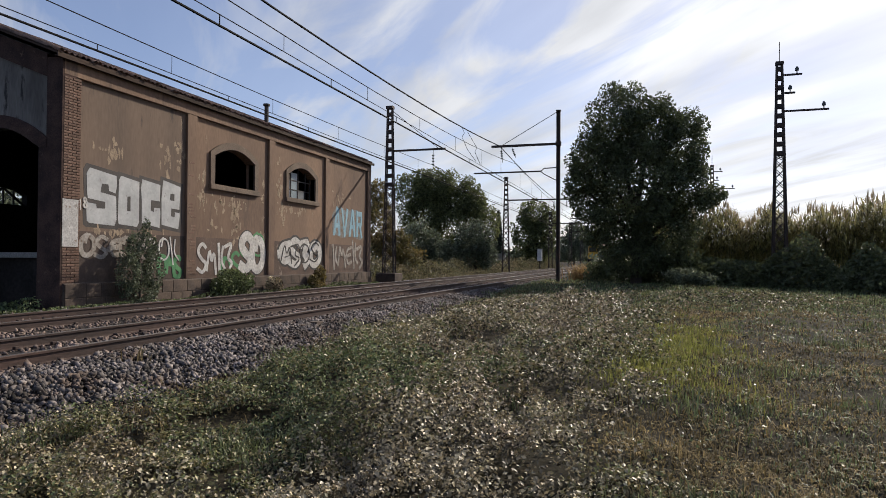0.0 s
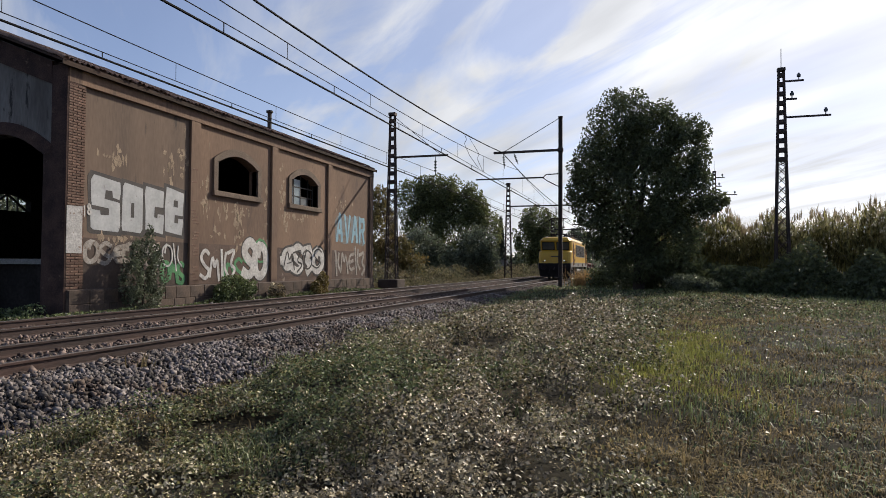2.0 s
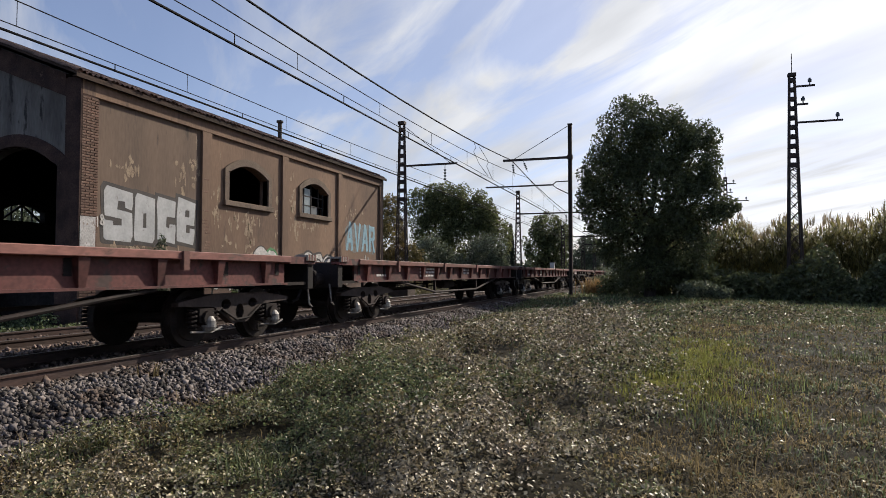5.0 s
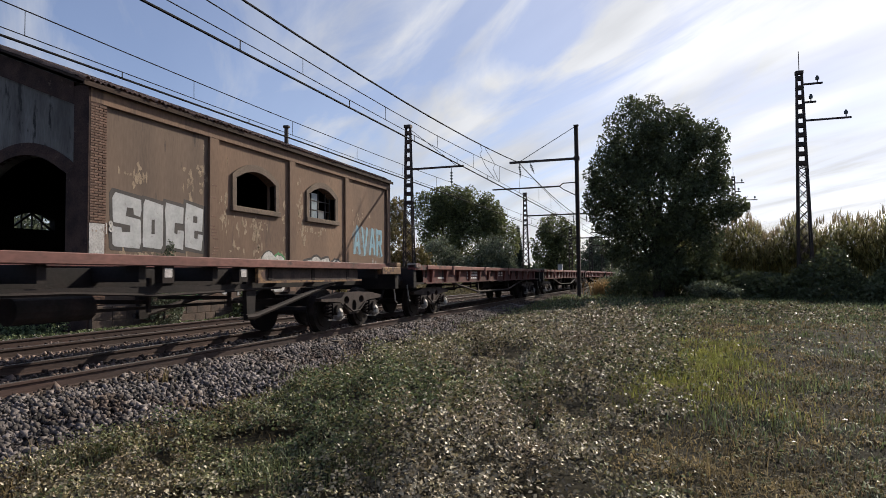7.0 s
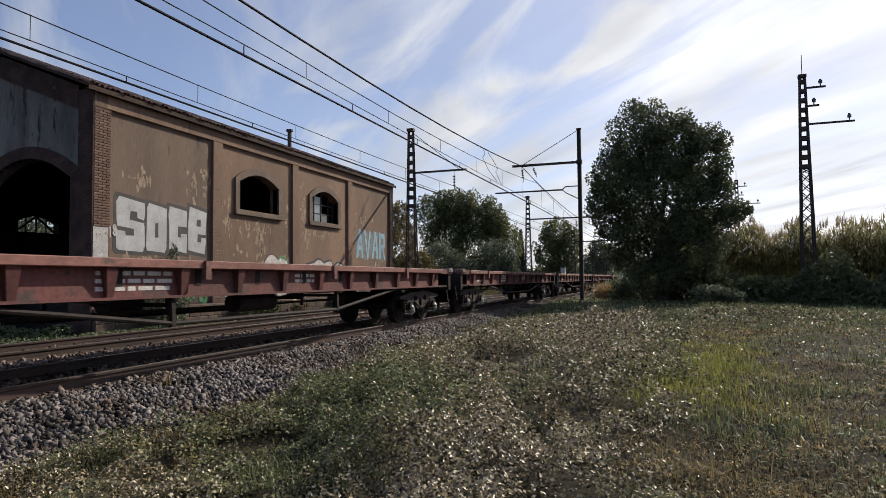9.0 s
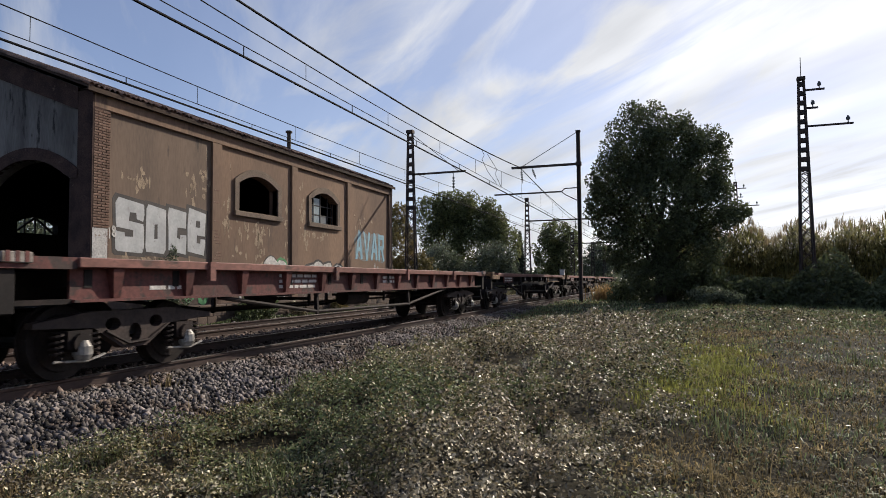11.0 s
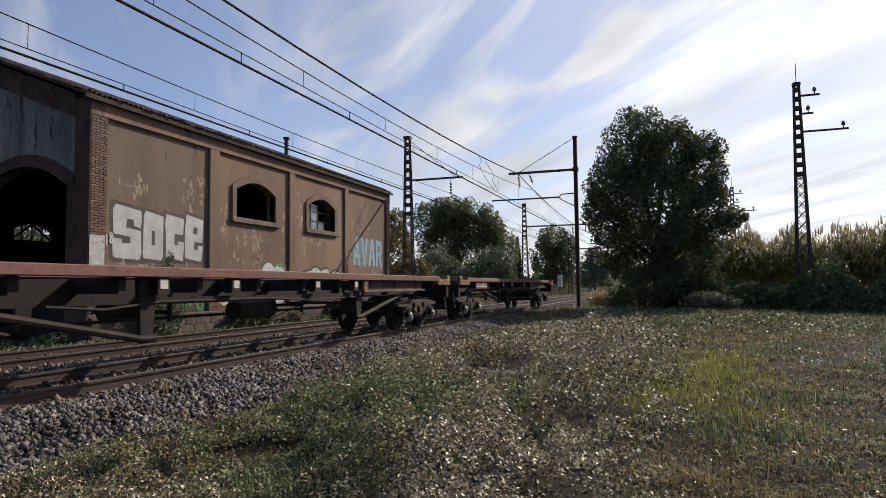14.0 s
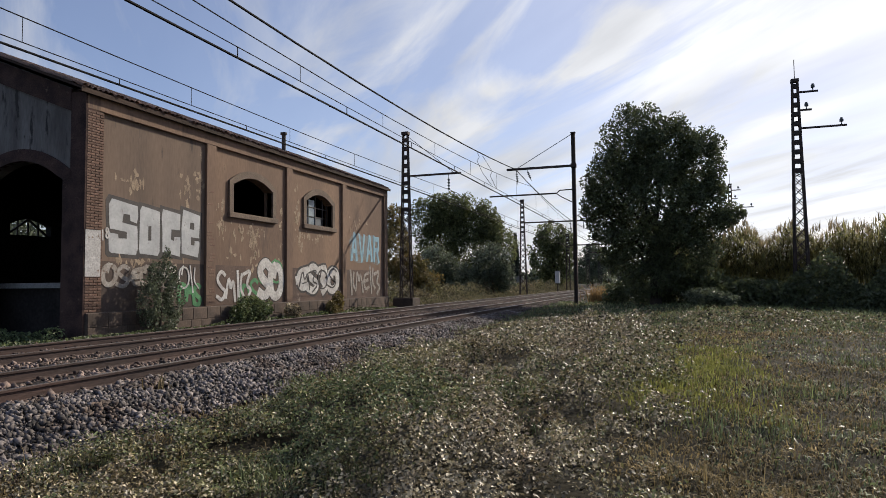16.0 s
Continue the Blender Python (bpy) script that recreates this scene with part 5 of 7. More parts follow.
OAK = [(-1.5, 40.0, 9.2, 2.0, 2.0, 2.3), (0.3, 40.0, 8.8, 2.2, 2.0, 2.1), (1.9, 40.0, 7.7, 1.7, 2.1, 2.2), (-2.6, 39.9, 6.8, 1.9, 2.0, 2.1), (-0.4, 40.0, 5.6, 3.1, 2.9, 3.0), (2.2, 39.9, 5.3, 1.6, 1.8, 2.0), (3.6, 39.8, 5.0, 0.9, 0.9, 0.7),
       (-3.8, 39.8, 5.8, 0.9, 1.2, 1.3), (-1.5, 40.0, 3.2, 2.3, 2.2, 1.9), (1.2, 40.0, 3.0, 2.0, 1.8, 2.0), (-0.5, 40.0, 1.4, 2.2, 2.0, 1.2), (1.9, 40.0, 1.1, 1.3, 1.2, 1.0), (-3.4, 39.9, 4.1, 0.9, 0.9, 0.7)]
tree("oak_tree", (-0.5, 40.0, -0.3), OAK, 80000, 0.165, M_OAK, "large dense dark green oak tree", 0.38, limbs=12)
tree("poplar_tree", (-25.5, 74.0, -0.3), [(-27.0, 73.2, 8.6, 2.3, 2.3, 2.9), (-24.6, 74.0, 9.7, 2.6, 2.1, 2.4), (-25.5, 73.7, 5.9, 3.1, 2.5, 3.1)], 15000, 0.27, M_POPLAR, "tall rounded poplar with thinning leaves", 0.3)
tree("poplar_tree", (-21.0, 75.0, -0.3), [(-22.0, 74.8, 9.0, 2.6, 2.3, 2.8), (-19.6, 75.5, 7.0, 2.0, 2.2, 2.6), (-22.3, 74.8, 5.2, 3.2, 2.7, 3.0), (-18.4, 75.8, 5.4, 1.9, 1.8, 2.6), (-20.2, 75.2, 8.4, 2.0, 2.0, 2.2), (-23.6, 74.6, 9.3, 1.9, 1.9, 2.6)], 19000, 0.27, M_POPLAR, "tall rounded poplar with thinning leaves", 0.3)
tree("autumn_tree", (-19.8, 48.2, -0.3), [(-20.3, 47.9, 4.0, 0.9, 2.0, 2.6), (-19.1, 48.4, 2.0, 1.4, 1.4, 1.6), (-20.5, 47.8, 6.6, 0.6, 0.9, 1.1), (-18.1, 48.8, 1.3, 1.3, 1.1, 1.0)], 9000, 0.2, M_AUTUMN, "yellowing young tree behind the shed", 0.12)
tree("olive_tree", (-21.0, 60.4, -0.3), [(-21.4, 60.3, 3.1, 1.9, 1.7, 1.9), (-19.6, 60.9, 2.0, 1.7, 1.5, 1.5), (-22.8, 59.8, 1.0, 1.7, 1.5, 1.1)], 9000, 0.22, M_OLIVE, "grey-green olive tree by the line", 0.2)
tree("olive_tree", (-16.6, 64.0, -0.3), [(-16.6, 64.0, 3.2, 2.0, 1.9, 2.0), (-15.6, 64.2, 1.7, 1.4, 1.5, 1.6), (-17.7, 63.6, 1.4, 1.6, 1.5, 1.4)], 9000, 0.22, M_OLIVE, "grey-green olive tree by the line", 0.2)
tree("cypress_tree", (-20.5, 92.8, -0.3), [(-20.5, 92.8, 2.8, 0.7, 0.8, 2.5), (-20.5, 92.8, 5.0, 0.5, 0.6, 2.4), (-20.5, 92.8, 7.0, 0.3, 0.35, 1.5)], 5000, 0.25, M_CYPRESS, "slim black-green cypress tree beside the line", 0.15)
tree("plane_tree", (-17.0, 106.6, -0.3), [(-17.6, 106.6, 8.2, 2.6, 3.0, 3.2), (-15.3, 106.9, 6.3, 2.0, 3.0, 3.7), (-18.9, 106.3, 4.9, 2.3, 3.0, 3.7), (-16.6, 106.7, 3.5, 2.6, 2.5, 2.6)], 11000, 0.4, M_POPLAR, "tall leafy tree far along the line", 0.3)
tree("plane_tree", (3.5, 128.0, -0.3), [(2.5, 128.0, 6.1, 3.4, 3.0, 3.0), (5.5, 128.0, 5.0, 2.7, 3.1, 3.4), (0.5, 127.0, 3.4, 2.6, 2.2, 2.4)], 7000, 0.45, M_OLIVE, "leafy tree far along the line", 0.3)
tree("plane_tree", (-21.0, 205.0, -0.3), [(-21.0, 205.0, 8.5, 4.5, 4.0, 4.2), (-23.5, 206.0, 5.0, 4.5, 4.0, 4.0), (-18.8, 204.0, 4.5, 3.2, 3.5, 3.8)], 7000, 0.6, M_OLIVE, "leafy tree far along the line", 0.35)
tree("plane_tree", (-16.6, 228.0, -0.3), [(-16.6, 228.0, 7.0, 3.6, 4.0, 4.6), (-15.2, 229.0, 4.0, 2.2, 3.5, 3.5), (-18.6, 227.0, 4.0, 3.0, 3.5, 3.5)], 6000, 0.6, M_POPLAR, "leafy tree far along the line", 0.35)
tree("yard_tree", (-36.0, 30.0, -0.3), [(-36.0, 30.0, 3.4, 3.0, 5.0, 2.6), (-36.5, 26.0, 3.0, 2.6, 3.0, 2.4)], 5000, 0.3, M_OLIVE, "leafy tree behind the shed", 0.25)

# distance: woods that close the horizon
wx = np.concatenate([RNG.uniform(-300, 60, 14000), RNG.uniform(20, 400, 8000)])
wy = np.concatenate([RNG.uniform(470, 520, 14000), RNG.uniform(300, 420, 8000)])
hh = 13 + 7 * np.clip(wob(wx * 0.06, wy * 0.02, 1.5, 31), -1, 1)
wz = hh * RNG.uniform(0, 1, len(wx)) ** 0.8 - 0.5
tagged(leaves("far_woods", np.stack([wx, wy, wz], 1), np.full(len(wx), 3.0), M_OLIVE, slim=0.8), "distant grey-green woods on the horizon", "woods", kind="stuff")


def hedge(name, line, height, depth, n, size, material, label, base=-0.35, seed=1):
    """Tangled growth along a line of (x, y) points."""
    pts = np.array(line, float)
    seg = np.linalg.norm(np.diff(pts, axis=0), axis=1)
    s = RNG.uniform(0, seg.sum(), n)
    cum = np.concatenate([[0], np.cumsum(seg)])
    i = np.clip(np.searchsorted(cum, s) - 1, 0, len(seg) - 1)
    t = (s - cum[i]) / seg[i]
    p = pts[i] + (pts[i + 1] - pts[i]) * t[:, None]
    d = RNG.normal(0, depth / 2, n)
    nrm = np.stack([-(pts[i + 1] - pts[i])[:, 1], (pts[i + 1] - pts[i])[:, 0]], 1) / seg[i][:, None]
    p = p + nrm * d[:, None]
    h = height * (0.75 + 0.3 * wob(p[:, 0], p[:, 1], 1.4, seed)) * np.exp(-(d / depth) ** 2)
    z = base + h * RNG.uniform(0, 1, n) ** 0.65
    return tagged(leaves(name, np.stack([p[:, 0], p[:, 1], z], 1), np.full(n, size), material, slim=0.55), label, "hedge", kind="stuff")


hedge("bramble_hedge", [(-17.5, 36), (-17.2, 55), (-16.6, 80), (-16.5, 125)], 1.9, 1.6, 26000, 0.17, M_HEDGE, "tangled brownish bramble hedge along the line", seed=2)
hedge("verge_weeds", [(-16.0, 34.5), (-15.3, 55), (-15.0, 90)], 0.55, 1.1, 9000, 0.14, M_HEDGE, "dry weeds on the verge", seed=3)
hedge("field_hedge", [(-3.4, 43.5), (0.5, 42.5), (4.5, 40.5), (8.5, 37.5), (12.5, 33.5), (17, 30), (26, 25)], 2.6, 1.7, 48000, 0.19, M_OAK, "dark tangled hedge below the canes", seed=4)
hedge("line_hedge", [(-3.6, 47), (-3.4, 70), (-3.2, 120)], 2.6, 1.5, 10000, 0.26, M_OLIVE, "grey-green hedge beside the line", seed=5)
tree("pale_shrub", (2.1, 35.6, -0.4), [(2.0, 35.6, 0.35, 1.0, 0.6, 0.45), (2.9, 35.4, 0.2, 0.6, 0.5, 0.35)], 2600, 0.13, M_OLIVE, "low grey-green glossy shrub under the tree", 0.04, limbs=2)

# cane thicket
line = np.array([(1.5, 47.5), (5, 46), (9, 43.5), (13, 39.5), (18, 35.5), (28, 29)], float)
seg = np.linalg.norm(np.diff(line, axis=0), axis=1)
cum = np.concatenate([[0], np.cumsum(seg)])


def cane_places(n):
    s = RNG.uniform(0, cum[-1], n)
    i = np.clip(np.searchsorted(cum, s) - 1, 0, len(seg) - 1)
    p = line[i] + (line[i + 1] - line[i]) * ((s - cum[i]) / seg[i])[:, None] + RNG.normal(0, 1.1, (n, 2))
    return p, 4.35 + 0.55 * wob(p[:, 0], p[:, 1], 1.3, 41)


p, h = cane_places(1600)
tagged(blades("cane_stalks", np.column_stack([p, np.full(len(p), -0.4)]), h * 0.82, 0.05, M_CANE, 0.2), "tall green giant cane stalks", "canes", kind="stuff")
p, h = cane_places(34000)
zz_ = -0.4 + h * RNG.uniform(0.3, 1.0, len(p)) ** 0.8
tagged(blades("cane_leaves", np.column_stack([p, zz_ - 0.3]), 0.55, 0.055, M_CANE, 1.7), "arching green cane leaves", "canes", kind="stuff")
p, h = cane_places(400)
P = np.repeat(np.column_stack([p, h * 1.0 - 0.45]), 9, axis=0) + RNG.normal(0, 0.05, (400 * 9, 3))
tagged(blades("cane_plumes", P, 0.5, 0.045, M_CANE_DRY, 0.25), "pale feathery cane plumes", "canes", kind="stuff")

# tuft of golden grass at the foot of the pole
p = np.column_stack([RNG.normal(-4.0, 0.45, 900), RNG.normal(45.5, 0.5, 900), np.full(900, -0.3)])
tagged(blades("golden_tuft", p, 1.15, 0.03, M_GRASS_GOLD, 0.5), "tall tuft of golden dry grass", "grass", kind="stuff")

# growth along the shed wall
tree("wall_shrub", (-14.5, 15.8, -0.3), [(-14.55, 15.95, 1.25, 0.26, 0.42, 0.8), (-14.5, 15.35, 0.75, 0.3, 0.42, 0.75), (-14.5, 16.35, 0.7, 0.28, 0.36, 0.85), (-14.5, 15.8, 0.1, 0.3, 0.75, 0.4), (-14.55, 16.1, 1.95, 0.12, 0.16, 0.42), (-14.55, 15.5, 1.55, 0.12, 0.16, 0.35), (-14.55, 16.45, 1.5, 0.1, 0.12, 0.3)], 6000, 0.075, M_OLIVE, "dark upright shrub against the shed wall", 0.05, limbs=4)
tree("wall_bush", (-14.5, 20.6, -0.3), [(-14.5, 20.2, 0.3, 0.3, 0.8, 0.5), (-14.5, 21.0, 0.2, 0.3, 0.6, 0.4), (-14.5, 19.6, 0.15, 0.25, 0.4, 0.35)], 4200, 0.10, M_LEAF_GREEN, "low green bush against the shed wall", 0.04, limbs=2)
tree("wall_bush", (-14.5, 26.7, -0.3), [(-14.5, 27.1, 0.3, 0.25, 0.4, 0.5), (-14.5, 26.5, 0.1, 0.25, 0.4, 0.3)], 2000, 0.10, M_AUTUMN, "small yellow-green bush against the shed wall", 0.03, limbs=2)
tree("wall_bush", (-14.5, 23.2, -0.3), [(-14.5, 23.2, 0.1, 0.25, 0.6, 0.3)], 1200, 0.09, M_LEAF_DRY, "low withered bush against the shed wall", 0.03, limbs=1)
hedge("wall_weeds", [(-14.5, 9.0), (-14.55, 34)], 0.28, 0.3, 5000, 0.08, M_LEAF_GREEN, "weeds along the foot of the wall", base=-0.28, seed=6)
hedge("gate_weeds", [(-19, 12.6), (-15.2, 12.9)], 0.5, 0.5, 1500, 0.09, M_LEAF_GREEN, "weeds before the gateway", base=-0.35, seed=7)
n = 90
p = np.column_stack([RNG.normal(-6.35, 0.06, n), RNG.normal(6.9, 0.08, n), np.full(n, -0.2)])
tagged(blades("rail_weed", p[:14], 0.22, 0.012, M_GRASS_DRY, 0.5), "single dry weed beside the rail", "grass", kind="stuff")

# white signal cabinet far along the line
cabn = thing("signal_cabinet", (-14.6, 94.0, -0.3), "small white signal cabinet beside the line", "cabinet")
box_part("case", (-0.32, 0.32, -0.3, 0.3, 1.3, 3.0), M_FARWHITE, cabn, bevel=0.03)
box_part("post", (-0.07, 0.07, -0.07, 0.07, 0, 1.3), M_MASTIRON, cabn)
box_part("cap", (-0.38, 0.38, -0.36, 0.36, 3.0, 3.1), M_CONCRETE, cabn)
wallf = thing("garden_wall", (-19.5, 86.0, -0.3), "low grey garden wall behind the hedge", "wall")
box_part("masonry", (-1.5, 1.5, -0.15, 0.15, 0, 2.2), M_CONCRETE, wallf)
box_part("coping", (-1.55, 1.55, -0.2, 0.2, 2.2, 2.3), M_CONCRETE, wallf)

# ---------------------------------------------------------------- train
SPEED = 27.7
LOCO_AT, LOCO_LEN = 113.66, 16.24
WAGON_AT, PITCH_W, DECK = 131.26, 19.8, 18.75
MOVING = []


def wheelset(parent, y, r, xw=0.72, n=20):
    for s in (-1, 1):
        bm = bmesh.new()
        bm_tube(bm, (s * (xw - 0.03), y, r), (s * (xw + 0.10), y, r), r, n=n)
        bm_tube(bm, (s * (xw - 0.06), y, r), (s * (xw - 0.03), y, r), r + 0.03, n=n)
        bm_tube(bm, (s * (xw + 0.09), y, r), (s * (xw + 0.13), y, r), r * 0.8, r * 0.76, n=n)
        bm_tube(bm, (s * (xw + 0.12), y, r), (s * (xw + 0.2), y, r), r * 0.25, n=10)
        part("wheel", bm, M_WHEEL, parent, "worn steel wheel")
    bm = bmesh.new()
    bm_tube(bm, (-xw, y, r), (xw, y, r), 0.09, n=8)
    part("axle", bm, M_UNDER, parent)


def buffers(parent, y, d, z=1.06):
    for s in (-1, 1):
        bm = bmesh.new()
        bm_tube(bm, (s * 0.875, y, z), (s * 0.875, y + d * 0.36, z), 0.13, n=12)
        bm_tube(bm, (s * 0.875, y + d * 0.3, z), (s * 0.875, y + d * 0.55, z), 0.1, n=12)
        bm_tube(bm, (s * 0.875, y + d * 0.55, z), (s * 0.875, y + d * 0.60, z), 0.24, 0.22, n=16)
        part("buffer", bm, M_UNDER, parent, "black round buffer")
    bm = bmesh.new()
    bm_path(bm, [(0, y, z - 0.03), (0, y + d * 0.25, z - 0.06), (0, y + d * 0.5, z - 0.25)], 0.05, 6)
    part("coupling_hook", bm, M_UNDER, parent)
    for x in (-0.45, 0.45):
        bm = bmesh.new()
        bm_path(bm, [(x, y, z - 0.15), (x, y + d * 0.25, z - 0.45), (x, y + d * 0.5, z - 0.5)], 0.028, 6)
        part("brake_hose", bm, M_BLACK, parent)


# ---- locomotive
loco = thing("locomotive", (NEAR, LOCO_AT, 0), "yellow and grey electric locomotive with raised pantograph", "locomotive")
LEVELS = [(1.10, 1.45, 0.10), (1.44, 1.47, 0.0), (1.9, 1.47, 0.06), (2.34, 1.47, 0.20), (2.46, 1.465, 0.30), (2.53, 1.46, 0.48), (2.56, 1.455, 0.90), (3.40, 1.45, 0.52),
          (3.44, 1.45, 0.40), (3.49, 1.44, 0.39), (3.75, 1.25, 0.62), (3.85, 0.75, 1.1)]
bm = bmesh.new()
rings = []
for z, w, f in LEVELS:
    c = 0.34 if z < 2.55 else 0.5
    k = 0.26 if z < 2.55 else 0.16
    p = [(-w, f + c), (-w + 0.07, f + c * 0.45), (-w + k, f), (w - k, f), (w - 0.07, f + c * 0.45), (w, f + c)]
    p = [(x, y) for x, y in p] + [(-x, LOCO_LEN - y) for x, y in p]
    rings.append([bm.verts.new((x, y, z)) for x, y in p])
for a, b in zip(rings, rings[1:]):
    for i in range(12):
        j = (i + 1) % 12
        bm.faces.new((a[i], a[j], b[j], b[i]))
bm.faces.new(rings[0][::-1])
bm.faces.new(rings[-1])
part("body", bm, M_YELLOW, loco, "dull yellow steel body", bevel=0.012)
for s in (-1, 1):
    bm = bmesh.new()
    bm_box(bm, s * 1.455 if s > 0 else -1.476, 1.476 if s > 0 else -1.455, 0.5, LOCO_LEN - 0.5, 1.07, 1.50)
    part("skirt", bm, M_LGREY, loco, "grey lower band", bevel=0.006)
    # added strip: its pale colour paints the sunlit slope of the roof edge
    bm = bmesh.new()
    bm_hexa(bm, [(s * 1.44, 0.95, 3.42), (s * 1.47, 0.95, 3.42), (s * 1.47, LOCO_LEN - 0.95, 3.42), (s * 1.44, LOCO_LEN - 0.95, 3.42)],
            [(s * 1.43, 0.95, 3.495), (s * 1.46, 0.95, 3.495), (s * 1.46, LOCO_LEN - 0.95, 3.495), (s * 1.43, LOCO_LEN - 0.95, 3.495)])
    part("sunlit_edge_strip", bm, M_YELLOWPALE, loco, "added pale strip imitating sunlight on the roof edge")
    for e in (0, 1):
        def yy(v):
            return LOCO_LEN - v if e else v
        bm = bmesh.new()
        a, b = sorted((yy(0.06), yy(0.55)))
        bm_hexa(bm, [(s * 1.1, a, 0.82), (s * 1.46, a, 0.88), (s * 1.478, b, 0.98), (s * 1.1, b, 0.98)], [(s * 1.1, a, 1.43), (s * 1.46, a, 1.43), (s * 1.478, b, 1.46), (s * 1.1, b, 1.46)])
        part("corner_skirt", bm, M_LGREY, loco, "light grey corner plate")
        # cab door with its rails
        a, b = sorted((yy(1.72), yy(2.30)))
        bm = bmesh.new()
        bm_box(bm, s * 1.40 if s > 0 else -1.482, 1.482 if s > 0 else -1.40, a, b, 1.22, 3.28)
        door = part("cab_door", bm, M_DOORRED, loco, "brown cab side door", bevel=0.01)
        bm = bmesh.new()
        bm_box(bm, s * 1.480 if s > 0 else -1.488, 1.488 if s > 0 else -1.480, a + 0.12, b - 0.12, 2.45, 3.05)
        part("door_window", bm, M_BLACK, door)
        for y in (a - 0.12, b + 0.12):
            bm = bmesh.new()
            bm_path(bm, [(s * 1.46, y, 2.75), (s * 1.55, y, 2.72), (s * 1.55, y, 1.35), (s * 1.46, y, 1.3)], 0.019, 6)
            part("handrail", bm, M_ENDYELLOW, loco, "thin yellow vertical handrail")
        bm = bmesh.new()
        y = yy(1.25)
        bm_path(bm, [(s * 1.45, yy(1.0), 2.42), (s * 1.53, yy(1.05), 2.5), (s * 1.53, yy(1.5), 2.52), (s * 1.46, yy(1.55), 2.5)], 0.018, 6)
        part("handrail", bm, M_ENDYELLOW, loco)
        bm = bmesh.new()
        for z in (0.35, 0.75):
            bm_box(bm, s * 1.2 if s > 0 else -1.46, 1.46 if s > 0 else -1.2, a + 0.05, b - 0.05, z, z + 0.03)
        for y in (a + 0.05, b - 0.07):
            bm_box(bm, s * 1.42 if s > 0 else -1.45, 1.45 if s > 0 else -1.42, y, y + 0.025, 0.35, 1.08)
        part("footstep", bm, M_UNDER, loco, "dark steel boarding steps")
    # long side grille
    grille = new("side_grille")
    grille.parent = loco
    tagged(grille, "long dark ribbed ventilation grille in a silver frame")
    x0, x1 = sorted((s * 1.46, s * 1.50))
    g0, g1, gz0, gz1 = 4.03, 12.83, 2.10, 3.17
    for dims in ((x0, x1, g0 - 0.04, g1 + 0.04, gz1, gz1 + 0.045), (x0, x1, g0 - 0.04, g1 + 0.04, gz0 - 0.045, gz0), (x0, x1, g0 - 0.04, g0, gz0, gz1), (x0, x1, g1, g1 + 0.04, gz0, gz1)):
        box_part("frame", dims, M_TRIM, grille, "silver frame strip")
    bm = bmesh.new()
    for i in range(260):
        y = g0 + (g1 - g0) * i / 260
        xo = s * 1.482
        bm_box(bm, min(s * 1.472, xo), max(s * 1.472, xo), y + 0.006, y + 0.027, gz0, gz1)
    tagged(part("ribs", bm, M_GRILLE, grille), kind="stuff")
    xb = sorted((s * 1.46, s * 1.476))
    box_part("backing", (xb[0], xb[1], g0, g1, gz0, gz1), M_BLACK, grille)
    # lifting eyes
    for y in (5.85, 10.53):
        bm = bmesh.new()
        pts = [(s * 1.50, y + 0.09 * math.cos(t * math.pi / 5), 1.30 + 0.13 * math.sin(t * math.pi / 5)) for t in range(11)]
        bm_path(bm, pts, 0.022, 6)
        part("lifting_eye", bm, M_BLACK, loco)
    # air tank between the bogies
    tank = new("air_tank")
    tank.parent = loco
    tagged(tank, "silver cylindrical air tank")
    bm = bmesh.new()
    bm_tube(bm, (s * 1.13, 6.5, 0.71), (s * 1.13, 9.9, 0.71), 0.235, n=20)
    bm_tube(bm, (s * 1.13, 6.42, 0.71), (s * 1.13, 6.5, 0.71), 0.15, 0.235, n=20)
    bm_tube(bm, (s * 1.13, 9.9, 0.71), (s * 1.13, 9.98, 0.71), 0.235, 0.15, n=20)
    part("shell", bm, M_PALESTEEL, tank, smooth=False)
    for y in (7.25, 9.35):
        bm = bmesh.new()
        bm_tube(bm, (s * 1.13, y - 0.03, 0.71), (s * 1.13, y + 0.03, 0.71), 0.25, n=20)
        bm_box(bm, s * 1.13 - 0.03, s * 1.13 + 0.03, y - 0.03, y + 0.03, 0.9, 1.1)
        part("strap", bm, M_UNDER, tank)
    # markings
    if s > 0:
        for i in range(6):
            box_part("number_bar", (1.472, 1.4745, 2.68 + i * 0.145, 2.79 + i * 0.145, 1.62, 1.81), M_GREYMARK, loco, "dull grey numeral bar")
        mk = new("operator_mark")
        mk.parent = loco
        tagged(mk, "maroon lettering-like mark with a dotted arc")
        for a, b, c, d in ((2.66, 2.73, 2.28, 2.52), (2.83, 2.89, 2.28, 2.52), (2.89, 2.98, 2.36, 2.44), (2.98, 3.04, 2.28, 2.52), (3.14, 3.2, 2.26, 2.6), (3.2, 3.3, 2.44, 2.49), (3.36, 3.42, 2.26, 2.46), (3.42, 3.5, 2.41, 2.46), (3.55, 3.61, 2.26, 2.46), (3.7, 3.76, 2.26, 2.46), (3.61, 3.7, 2.26, 2.3), (3.61, 3.7, 2.42, 2.46)):
            box_part("stroke", (1.472, 1.4745, a, b, c, d), M_MAROON, mk)
        box_part("badge", (1.472, 1.4755, 3.50, 3.84, 2.56, 2.76), M_MAROON, mk, "small maroon badge")
        for i in range(9):
            t = 0.6 + i * 0.2
            y, z = 3.2 - 0.42 * math.cos(t), 2.42 + 0.42 * math.sin(t)
            box_part("dot", (1.472, 1.4745, y - 0.015, y + 0.015, z - 0.03, z + 0.03), M_GREYMARK, mk)
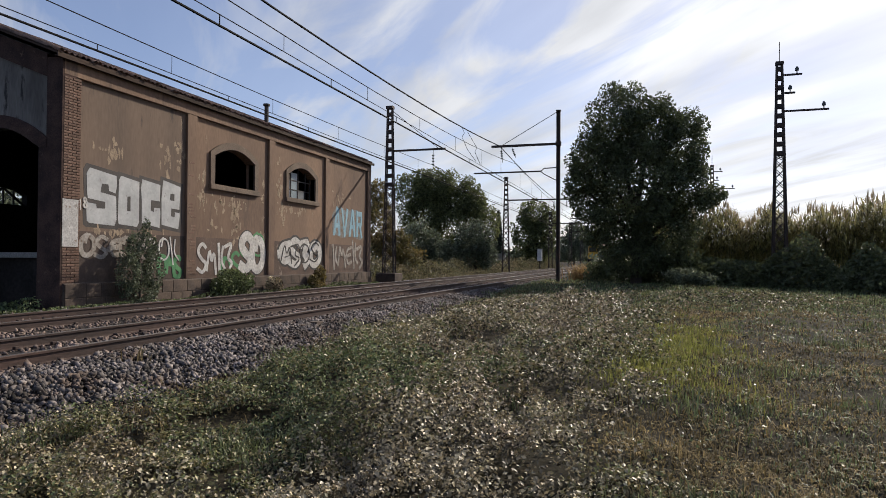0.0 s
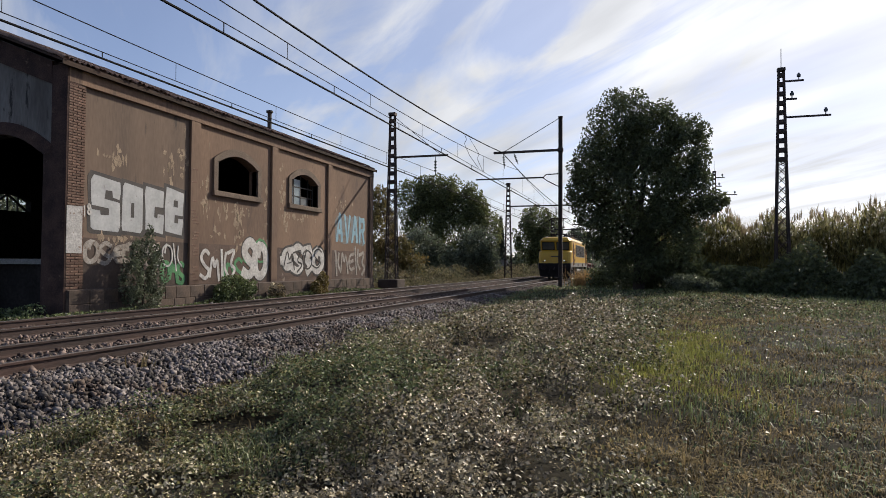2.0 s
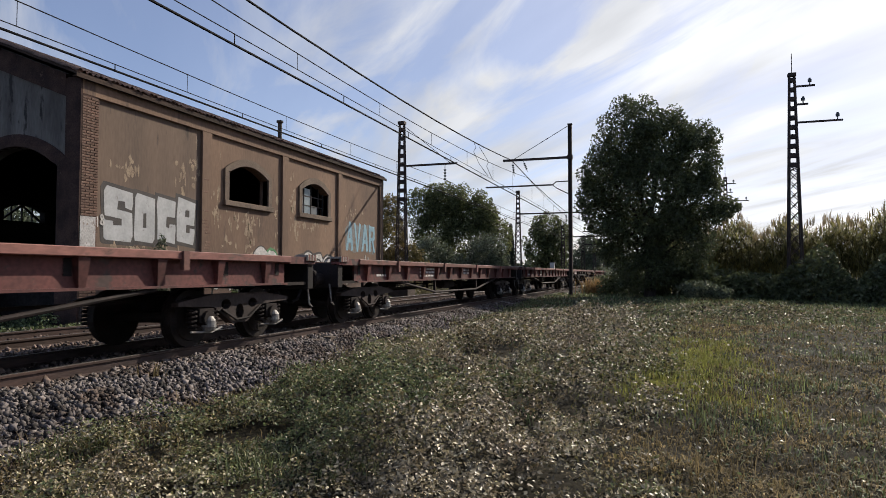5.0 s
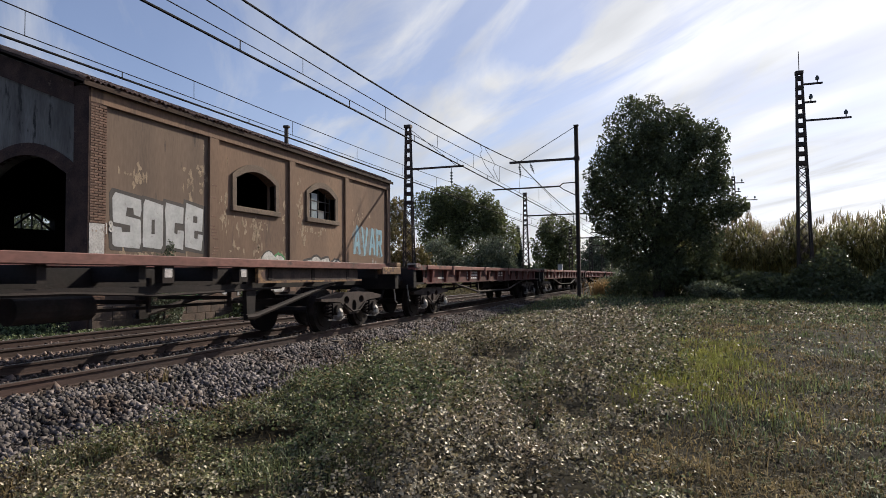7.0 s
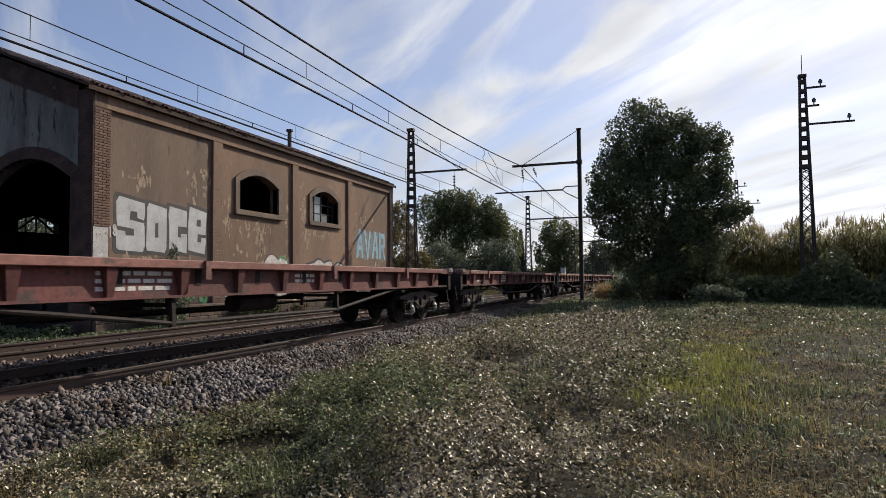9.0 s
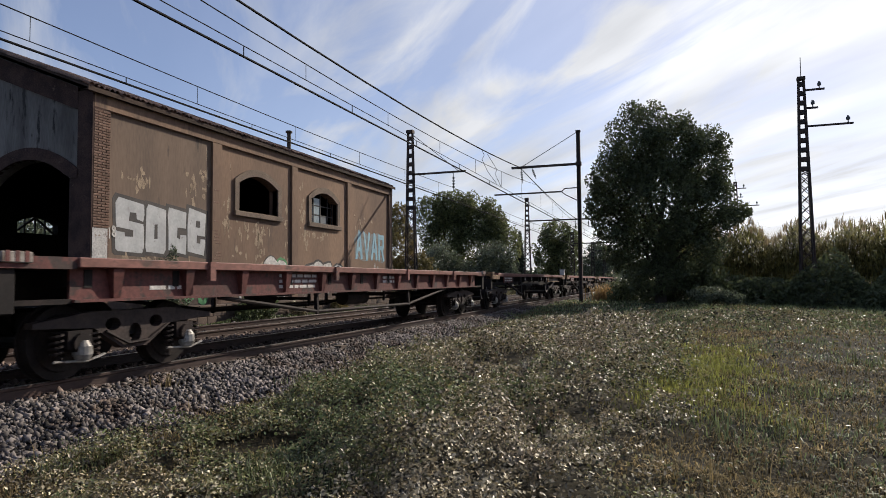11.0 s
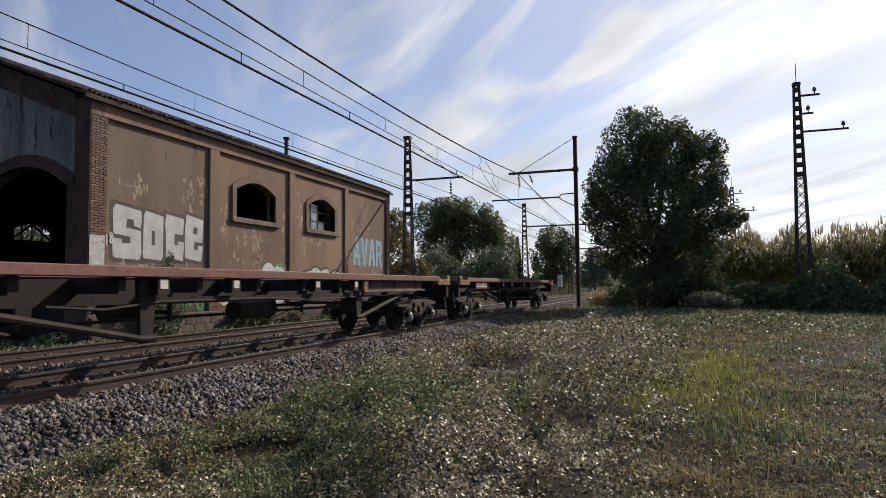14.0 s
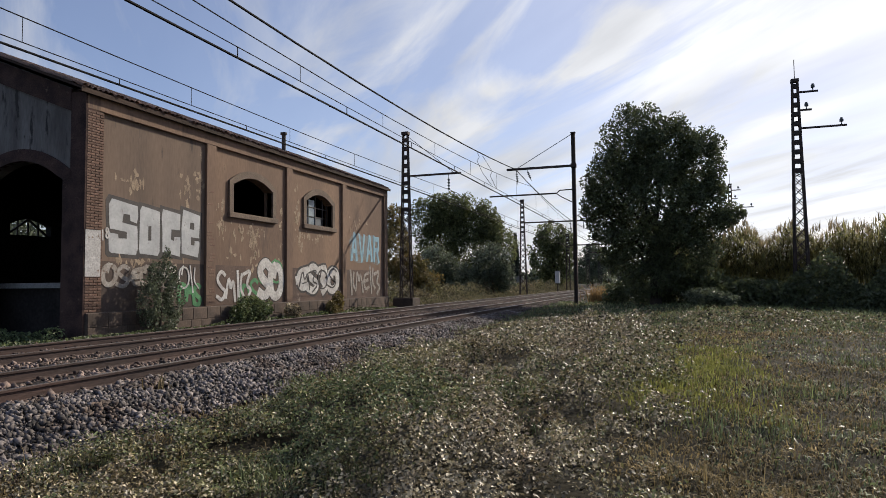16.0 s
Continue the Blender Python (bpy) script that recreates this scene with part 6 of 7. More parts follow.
        for i in range(4):
            box_part("data_bar", (1.476, 1.4785, 2.36, 2.52, 1.22 + i * 0.06, 1.25 + i * 0.06), M_WHITEMARK, loco)
for e in (0, 1):
    sg = -1 if e else 1

    def yy(v):
        return LOCO_LEN - v if e else v
    # windscreens stand in the inclined band under the roof edge
    for s in (-1, 1):
        bm = bmesh.new()
        fr = bmesh.new()
        xa, xb = (0.13, 1.18) if s > 0 else (-1.18, -0.13)

        def band(z, off):
            t = (z - 2.56) / (3.40 - 2.56)
            return yy(0.90 + (0.52 - 0.90) * t - off)
        for target, g, off in ((fr, 0.05, 0.012), (bm, 0.0, 0.022)):
            z0, z1 = 2.68 - g, 3.30 + g
            a, b = xa - g, xb + g
            q = [(a, band(z0, off), z0), (b, band(z0, off), z0), (b, band(z0, -0.05), z0), (a, band(z0, -0.05), z0)]
            w = [(a, band(z1, off), z1), (b, band(z1, off), z1), (b, band(z1, -0.05), z1), (a, band(z1, -0.05), z1)]
            bm_hexa(target, q, w)
        ws = part("windscreen_frame", fr, M_BLACK, loco, "black windscreen rubber")
        part("windscreen", bm, M_GLASS, ws, "dark reflecting windscreen")
        bm = bmesh.new()
        bm_tube(bm, (s * 0.86, yy(0.02), 1.66), (s * 0.86, yy(-0.02), 1.66), 0.085, n=16)
        lamp = part("headlight", bm, M_TRIM, loco, "round headlight")
        bm = bmesh.new()
        bm_tube(bm, (s * 0.86, yy(-0.02), 1.66), (s * 0.86, yy(-0.035), 1.66), 0.055, n=16)
        part("lens", bm, M_LAMP if not e else M_GLASS, lamp, "lit headlight lens" if not e else "")
        bm = bmesh.new()
        bm_box(bm, s * 1.02 - 0.05, s * 1.02 + 0.05, min(yy(0.0), yy(0.06)), max(yy(0.0), yy(0.06)), 1.5, 1.6)
        part("marker_lamp", bm, M_BLACK, loco)
    a, b = sorted((yy(-0.04), yy(0.8)))
    bm = bmesh.new()
    bm_box(bm, -1.40, 1.40, a, b, 0.72, 1.42)
    part("buffer_beam", bm, M_BLACK, loco, "black buffer beam", bevel=0.03)
    bm = bmesh.new()
    bm_prism(bm, [(-1.3, 0.2), (1.3, 0.2), (1.38, 0.75), (-1.38, 0.75)], *sorted((yy(0.05), yy(0.15))), axis="y")
    part("snow_plough", bm, M_BLACK, loco, "black deflector plate under the beam")
    buffers(loco, yy(-0.02), -sg)
    box_part("front_bar", (-0.34, 0.34, min(yy(0.08), yy(0.055)), max(yy(0.08), yy(0.055)), 1.98, 2.08), M_GREYMARK, loco, "dull number panel on the nose")
# bogies
for cy in (3.27, 12.97):
    bog = new("bogie")
    bog.parent = loco
    tagged(bog, "black two-axle bogie with pale spring brackets")
    for dy in (-1.4, 1.4):
        wheelset(bog, cy + dy, 0.62, n=24)
    for s in (-1, 1):
        bm = bmesh.new()
        xa, xb = sorted((s * 0.98, s * 1.16))
        bm_prism(bm, [(cy - 2.1, 0.55), (cy - 1.1, 0.5), (cy - 0.6, 0.36), (cy + 0.6, 0.36), (cy + 1.1, 0.5), (cy + 2.1, 0.55), (cy + 2.1, 0.85), (cy + 0.7, 0.8), (cy - 0.7, 0.8), (cy - 2.1, 0.85)], xa, xb)
        part("side_frame", bm, M_BLACK, bog)
        for dy in (-0.72, 0.72):
            bm = bmesh.new()
            x0, x1 = sorted((s * 1.1, s * 1.32))
            bm_prism(bm, [(cy + dy - 0.13, 0.70), (cy + dy + 0.13, 0.70), (cy + dy + 0.22, 1.04), (cy + dy - 0.22, 1.04)], x0, x1)
            part("spring_bracket", bm, M_PALESTEEL, bog, "pale grey trapezoid bracket")
            bm = bmesh.new()
            bm_box(bm, x0, x1, cy + dy - 0.2, cy + dy + 0.2, 0.52, 0.56)
            bm_box(bm, x0, x1, cy + dy - 0.17, cy + dy + 0.17, 0.38, 0.5)
            part("spring_seat", bm, M_UNDER, bog)
        bm = bmesh.new()
        x0, x1 = sorted((s * 1.15, s * 1.26))
        bm_box(bm, x0, x1, cy - 0.42, cy + 0.42, 0.3, 0.56)
        part("link_plate", bm, M_UNDER, bog)
        for dy in (-1.4, 1.4):
            bm = bmesh.new()
            bm_tube(bm, (s * 1.0, cy + dy, 0.62), (s * 1.24, cy + dy, 0.62), 0.17, n=14)
            bm_box(bm, *sorted((s * 1.0, s * 1.2)), cy + dy - 0.28, cy + dy + 0.28, 0.5, 0.74)
            part("axle_box", bm, M_UNDER, bog)
            bm = bmesh.new()
            bm_path(bm, [(s * 1.22, cy + dy - 0.2, 0.72), (s * 1.28, cy + dy, 0.45), (s * 1.26, cy + dy + 0.3, 0.36)], 0.03, 6)
            part("brake_rod", bm, M_PALESTEEL, bog)
box_part("underframe", (-1.2, 1.2, 0.9, LOCO_LEN - 0.9, 0.92, 1.12), M_BLACK, loco)
box_part("equipment_case", (-1.0, 1.0, 5.9, 10.3, 0.35, 0.95), M_BLACK, loco, "black transformer case")
# roof gear
box_part("roof_walk", (-0.9, 0.9, 2.4, LOCO_LEN - 2.4, 3.81, 3.90), M_LGREY, loco)
bm = bmesh.new()
bm_box(bm, -0.96, 0.96, 6.7, 10.6, 3.83, 4.06)
cab = part("roof_cooler", bm, M_YELLOWPALE, loco, "dark ribbed roof cooling housing", bevel=0.04)
for s in (-1, 1):
    for k in range(4):
        box_part("slat", (min(s * 0.96, s * 0.985), max(s * 0.96, s * 0.985), 6.8, 10.5, 3.885 + k * 0.045, 3.907 + k * 0.045), M_UNDER, cab)
for y, x in ((5.1, 0.6), (5.45, 0.75), (5.8, 0.55), (11.2, 0.5), (11.7, 0.6), (13.0, 0.4), (3.2, 0.7), (2.9, -0.7)):
    bm = bmesh.new()
    for k in range(4):
        bm_tube(bm, (x, y, 3.92 + k * 0.07), (x, y, 3.97 + k * 0.07), 0.09, 0.06, n=10)
    bm_tube(bm, (x, y, 3.9), (x, y, 4.24), 0.035, n=8)
    part("roof_insulator", bm, M_BLACK, loco)
bm = bmesh.new()
bm_path(bm, [(0.6, 5.1, 4.24), (0.75, 5.45, 4.26), (0.55, 5.8, 4.24), (0.5, 11.2, 4.26), (0.6, 11.7, 4.24)], 0.025, 6)
part("roof_cable", bm, M_BLACK, loco)
for s in (-0.35, 0.35):
    bm = bmesh.new()
    bm_tube(bm, (s, 0.75, 3.86), (s, 0.55, 3.9), 0.03, 0.075, n=12)
    part("horn", bm, M_BLACK, loco, "black roof horn")
bm = bmesh.new()
for x in (-0.5, -0.2):
    bm_tube(bm, (x, 1.4, 3.85), (x, 1.4, 4.1), 0.07, 0.05, n=8)
bm_bar(bm, (-0.58, 1.4, 4.08), (-0.12, 1.4, 4.08), 0.05)
part("roof_fittings", bm, M_BLACK, loco)


def pantograph(y, raised):
    pg = new("pantograph")
    pg.parent = loco
    tagged(pg, "raised single-arm pantograph" if raised else "folded single-arm pantograph")
    bm = bmesh.new()
    for x in (-0.55, 0.55):
        bm_bar(bm, (x, y - 1.0, 4.2), (x, y + 1.0, 4.2), 0.06)
        for d in (-0.9, 0.9):
            bm_tube(bm, (x, y + d, 3.9), (x, y + d, 4.2), 0.06, n=8)
    for d in (-0.9, 0, 0.9):
        bm_bar(bm, (-0.55, y + d, 4.2), (0.55, y + d, 4.2), 0.05)
    part("base_frame", bm, M_BLACK, pg)
    knee, head = ((y + 0.95, 4.95), (y - 0.75, 5.62)) if raised else ((y + 1.0, 4.36), (y - 0.75, 4.42))
    bm = bmesh.new()
    for x in (-0.12, 0.12):
        bm_tube(bm, (x * 2.5, y - 0.35, 4.25), (x, knee[0], knee[1]), 0.045, 0.035, n=8)
    bm_tube(bm, (0, y + 0.1, 4.2), (0, knee[0] + 0.12, knee[1] - 0.1), 0.025, n=6)
    bm_tube(bm, (-0.3, knee[0], knee[1]), (0.3, knee[0], knee[1]), 0.07, n=10)
    part("lower_arm", bm, M_BLACK, pg)
    bm = bmesh.new()
    for s in (-1, 1):
        bm_tube(bm, (s * 0.2, knee[0], knee[1]), (s * 0.42, head[0], head[1]), 0.026, n=6)
    for t in (0.3, 0.65):
        w = 0.2 + 0.22 * t
        bm_tube(bm, (-w, knee[0] + (head[0] - knee[0]) * t, knee[1] + (head[1] - knee[1]) * t), (w, knee[0] + (head[0] - knee[0]) * t, knee[1] + (head[1] - knee[1]) * t), 0.016, n=6)
    bm_tube(bm, (-0.2, knee[0], knee[1]), (0.42, head[0], head[1]), 0.012, n=5)
    part("upper_arm", bm, M_BLACK, pg)
    for d in (-0.18, 0.18):
        bm = bmesh.new()
        zt = head[1] + 0.08
        bm_path(bm, [(-0.98, head[0] + d, zt - 0.26), (-0.86, head[0] + d, zt - 0.1), (-0.66, head[0] + d, zt), (0.66, head[0] + d, zt), (0.86, head[0] + d, zt - 0.1), (0.98, head[0] + d, zt - 0.26)], 0.028, 6)
        part("collector_strip", bm, M_BLACK, pg)
    bm = bmesh.new()
    for s in (-0.42, 0.42):
        bm_bar(bm, (s, head[0] - 0.2, head[1] + 0.03), (s, head[0] + 0.2, head[1] + 0.03), 0.05)
    bm_tube(bm, (-0.5, head[0], head[1]), (0.5, head[0], head[1]), 0.03, n=8)
    part("head_frame", bm, M_BLACK, pg)


pantograph(4.05, True)
pantograph(13.7, False)
MOVING.append((loco, LOCO_AT))


# ---- flat wagons
def cast_side(bm, cy, xa, xb):
    """A cast frame: a spine over both axles and a belly between them, pierced by three oval openings."""
    holes = ((-0.37, 0.665, 0.125, 0.085), (0.37, 0.665, 0.125, 0.085), (0.0, 0.53, 0.11, 0.13))

    def top(u):
        return 0.84 - 0.10 * max(0.0, abs(u) - 0.7) / 0.75

    def bottom(u):
        u = abs(u)
        return 0.34 if u < 0.2 else 0.34 + 0.28 * (u - 0.2) / 0.45 if u < 0.65 else 0.62 + 0.05 * min(1.0, (u - 0.65) / 0.2)

    def block(u, v, za0, zb0, za1, zb1):
        bm_hexa(bm, [(xa, cy + u, za0), (xb, cy + u, za0), (xb, cy + v, zb0), (xa, cy + v, zb0)],
                [(xa, cy + u, za1), (xb, cy + u, za1), (xb, cy + v, zb1), (xa, cy + v, zb1)])
    marks = sorted({-1.5, -0.7, 0.7, 1.5, -0.65, 0.65, -0.2, 0.2} | {round(c + a * math.cos(math.pi * k / 8), 4) for c, _, a, _ in holes for k in range(9)})
    for u, v in zip(marks, marks[1:]):
        hit = [h for h in holes if abs((u + v) / 2 - h[0]) < h[2]]
        if not hit:
            block(u, v, bottom(u), bottom(v), top(u), top(v))
            continue
        c, zc, a, b = hit[0]
        p, q = (b * math.sqrt(max(0.0, 1 - ((w - c) / a) ** 2)) for w in (u, v))
        block(u, v, bottom(u), bottom(v), max(zc - p, bottom(u) + 0.01), max(zc - q, bottom(v) + 0.01))
        block(u, v, zc + p, zc + q, top(u), top(v))


def bogie_y25(parent, cy):
    bog = new("bogie")
    bog.parent = parent
    tagged(bog, "grimy cast two-axle freight bogie")
    for dy in (-0.9, 0.9):
        wheelset(bog, cy + dy, 0.46)
    for s in (-1, 1):
        xa, xb = sorted((s * 0.96, s * 1.1))
        bm = bmesh.new()
        cast_side(bm, cy, xa, xb)
        part("side_frame", bm, M_BOGIE, bog, "cast side frame with three round openings", weld=True)
        for dy in (-0.9, 0.9):
            bm = bmesh.new()
            bm_tube(bm, (s * 0.98, cy + dy, 0.46), (s * 1.2, cy + dy, 0.46), 0.13, n=12)
            bm_box(bm, *sorted((s * 0.98, s * 1.14)), cy + dy - 0.17, cy + dy + 0.17, 0.4, 0.62)
            part("axle_box", bm, M_UNDER, bog)
            for k in (-0.26, 0.26):
                bm = bmesh.new()
                bm_path(bm, [(s * 1.06 + 0.07 * math.cos(j * 0.785), cy + dy + k + 0.07 * math.sin(j * 0.785), 0.30 + j * 0.0085) for j in range(37)], 0.017, 5)
                part("coil_spring", bm, M_UNDER, bog)
            bm = bmesh.new()
            bm_tube(bm, (s * 1.16, cy + dy + 0.02, 0.26), (s * 1.16, cy + dy + 0.02, 0.33), 0.08, 0.115, n=14)
            bm_tube(bm, (s * 1.16, cy + dy + 0.02, 0.33), (s * 1.16, cy + dy + 0.02, 0.43), 0.115, 0.108, n=14)
            bm_tube(bm, (s * 1.16, cy + dy + 0.02, 0.43), (s * 1.16, cy + dy + 0.02, 0.50), 0.108, 0.06, n=14)
            for k in (-0.085, 0.045):
                bm_box(bm, s * 1.16 - 0.03, s * 1.16 + 0.03, cy + dy + k + 0.02, cy + dy + 0.06 + k, 0.45, 0.56)
            part("damper_cap", bm, M_PALESTEEL, bog, "pale grey spring cap")
            bm = bmesh.new()
            bm_path(bm, [(s * 1.13, cy + dy - 0.35, 0.27), (s * 1.15, cy + dy + 0.1, 0.24), (s * 1.13, cy + dy + 0.38, 0.3)], 0.018, 5)
            part("tie_bar", bm, M_PALESTEEL, bog)
        bm = bmesh.new()
        bm_path(bm, [(s * 1.12, cy - 0.5, 0.58), (s * 1.14, cy - 0.15, 0.4), (s * 1.14, cy + 0.2, 0.42), (s * 1.12, cy + 0.55, 0.6)], 0.022, 6)
        part("brake_hose", bm, M_UNDER, bog)
    bm = bmesh.new()
    bm_box(bm, -1.0, 1.0, cy - 0.2, cy + 0.2, 0.5, 0.78)
    bm_tube(bm, (0, cy, 0.75), (0, cy, 0.95), 0.28, n=14)
    part("bolster", bm, M_BLACK, bog)
    return bog


def truss_rods(parent, x, pts, r=0.035):
    bm = bmesh.new()
    bm_path(bm, [(x, y, z) for y, z in pts], r, 8)
    part("truss_rod", bm, M_UNDER, parent, "thin sloping truss rod")


def text_bars(parent, x, y, z, rows, w, h=0.055, material=None):
    for k in range(rows):
        p = y
        rr = random.Random(int(y * 10) + k)
        while p < y + w:
            l = rr.uniform(0.1, 0.3)
            box_part("stencil_mark", (x, x + 0.004, p, min(p + l, y + w), z - k * 0.1, z - k * 0.1 + h), material or M_WHITEMARK, parent, "unreadable white stencil bar")
            p += l + 0.05


def wagon_common(w):
    bm = bmesh.new()
    bm_box(bm, -0.42, -0.30, 0.3, DECK - 0.3, 0.98, 1.34)
    bm_box(bm, 0.30, 0.42, 0.3, DECK - 0.3, 0.98, 1.34)
    for k in range(12):
        y = 1.2 + k * (DECK - 2.4) / 11
        bm_box(bm, -1.25, 1.25, y - 0.06, y + 0.06, 1.14, 1.36)
    part("underframe", bm, M_BLACK, w, "dark steel centre frame")
    for e in (0, 1):
        y0, y1 = (0.0, 0.22) if not e else (DECK - 0.22, DECK)
        box_part("headstock", (-1.32, 1.32, y0, y1, 0.86, 1.40), M_BLACK, w, "dark end beam", bevel=0.015)
        buffers(w, y0 if not e else y1, -0.85 if not e else 0.85)
        bm = bmesh.new()
        yb = -0.06 if not e else DECK + 0.06
        bm_path(bm, [(1.15, yb, 0.95), (1.2, yb, 0.55), (1.2, yb + 0.1, 0.5)], 0.018, 6)
        bm_path(bm, [(-1.15, yb, 0.95), (-1.2, yb, 0.55)], 0.018, 6)
        part("shunter_step", bm, M_PALESTEEL, w)
    bogie_y25(w, 2.1)
    bogie_y25(w, DECK - 2.1)
    bm = bmesh.new()
    bm_tube(bm, (0.75, 8.6, 0.82), (0.75, 9.7, 0.82), 0.17, n=14)
    part("air_reservoir", bm, M_UNDER, w, "dark cylindrical air reservoir")
    bm = bmesh.new()
    bm_tube(bm, (-0.8, 7.3, 0.86), (-0.8, 8.0, 0.86), 0.2, n=14)
    bm_bar(bm, (0, 3.2, 0.72), (0, DECK - 3.2, 0.72), 0.05)
    for y in (6.9, 10.6, 12.4):
        bm_bar(bm, (-0.6, y, 0.85), (0.9, y, 0.85), 0.06)
        bm_bar(bm, (0.9, y, 0.7), (0.9, y, 1.2), 0.05)
    part("brake_rigging", bm, M_UNDER, w)
    bm = bmesh.new()
    bm_path(bm, [(1.2, 4.6, 1.0), (1.22, 5.4, 0.94), (1.2, 6.4, 1.02), (1.2, 9.0, 1.02), (1.22, 10.5, 0.95), (1.2, 13.5, 1.0)], 0.022, 6)
    part("brake_pipe", bm, M_UNDER, w)


def wagon_deep():
    w = thing("flat_wagon", (0, 0, 0), "empty oxide-red flat wagon with deep side girders and truss rods", "freight wagon", "flat wagons")
    wagon_common(w)
    for s in (-1, 1):
        xa, xb = sorted((s * 1.22, s * 1.40))
        box_part("top_sill", (xa, xb, 0.95, DECK - 0.95, 1.38, 1.50), M_RUSTDECK, w, "lighter red top sill", bevel=0.01)
        xa, xb = sorted((s * 1.2, s * 1.24))
        box_part("side_girder", (xa, xb, 0.95, DECK - 0.95, 1.0, 1.38), M_RUSTRED, w, "rusty red side girder")
        xa, xb = sorted((s * 1.2, s * 1.33))
        box_part("bottom_flange", (xa, xb, 0.95, DECK - 0.95, 0.965, 1.0), M_RUSTRED, w)
        for k in range(13):
            y = 1.6 + k * (DECK - 3.2) / 12
            bm = bmesh.new()
            x0, x1 = sorted((s * 1.24, s * 1.37))
            bm_hexa(bm, [(x0, y - 0.05, 1.0), (s * 1.29 if s > 0 else x0, y - 0.05, 1.0), (s * 1.29 if s > 0 else x0, y + 0.05, 1.0), (x0, y + 0.05, 1.0)] if s > 0 else [(s * 1.29, y - 0.05, 1.0), (x1, y - 0.05, 1.0), (x1, y + 0.05, 1.0), (s * 1.29, y + 0.05, 1.0)],
                    [(x0, y - 0.13, 1.38), (x1, y - 0.13, 1.38), (x1, y + 0.05, 1.38), (x0, y + 0.05, 1.38)])
            part("gusset", bm, M_RUSTRED, w)
            if k % 3 == 1:
                box_part("stake_pocket", (min(s * 1.37, s * 1.44), max(s * 1.37, s * 1.44), y + 0.3, y + 0.42, 1.22, 1.5), M_RUSTDECK, w)
        for e in (0, 1):
            a, b = (0.0, 0.95) if not e else (DECK - 0.95, DECK)
            xa, xb = sorted((s * 1.15, s * 1.36))
            box_part("end_sill", (xa, xb, a, b, 1.36, 1.5), M_RUSTRED, w, "dark red end sill")
            c, d = (0.0, 0.36) if not e else (DECK - 0.36, DECK)
            xa, xb = sorted((s * 1.12, s * 1.4))
            box_part("corner_plate", (xa, xb, c, d, 1.42, 1.54), M_FADEDSPRAY, w, "pale striped corner plate", bevel=0.01)
            for k in range(3):
                p = c + 0.04 + k * 0.11
                box_part("stripe", (min(s * 1.4, s * 1.404), max(s * 1.4, s * 1.404), p, p + 0.05, 1.43, 1.55), M_RUSTRED, w)
            bm = bmesh.new()
            yb = 0.18 if not e else DECK - 0.18
            bm_bar(bm, (s * 1.28, yb, 1.38), (s * 1.22, yb, 0.98), 0.05)
            bm_bar(bm, (s * 1.25, yb, 0.98), (s * 1.25, 0.95 if not e else DECK - 0.95, 0.98), 0.06)
            part("end_bracket", bm, M_UNDER, w)
        truss_rods(w, s * 1.26, [(3.6, 0.96), (6.6, 0.60), (11.4, 0.58), (14.5, 0.95)])
        for y in (6.6, 11.4):
            bm = bmesh.new()
            bm_bar(bm, (s * 1.24, y, 1.0), (s * 1.26, y, 0.55), 0.07)
            part("queen_post", bm, M_UNDER, w)
    bm = bmesh.new()
    bm_box(bm, -1.22, 1.22, 0.05, DECK - 0.05, 1.36, 1.42)
    part("floor", bm, M_FASCIA, w, "weathered timber floor")
    text_bars(w, 1.241, 5.3, 1.28, 3, 1.3)
    text_bars(w, 1.241, 2.2, 1.1, 1, 0.6)
    text_bars(w, 1.241, 9.8, 1.26, 2, 0.7)
    return w


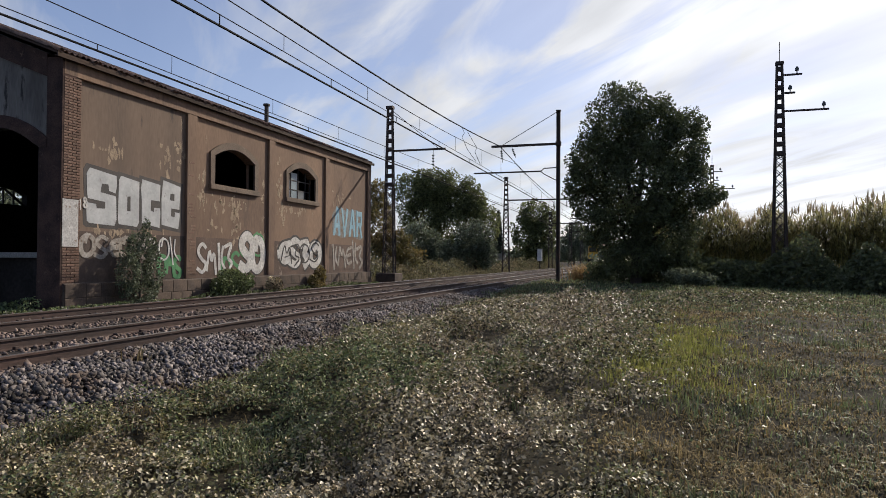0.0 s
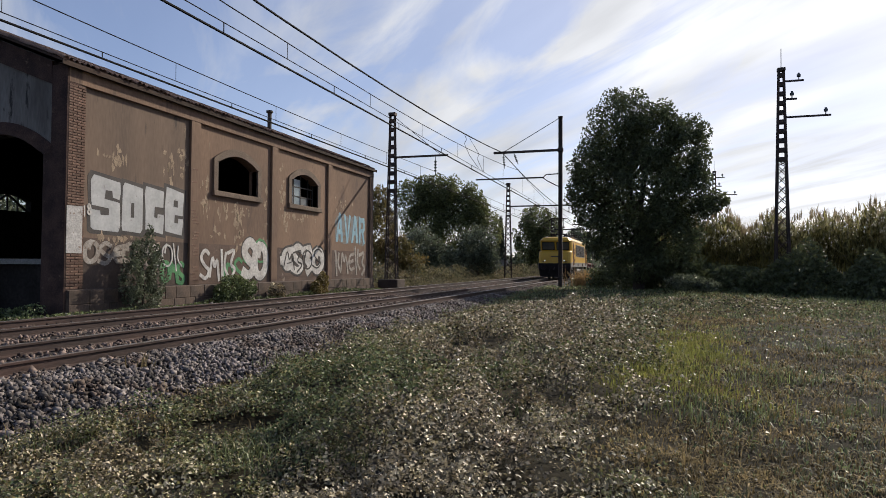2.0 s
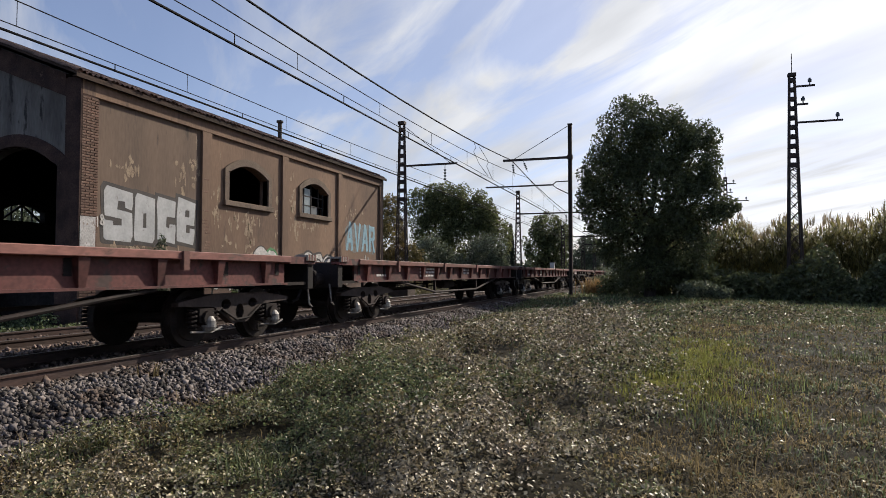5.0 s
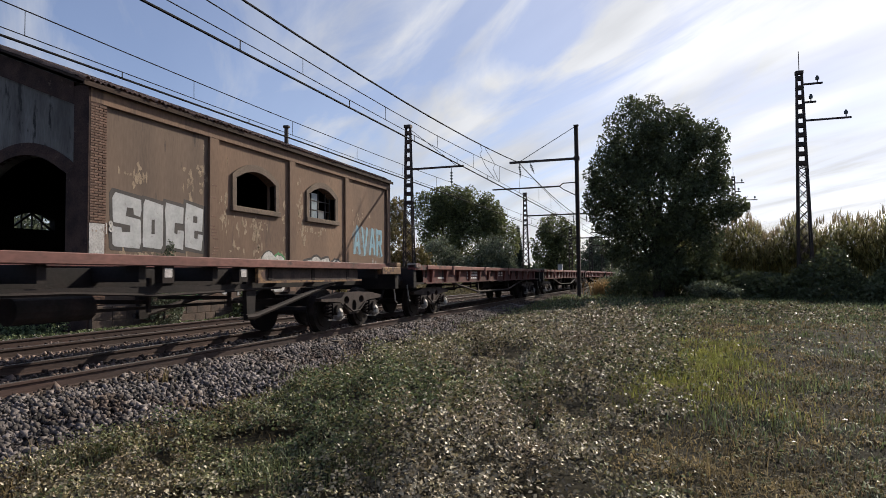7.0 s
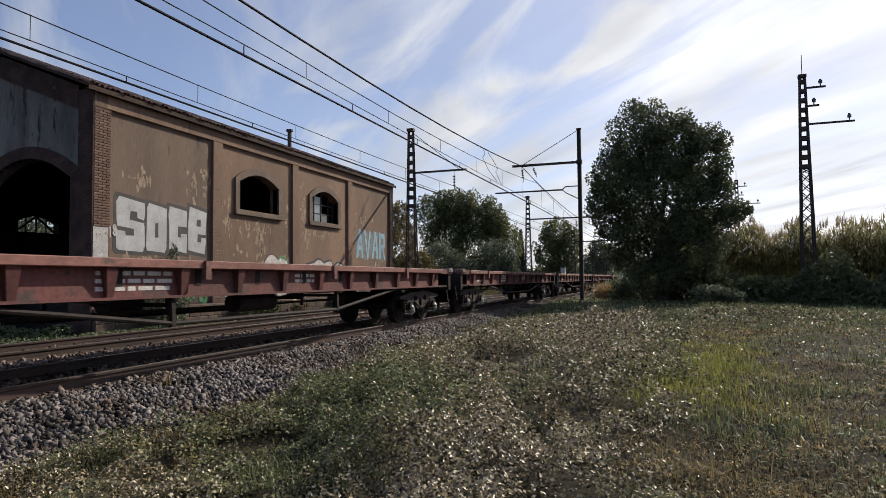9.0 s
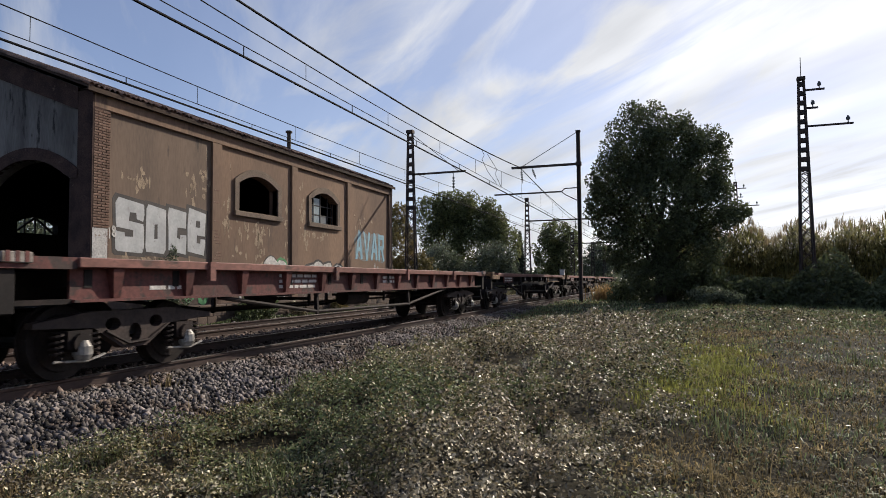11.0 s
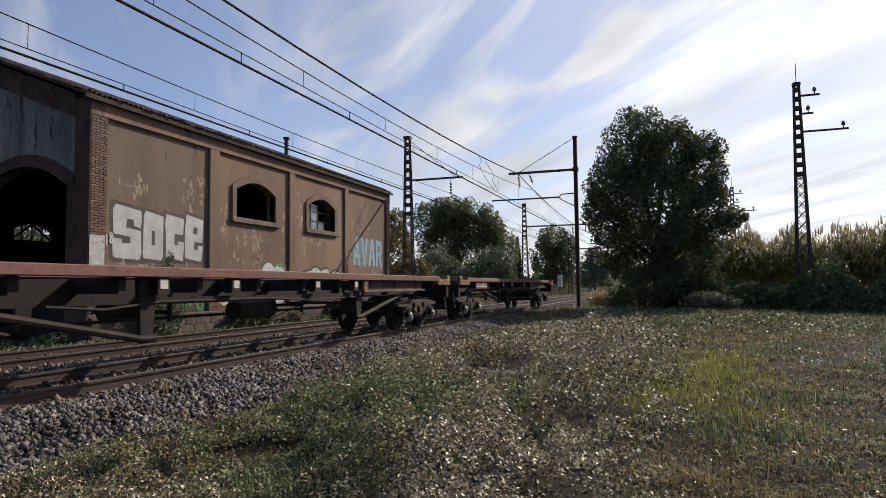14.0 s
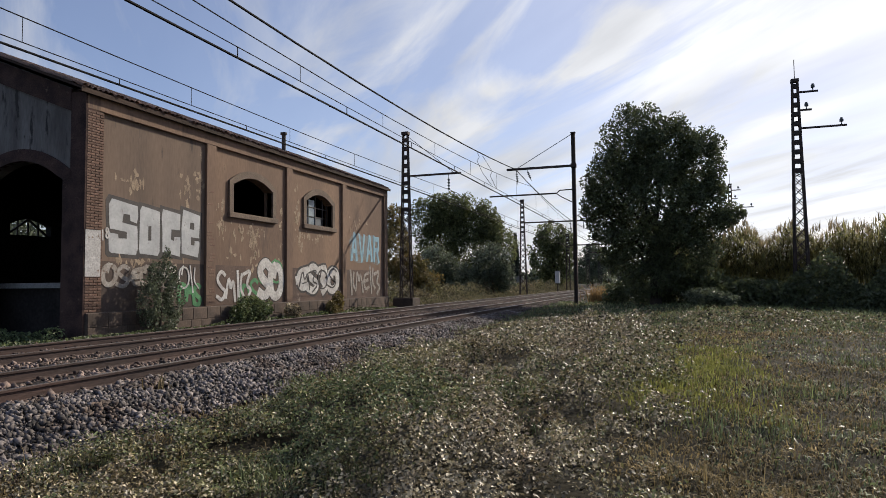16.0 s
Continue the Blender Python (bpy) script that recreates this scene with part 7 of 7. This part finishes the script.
def wagon_slim():
    w = thing("flat_wagon", (0, 0, 0), "empty slim red container flat wagon with yellow corner ends", "freight wagon", "flat wagons")
    wagon_common(w)
    for s in (-1, 1):
        xa, xb = sorted((s * 1.2, s * 1.38))
        box_part("side_sill", (xa, xb, 0.95, DECK - 0.95, 1.36, 1.50), M_RUSTDECK, w, "red side sill", bevel=0.01)
        for e in (0, 1):
            a, b = (0.0, 1.15) if not e else (DECK - 1.15, DECK)
            bm = bmesh.new()
            xa, xb = sorted((s * 1.1, s * 1.39))
            bm_box(bm, xa, xb, a, b, 1.24, 1.42)
            part("end_plate", bm, M_ENDYELLOW, w, "faded yellow rusty end plate", bevel=0.012)
            c, d = (0.0, 0.3) if not e else (DECK - 0.3, DECK)
            box_part("corner_post", (xa, xb, c, d, 1.42, 1.54), M_ENDYELLOW, w, "dented yellow corner casting", bevel=0.02)
        x0, x1 = sorted((s * 1.28, s * 1.345))
        box_part("angle_post", (x0, x1, DECK - 6.15, DECK - 5.95, 1.09, 1.36), M_ENDYELLOW, w, "faded tan upright plate")
        box_part("angle_flange", (x0, x1, DECK - 5.95, DECK - 2.2, 1.09, 1.13), M_ENDYELLOW, w, "faded tan lower flange")
        box_part("angle_web", (min(s * 1.2, s * 1.24), max(s * 1.2, s * 1.24), DECK - 5.95, DECK - 2.2, 1.13, 1.36), M_BOGIE, w)
        a, b = 2.15, 3.75
        x0, x1 = sorted((s * 1.28, s * 1.32))
        box_part("data_panel", (x0, x1, a, b, 1.10, 1.36), M_RUSTRED, w, "red data panel")
        for y in (6.3, 7.9, 10.5, 12.2):
            bm = bmesh.new()
            bm_box(bm, *sorted((s * 1.2, s * 1.34)), y - 0.11, y + 0.11, 1.12, 1.36)
            part("bracket", bm, M_UNDER, w)
            box_part("label_plate", (min(s * 1.34, s * 1.345), max(s * 1.34, s * 1.345), y - 0.07, y + 0.07, 1.2, 1.33), M_WHITEMARK, w)
        truss_rods(w, s * 1.2, [(3.2, 1.08), (6.05, 0.52), (6.3, 0.52)], 0.05)
        truss_rods(w, s * 1.2, [(DECK - 3.2, 1.08), (DECK - 6.05, 0.52), (DECK - 6.3, 0.52)], 0.05)
        for y in (6.15, DECK - 6.15):
            bm = bmesh.new()
            bm_prism(bm, [(y - 0.1, 0.46), (y + 0.1, 0.46), (y + 0.16, 1.36), (y - 0.16, 1.36)], *sorted((s * 1.12, s * 1.2)))
            part("strut_post", bm, M_BLACK, w)
        box_part("lower_chord", (min(s * 1.14, s * 1.2), max(s * 1.14, s * 1.2), 6.1, DECK - 6.1, 0.98, 1.08), M_BLACK, w)
    box_part("container_rail", (-1.2, -0.9, 0.3, DECK - 0.3, 1.40, 1.46), M_RUSTRED, w)
    box_part("container_rail", (0.9, 1.2, 0.3, DECK - 0.3, 1.40, 1.46), M_RUSTRED, w)
    text_bars(w, 1.321, 2.25, 1.26, 2, 1.35)
    return w


deep, slim = wagon_deep(), wagon_slim()
first = {"deep": deep, "slim": slim}
used = set()
for k in range(15):
    kind = "slim" if k in (3, 10, 11, 12, 13, 14) else "deep"
    at = WAGON_AT + k * PITCH_W
    w = first[kind] if kind not in used else copy_thing(first[kind], pose(NEAR, at, 0))
    used.add(kind)
    w.matrix_basis = pose(NEAR, at, 0)
    MOVING.append((w, at))



# ---------------------------------------------------------------- what moves
def motions():
    """The whole train runs past at an even speed, its place given by its start along the track."""
    for ob, start in MOVING:
        walk(ob, [(t, pose(NEAR, start - SPEED * t, 0)) for t in (0.0, 4.0, 8.0, 12.0, 16.0)])


motions()
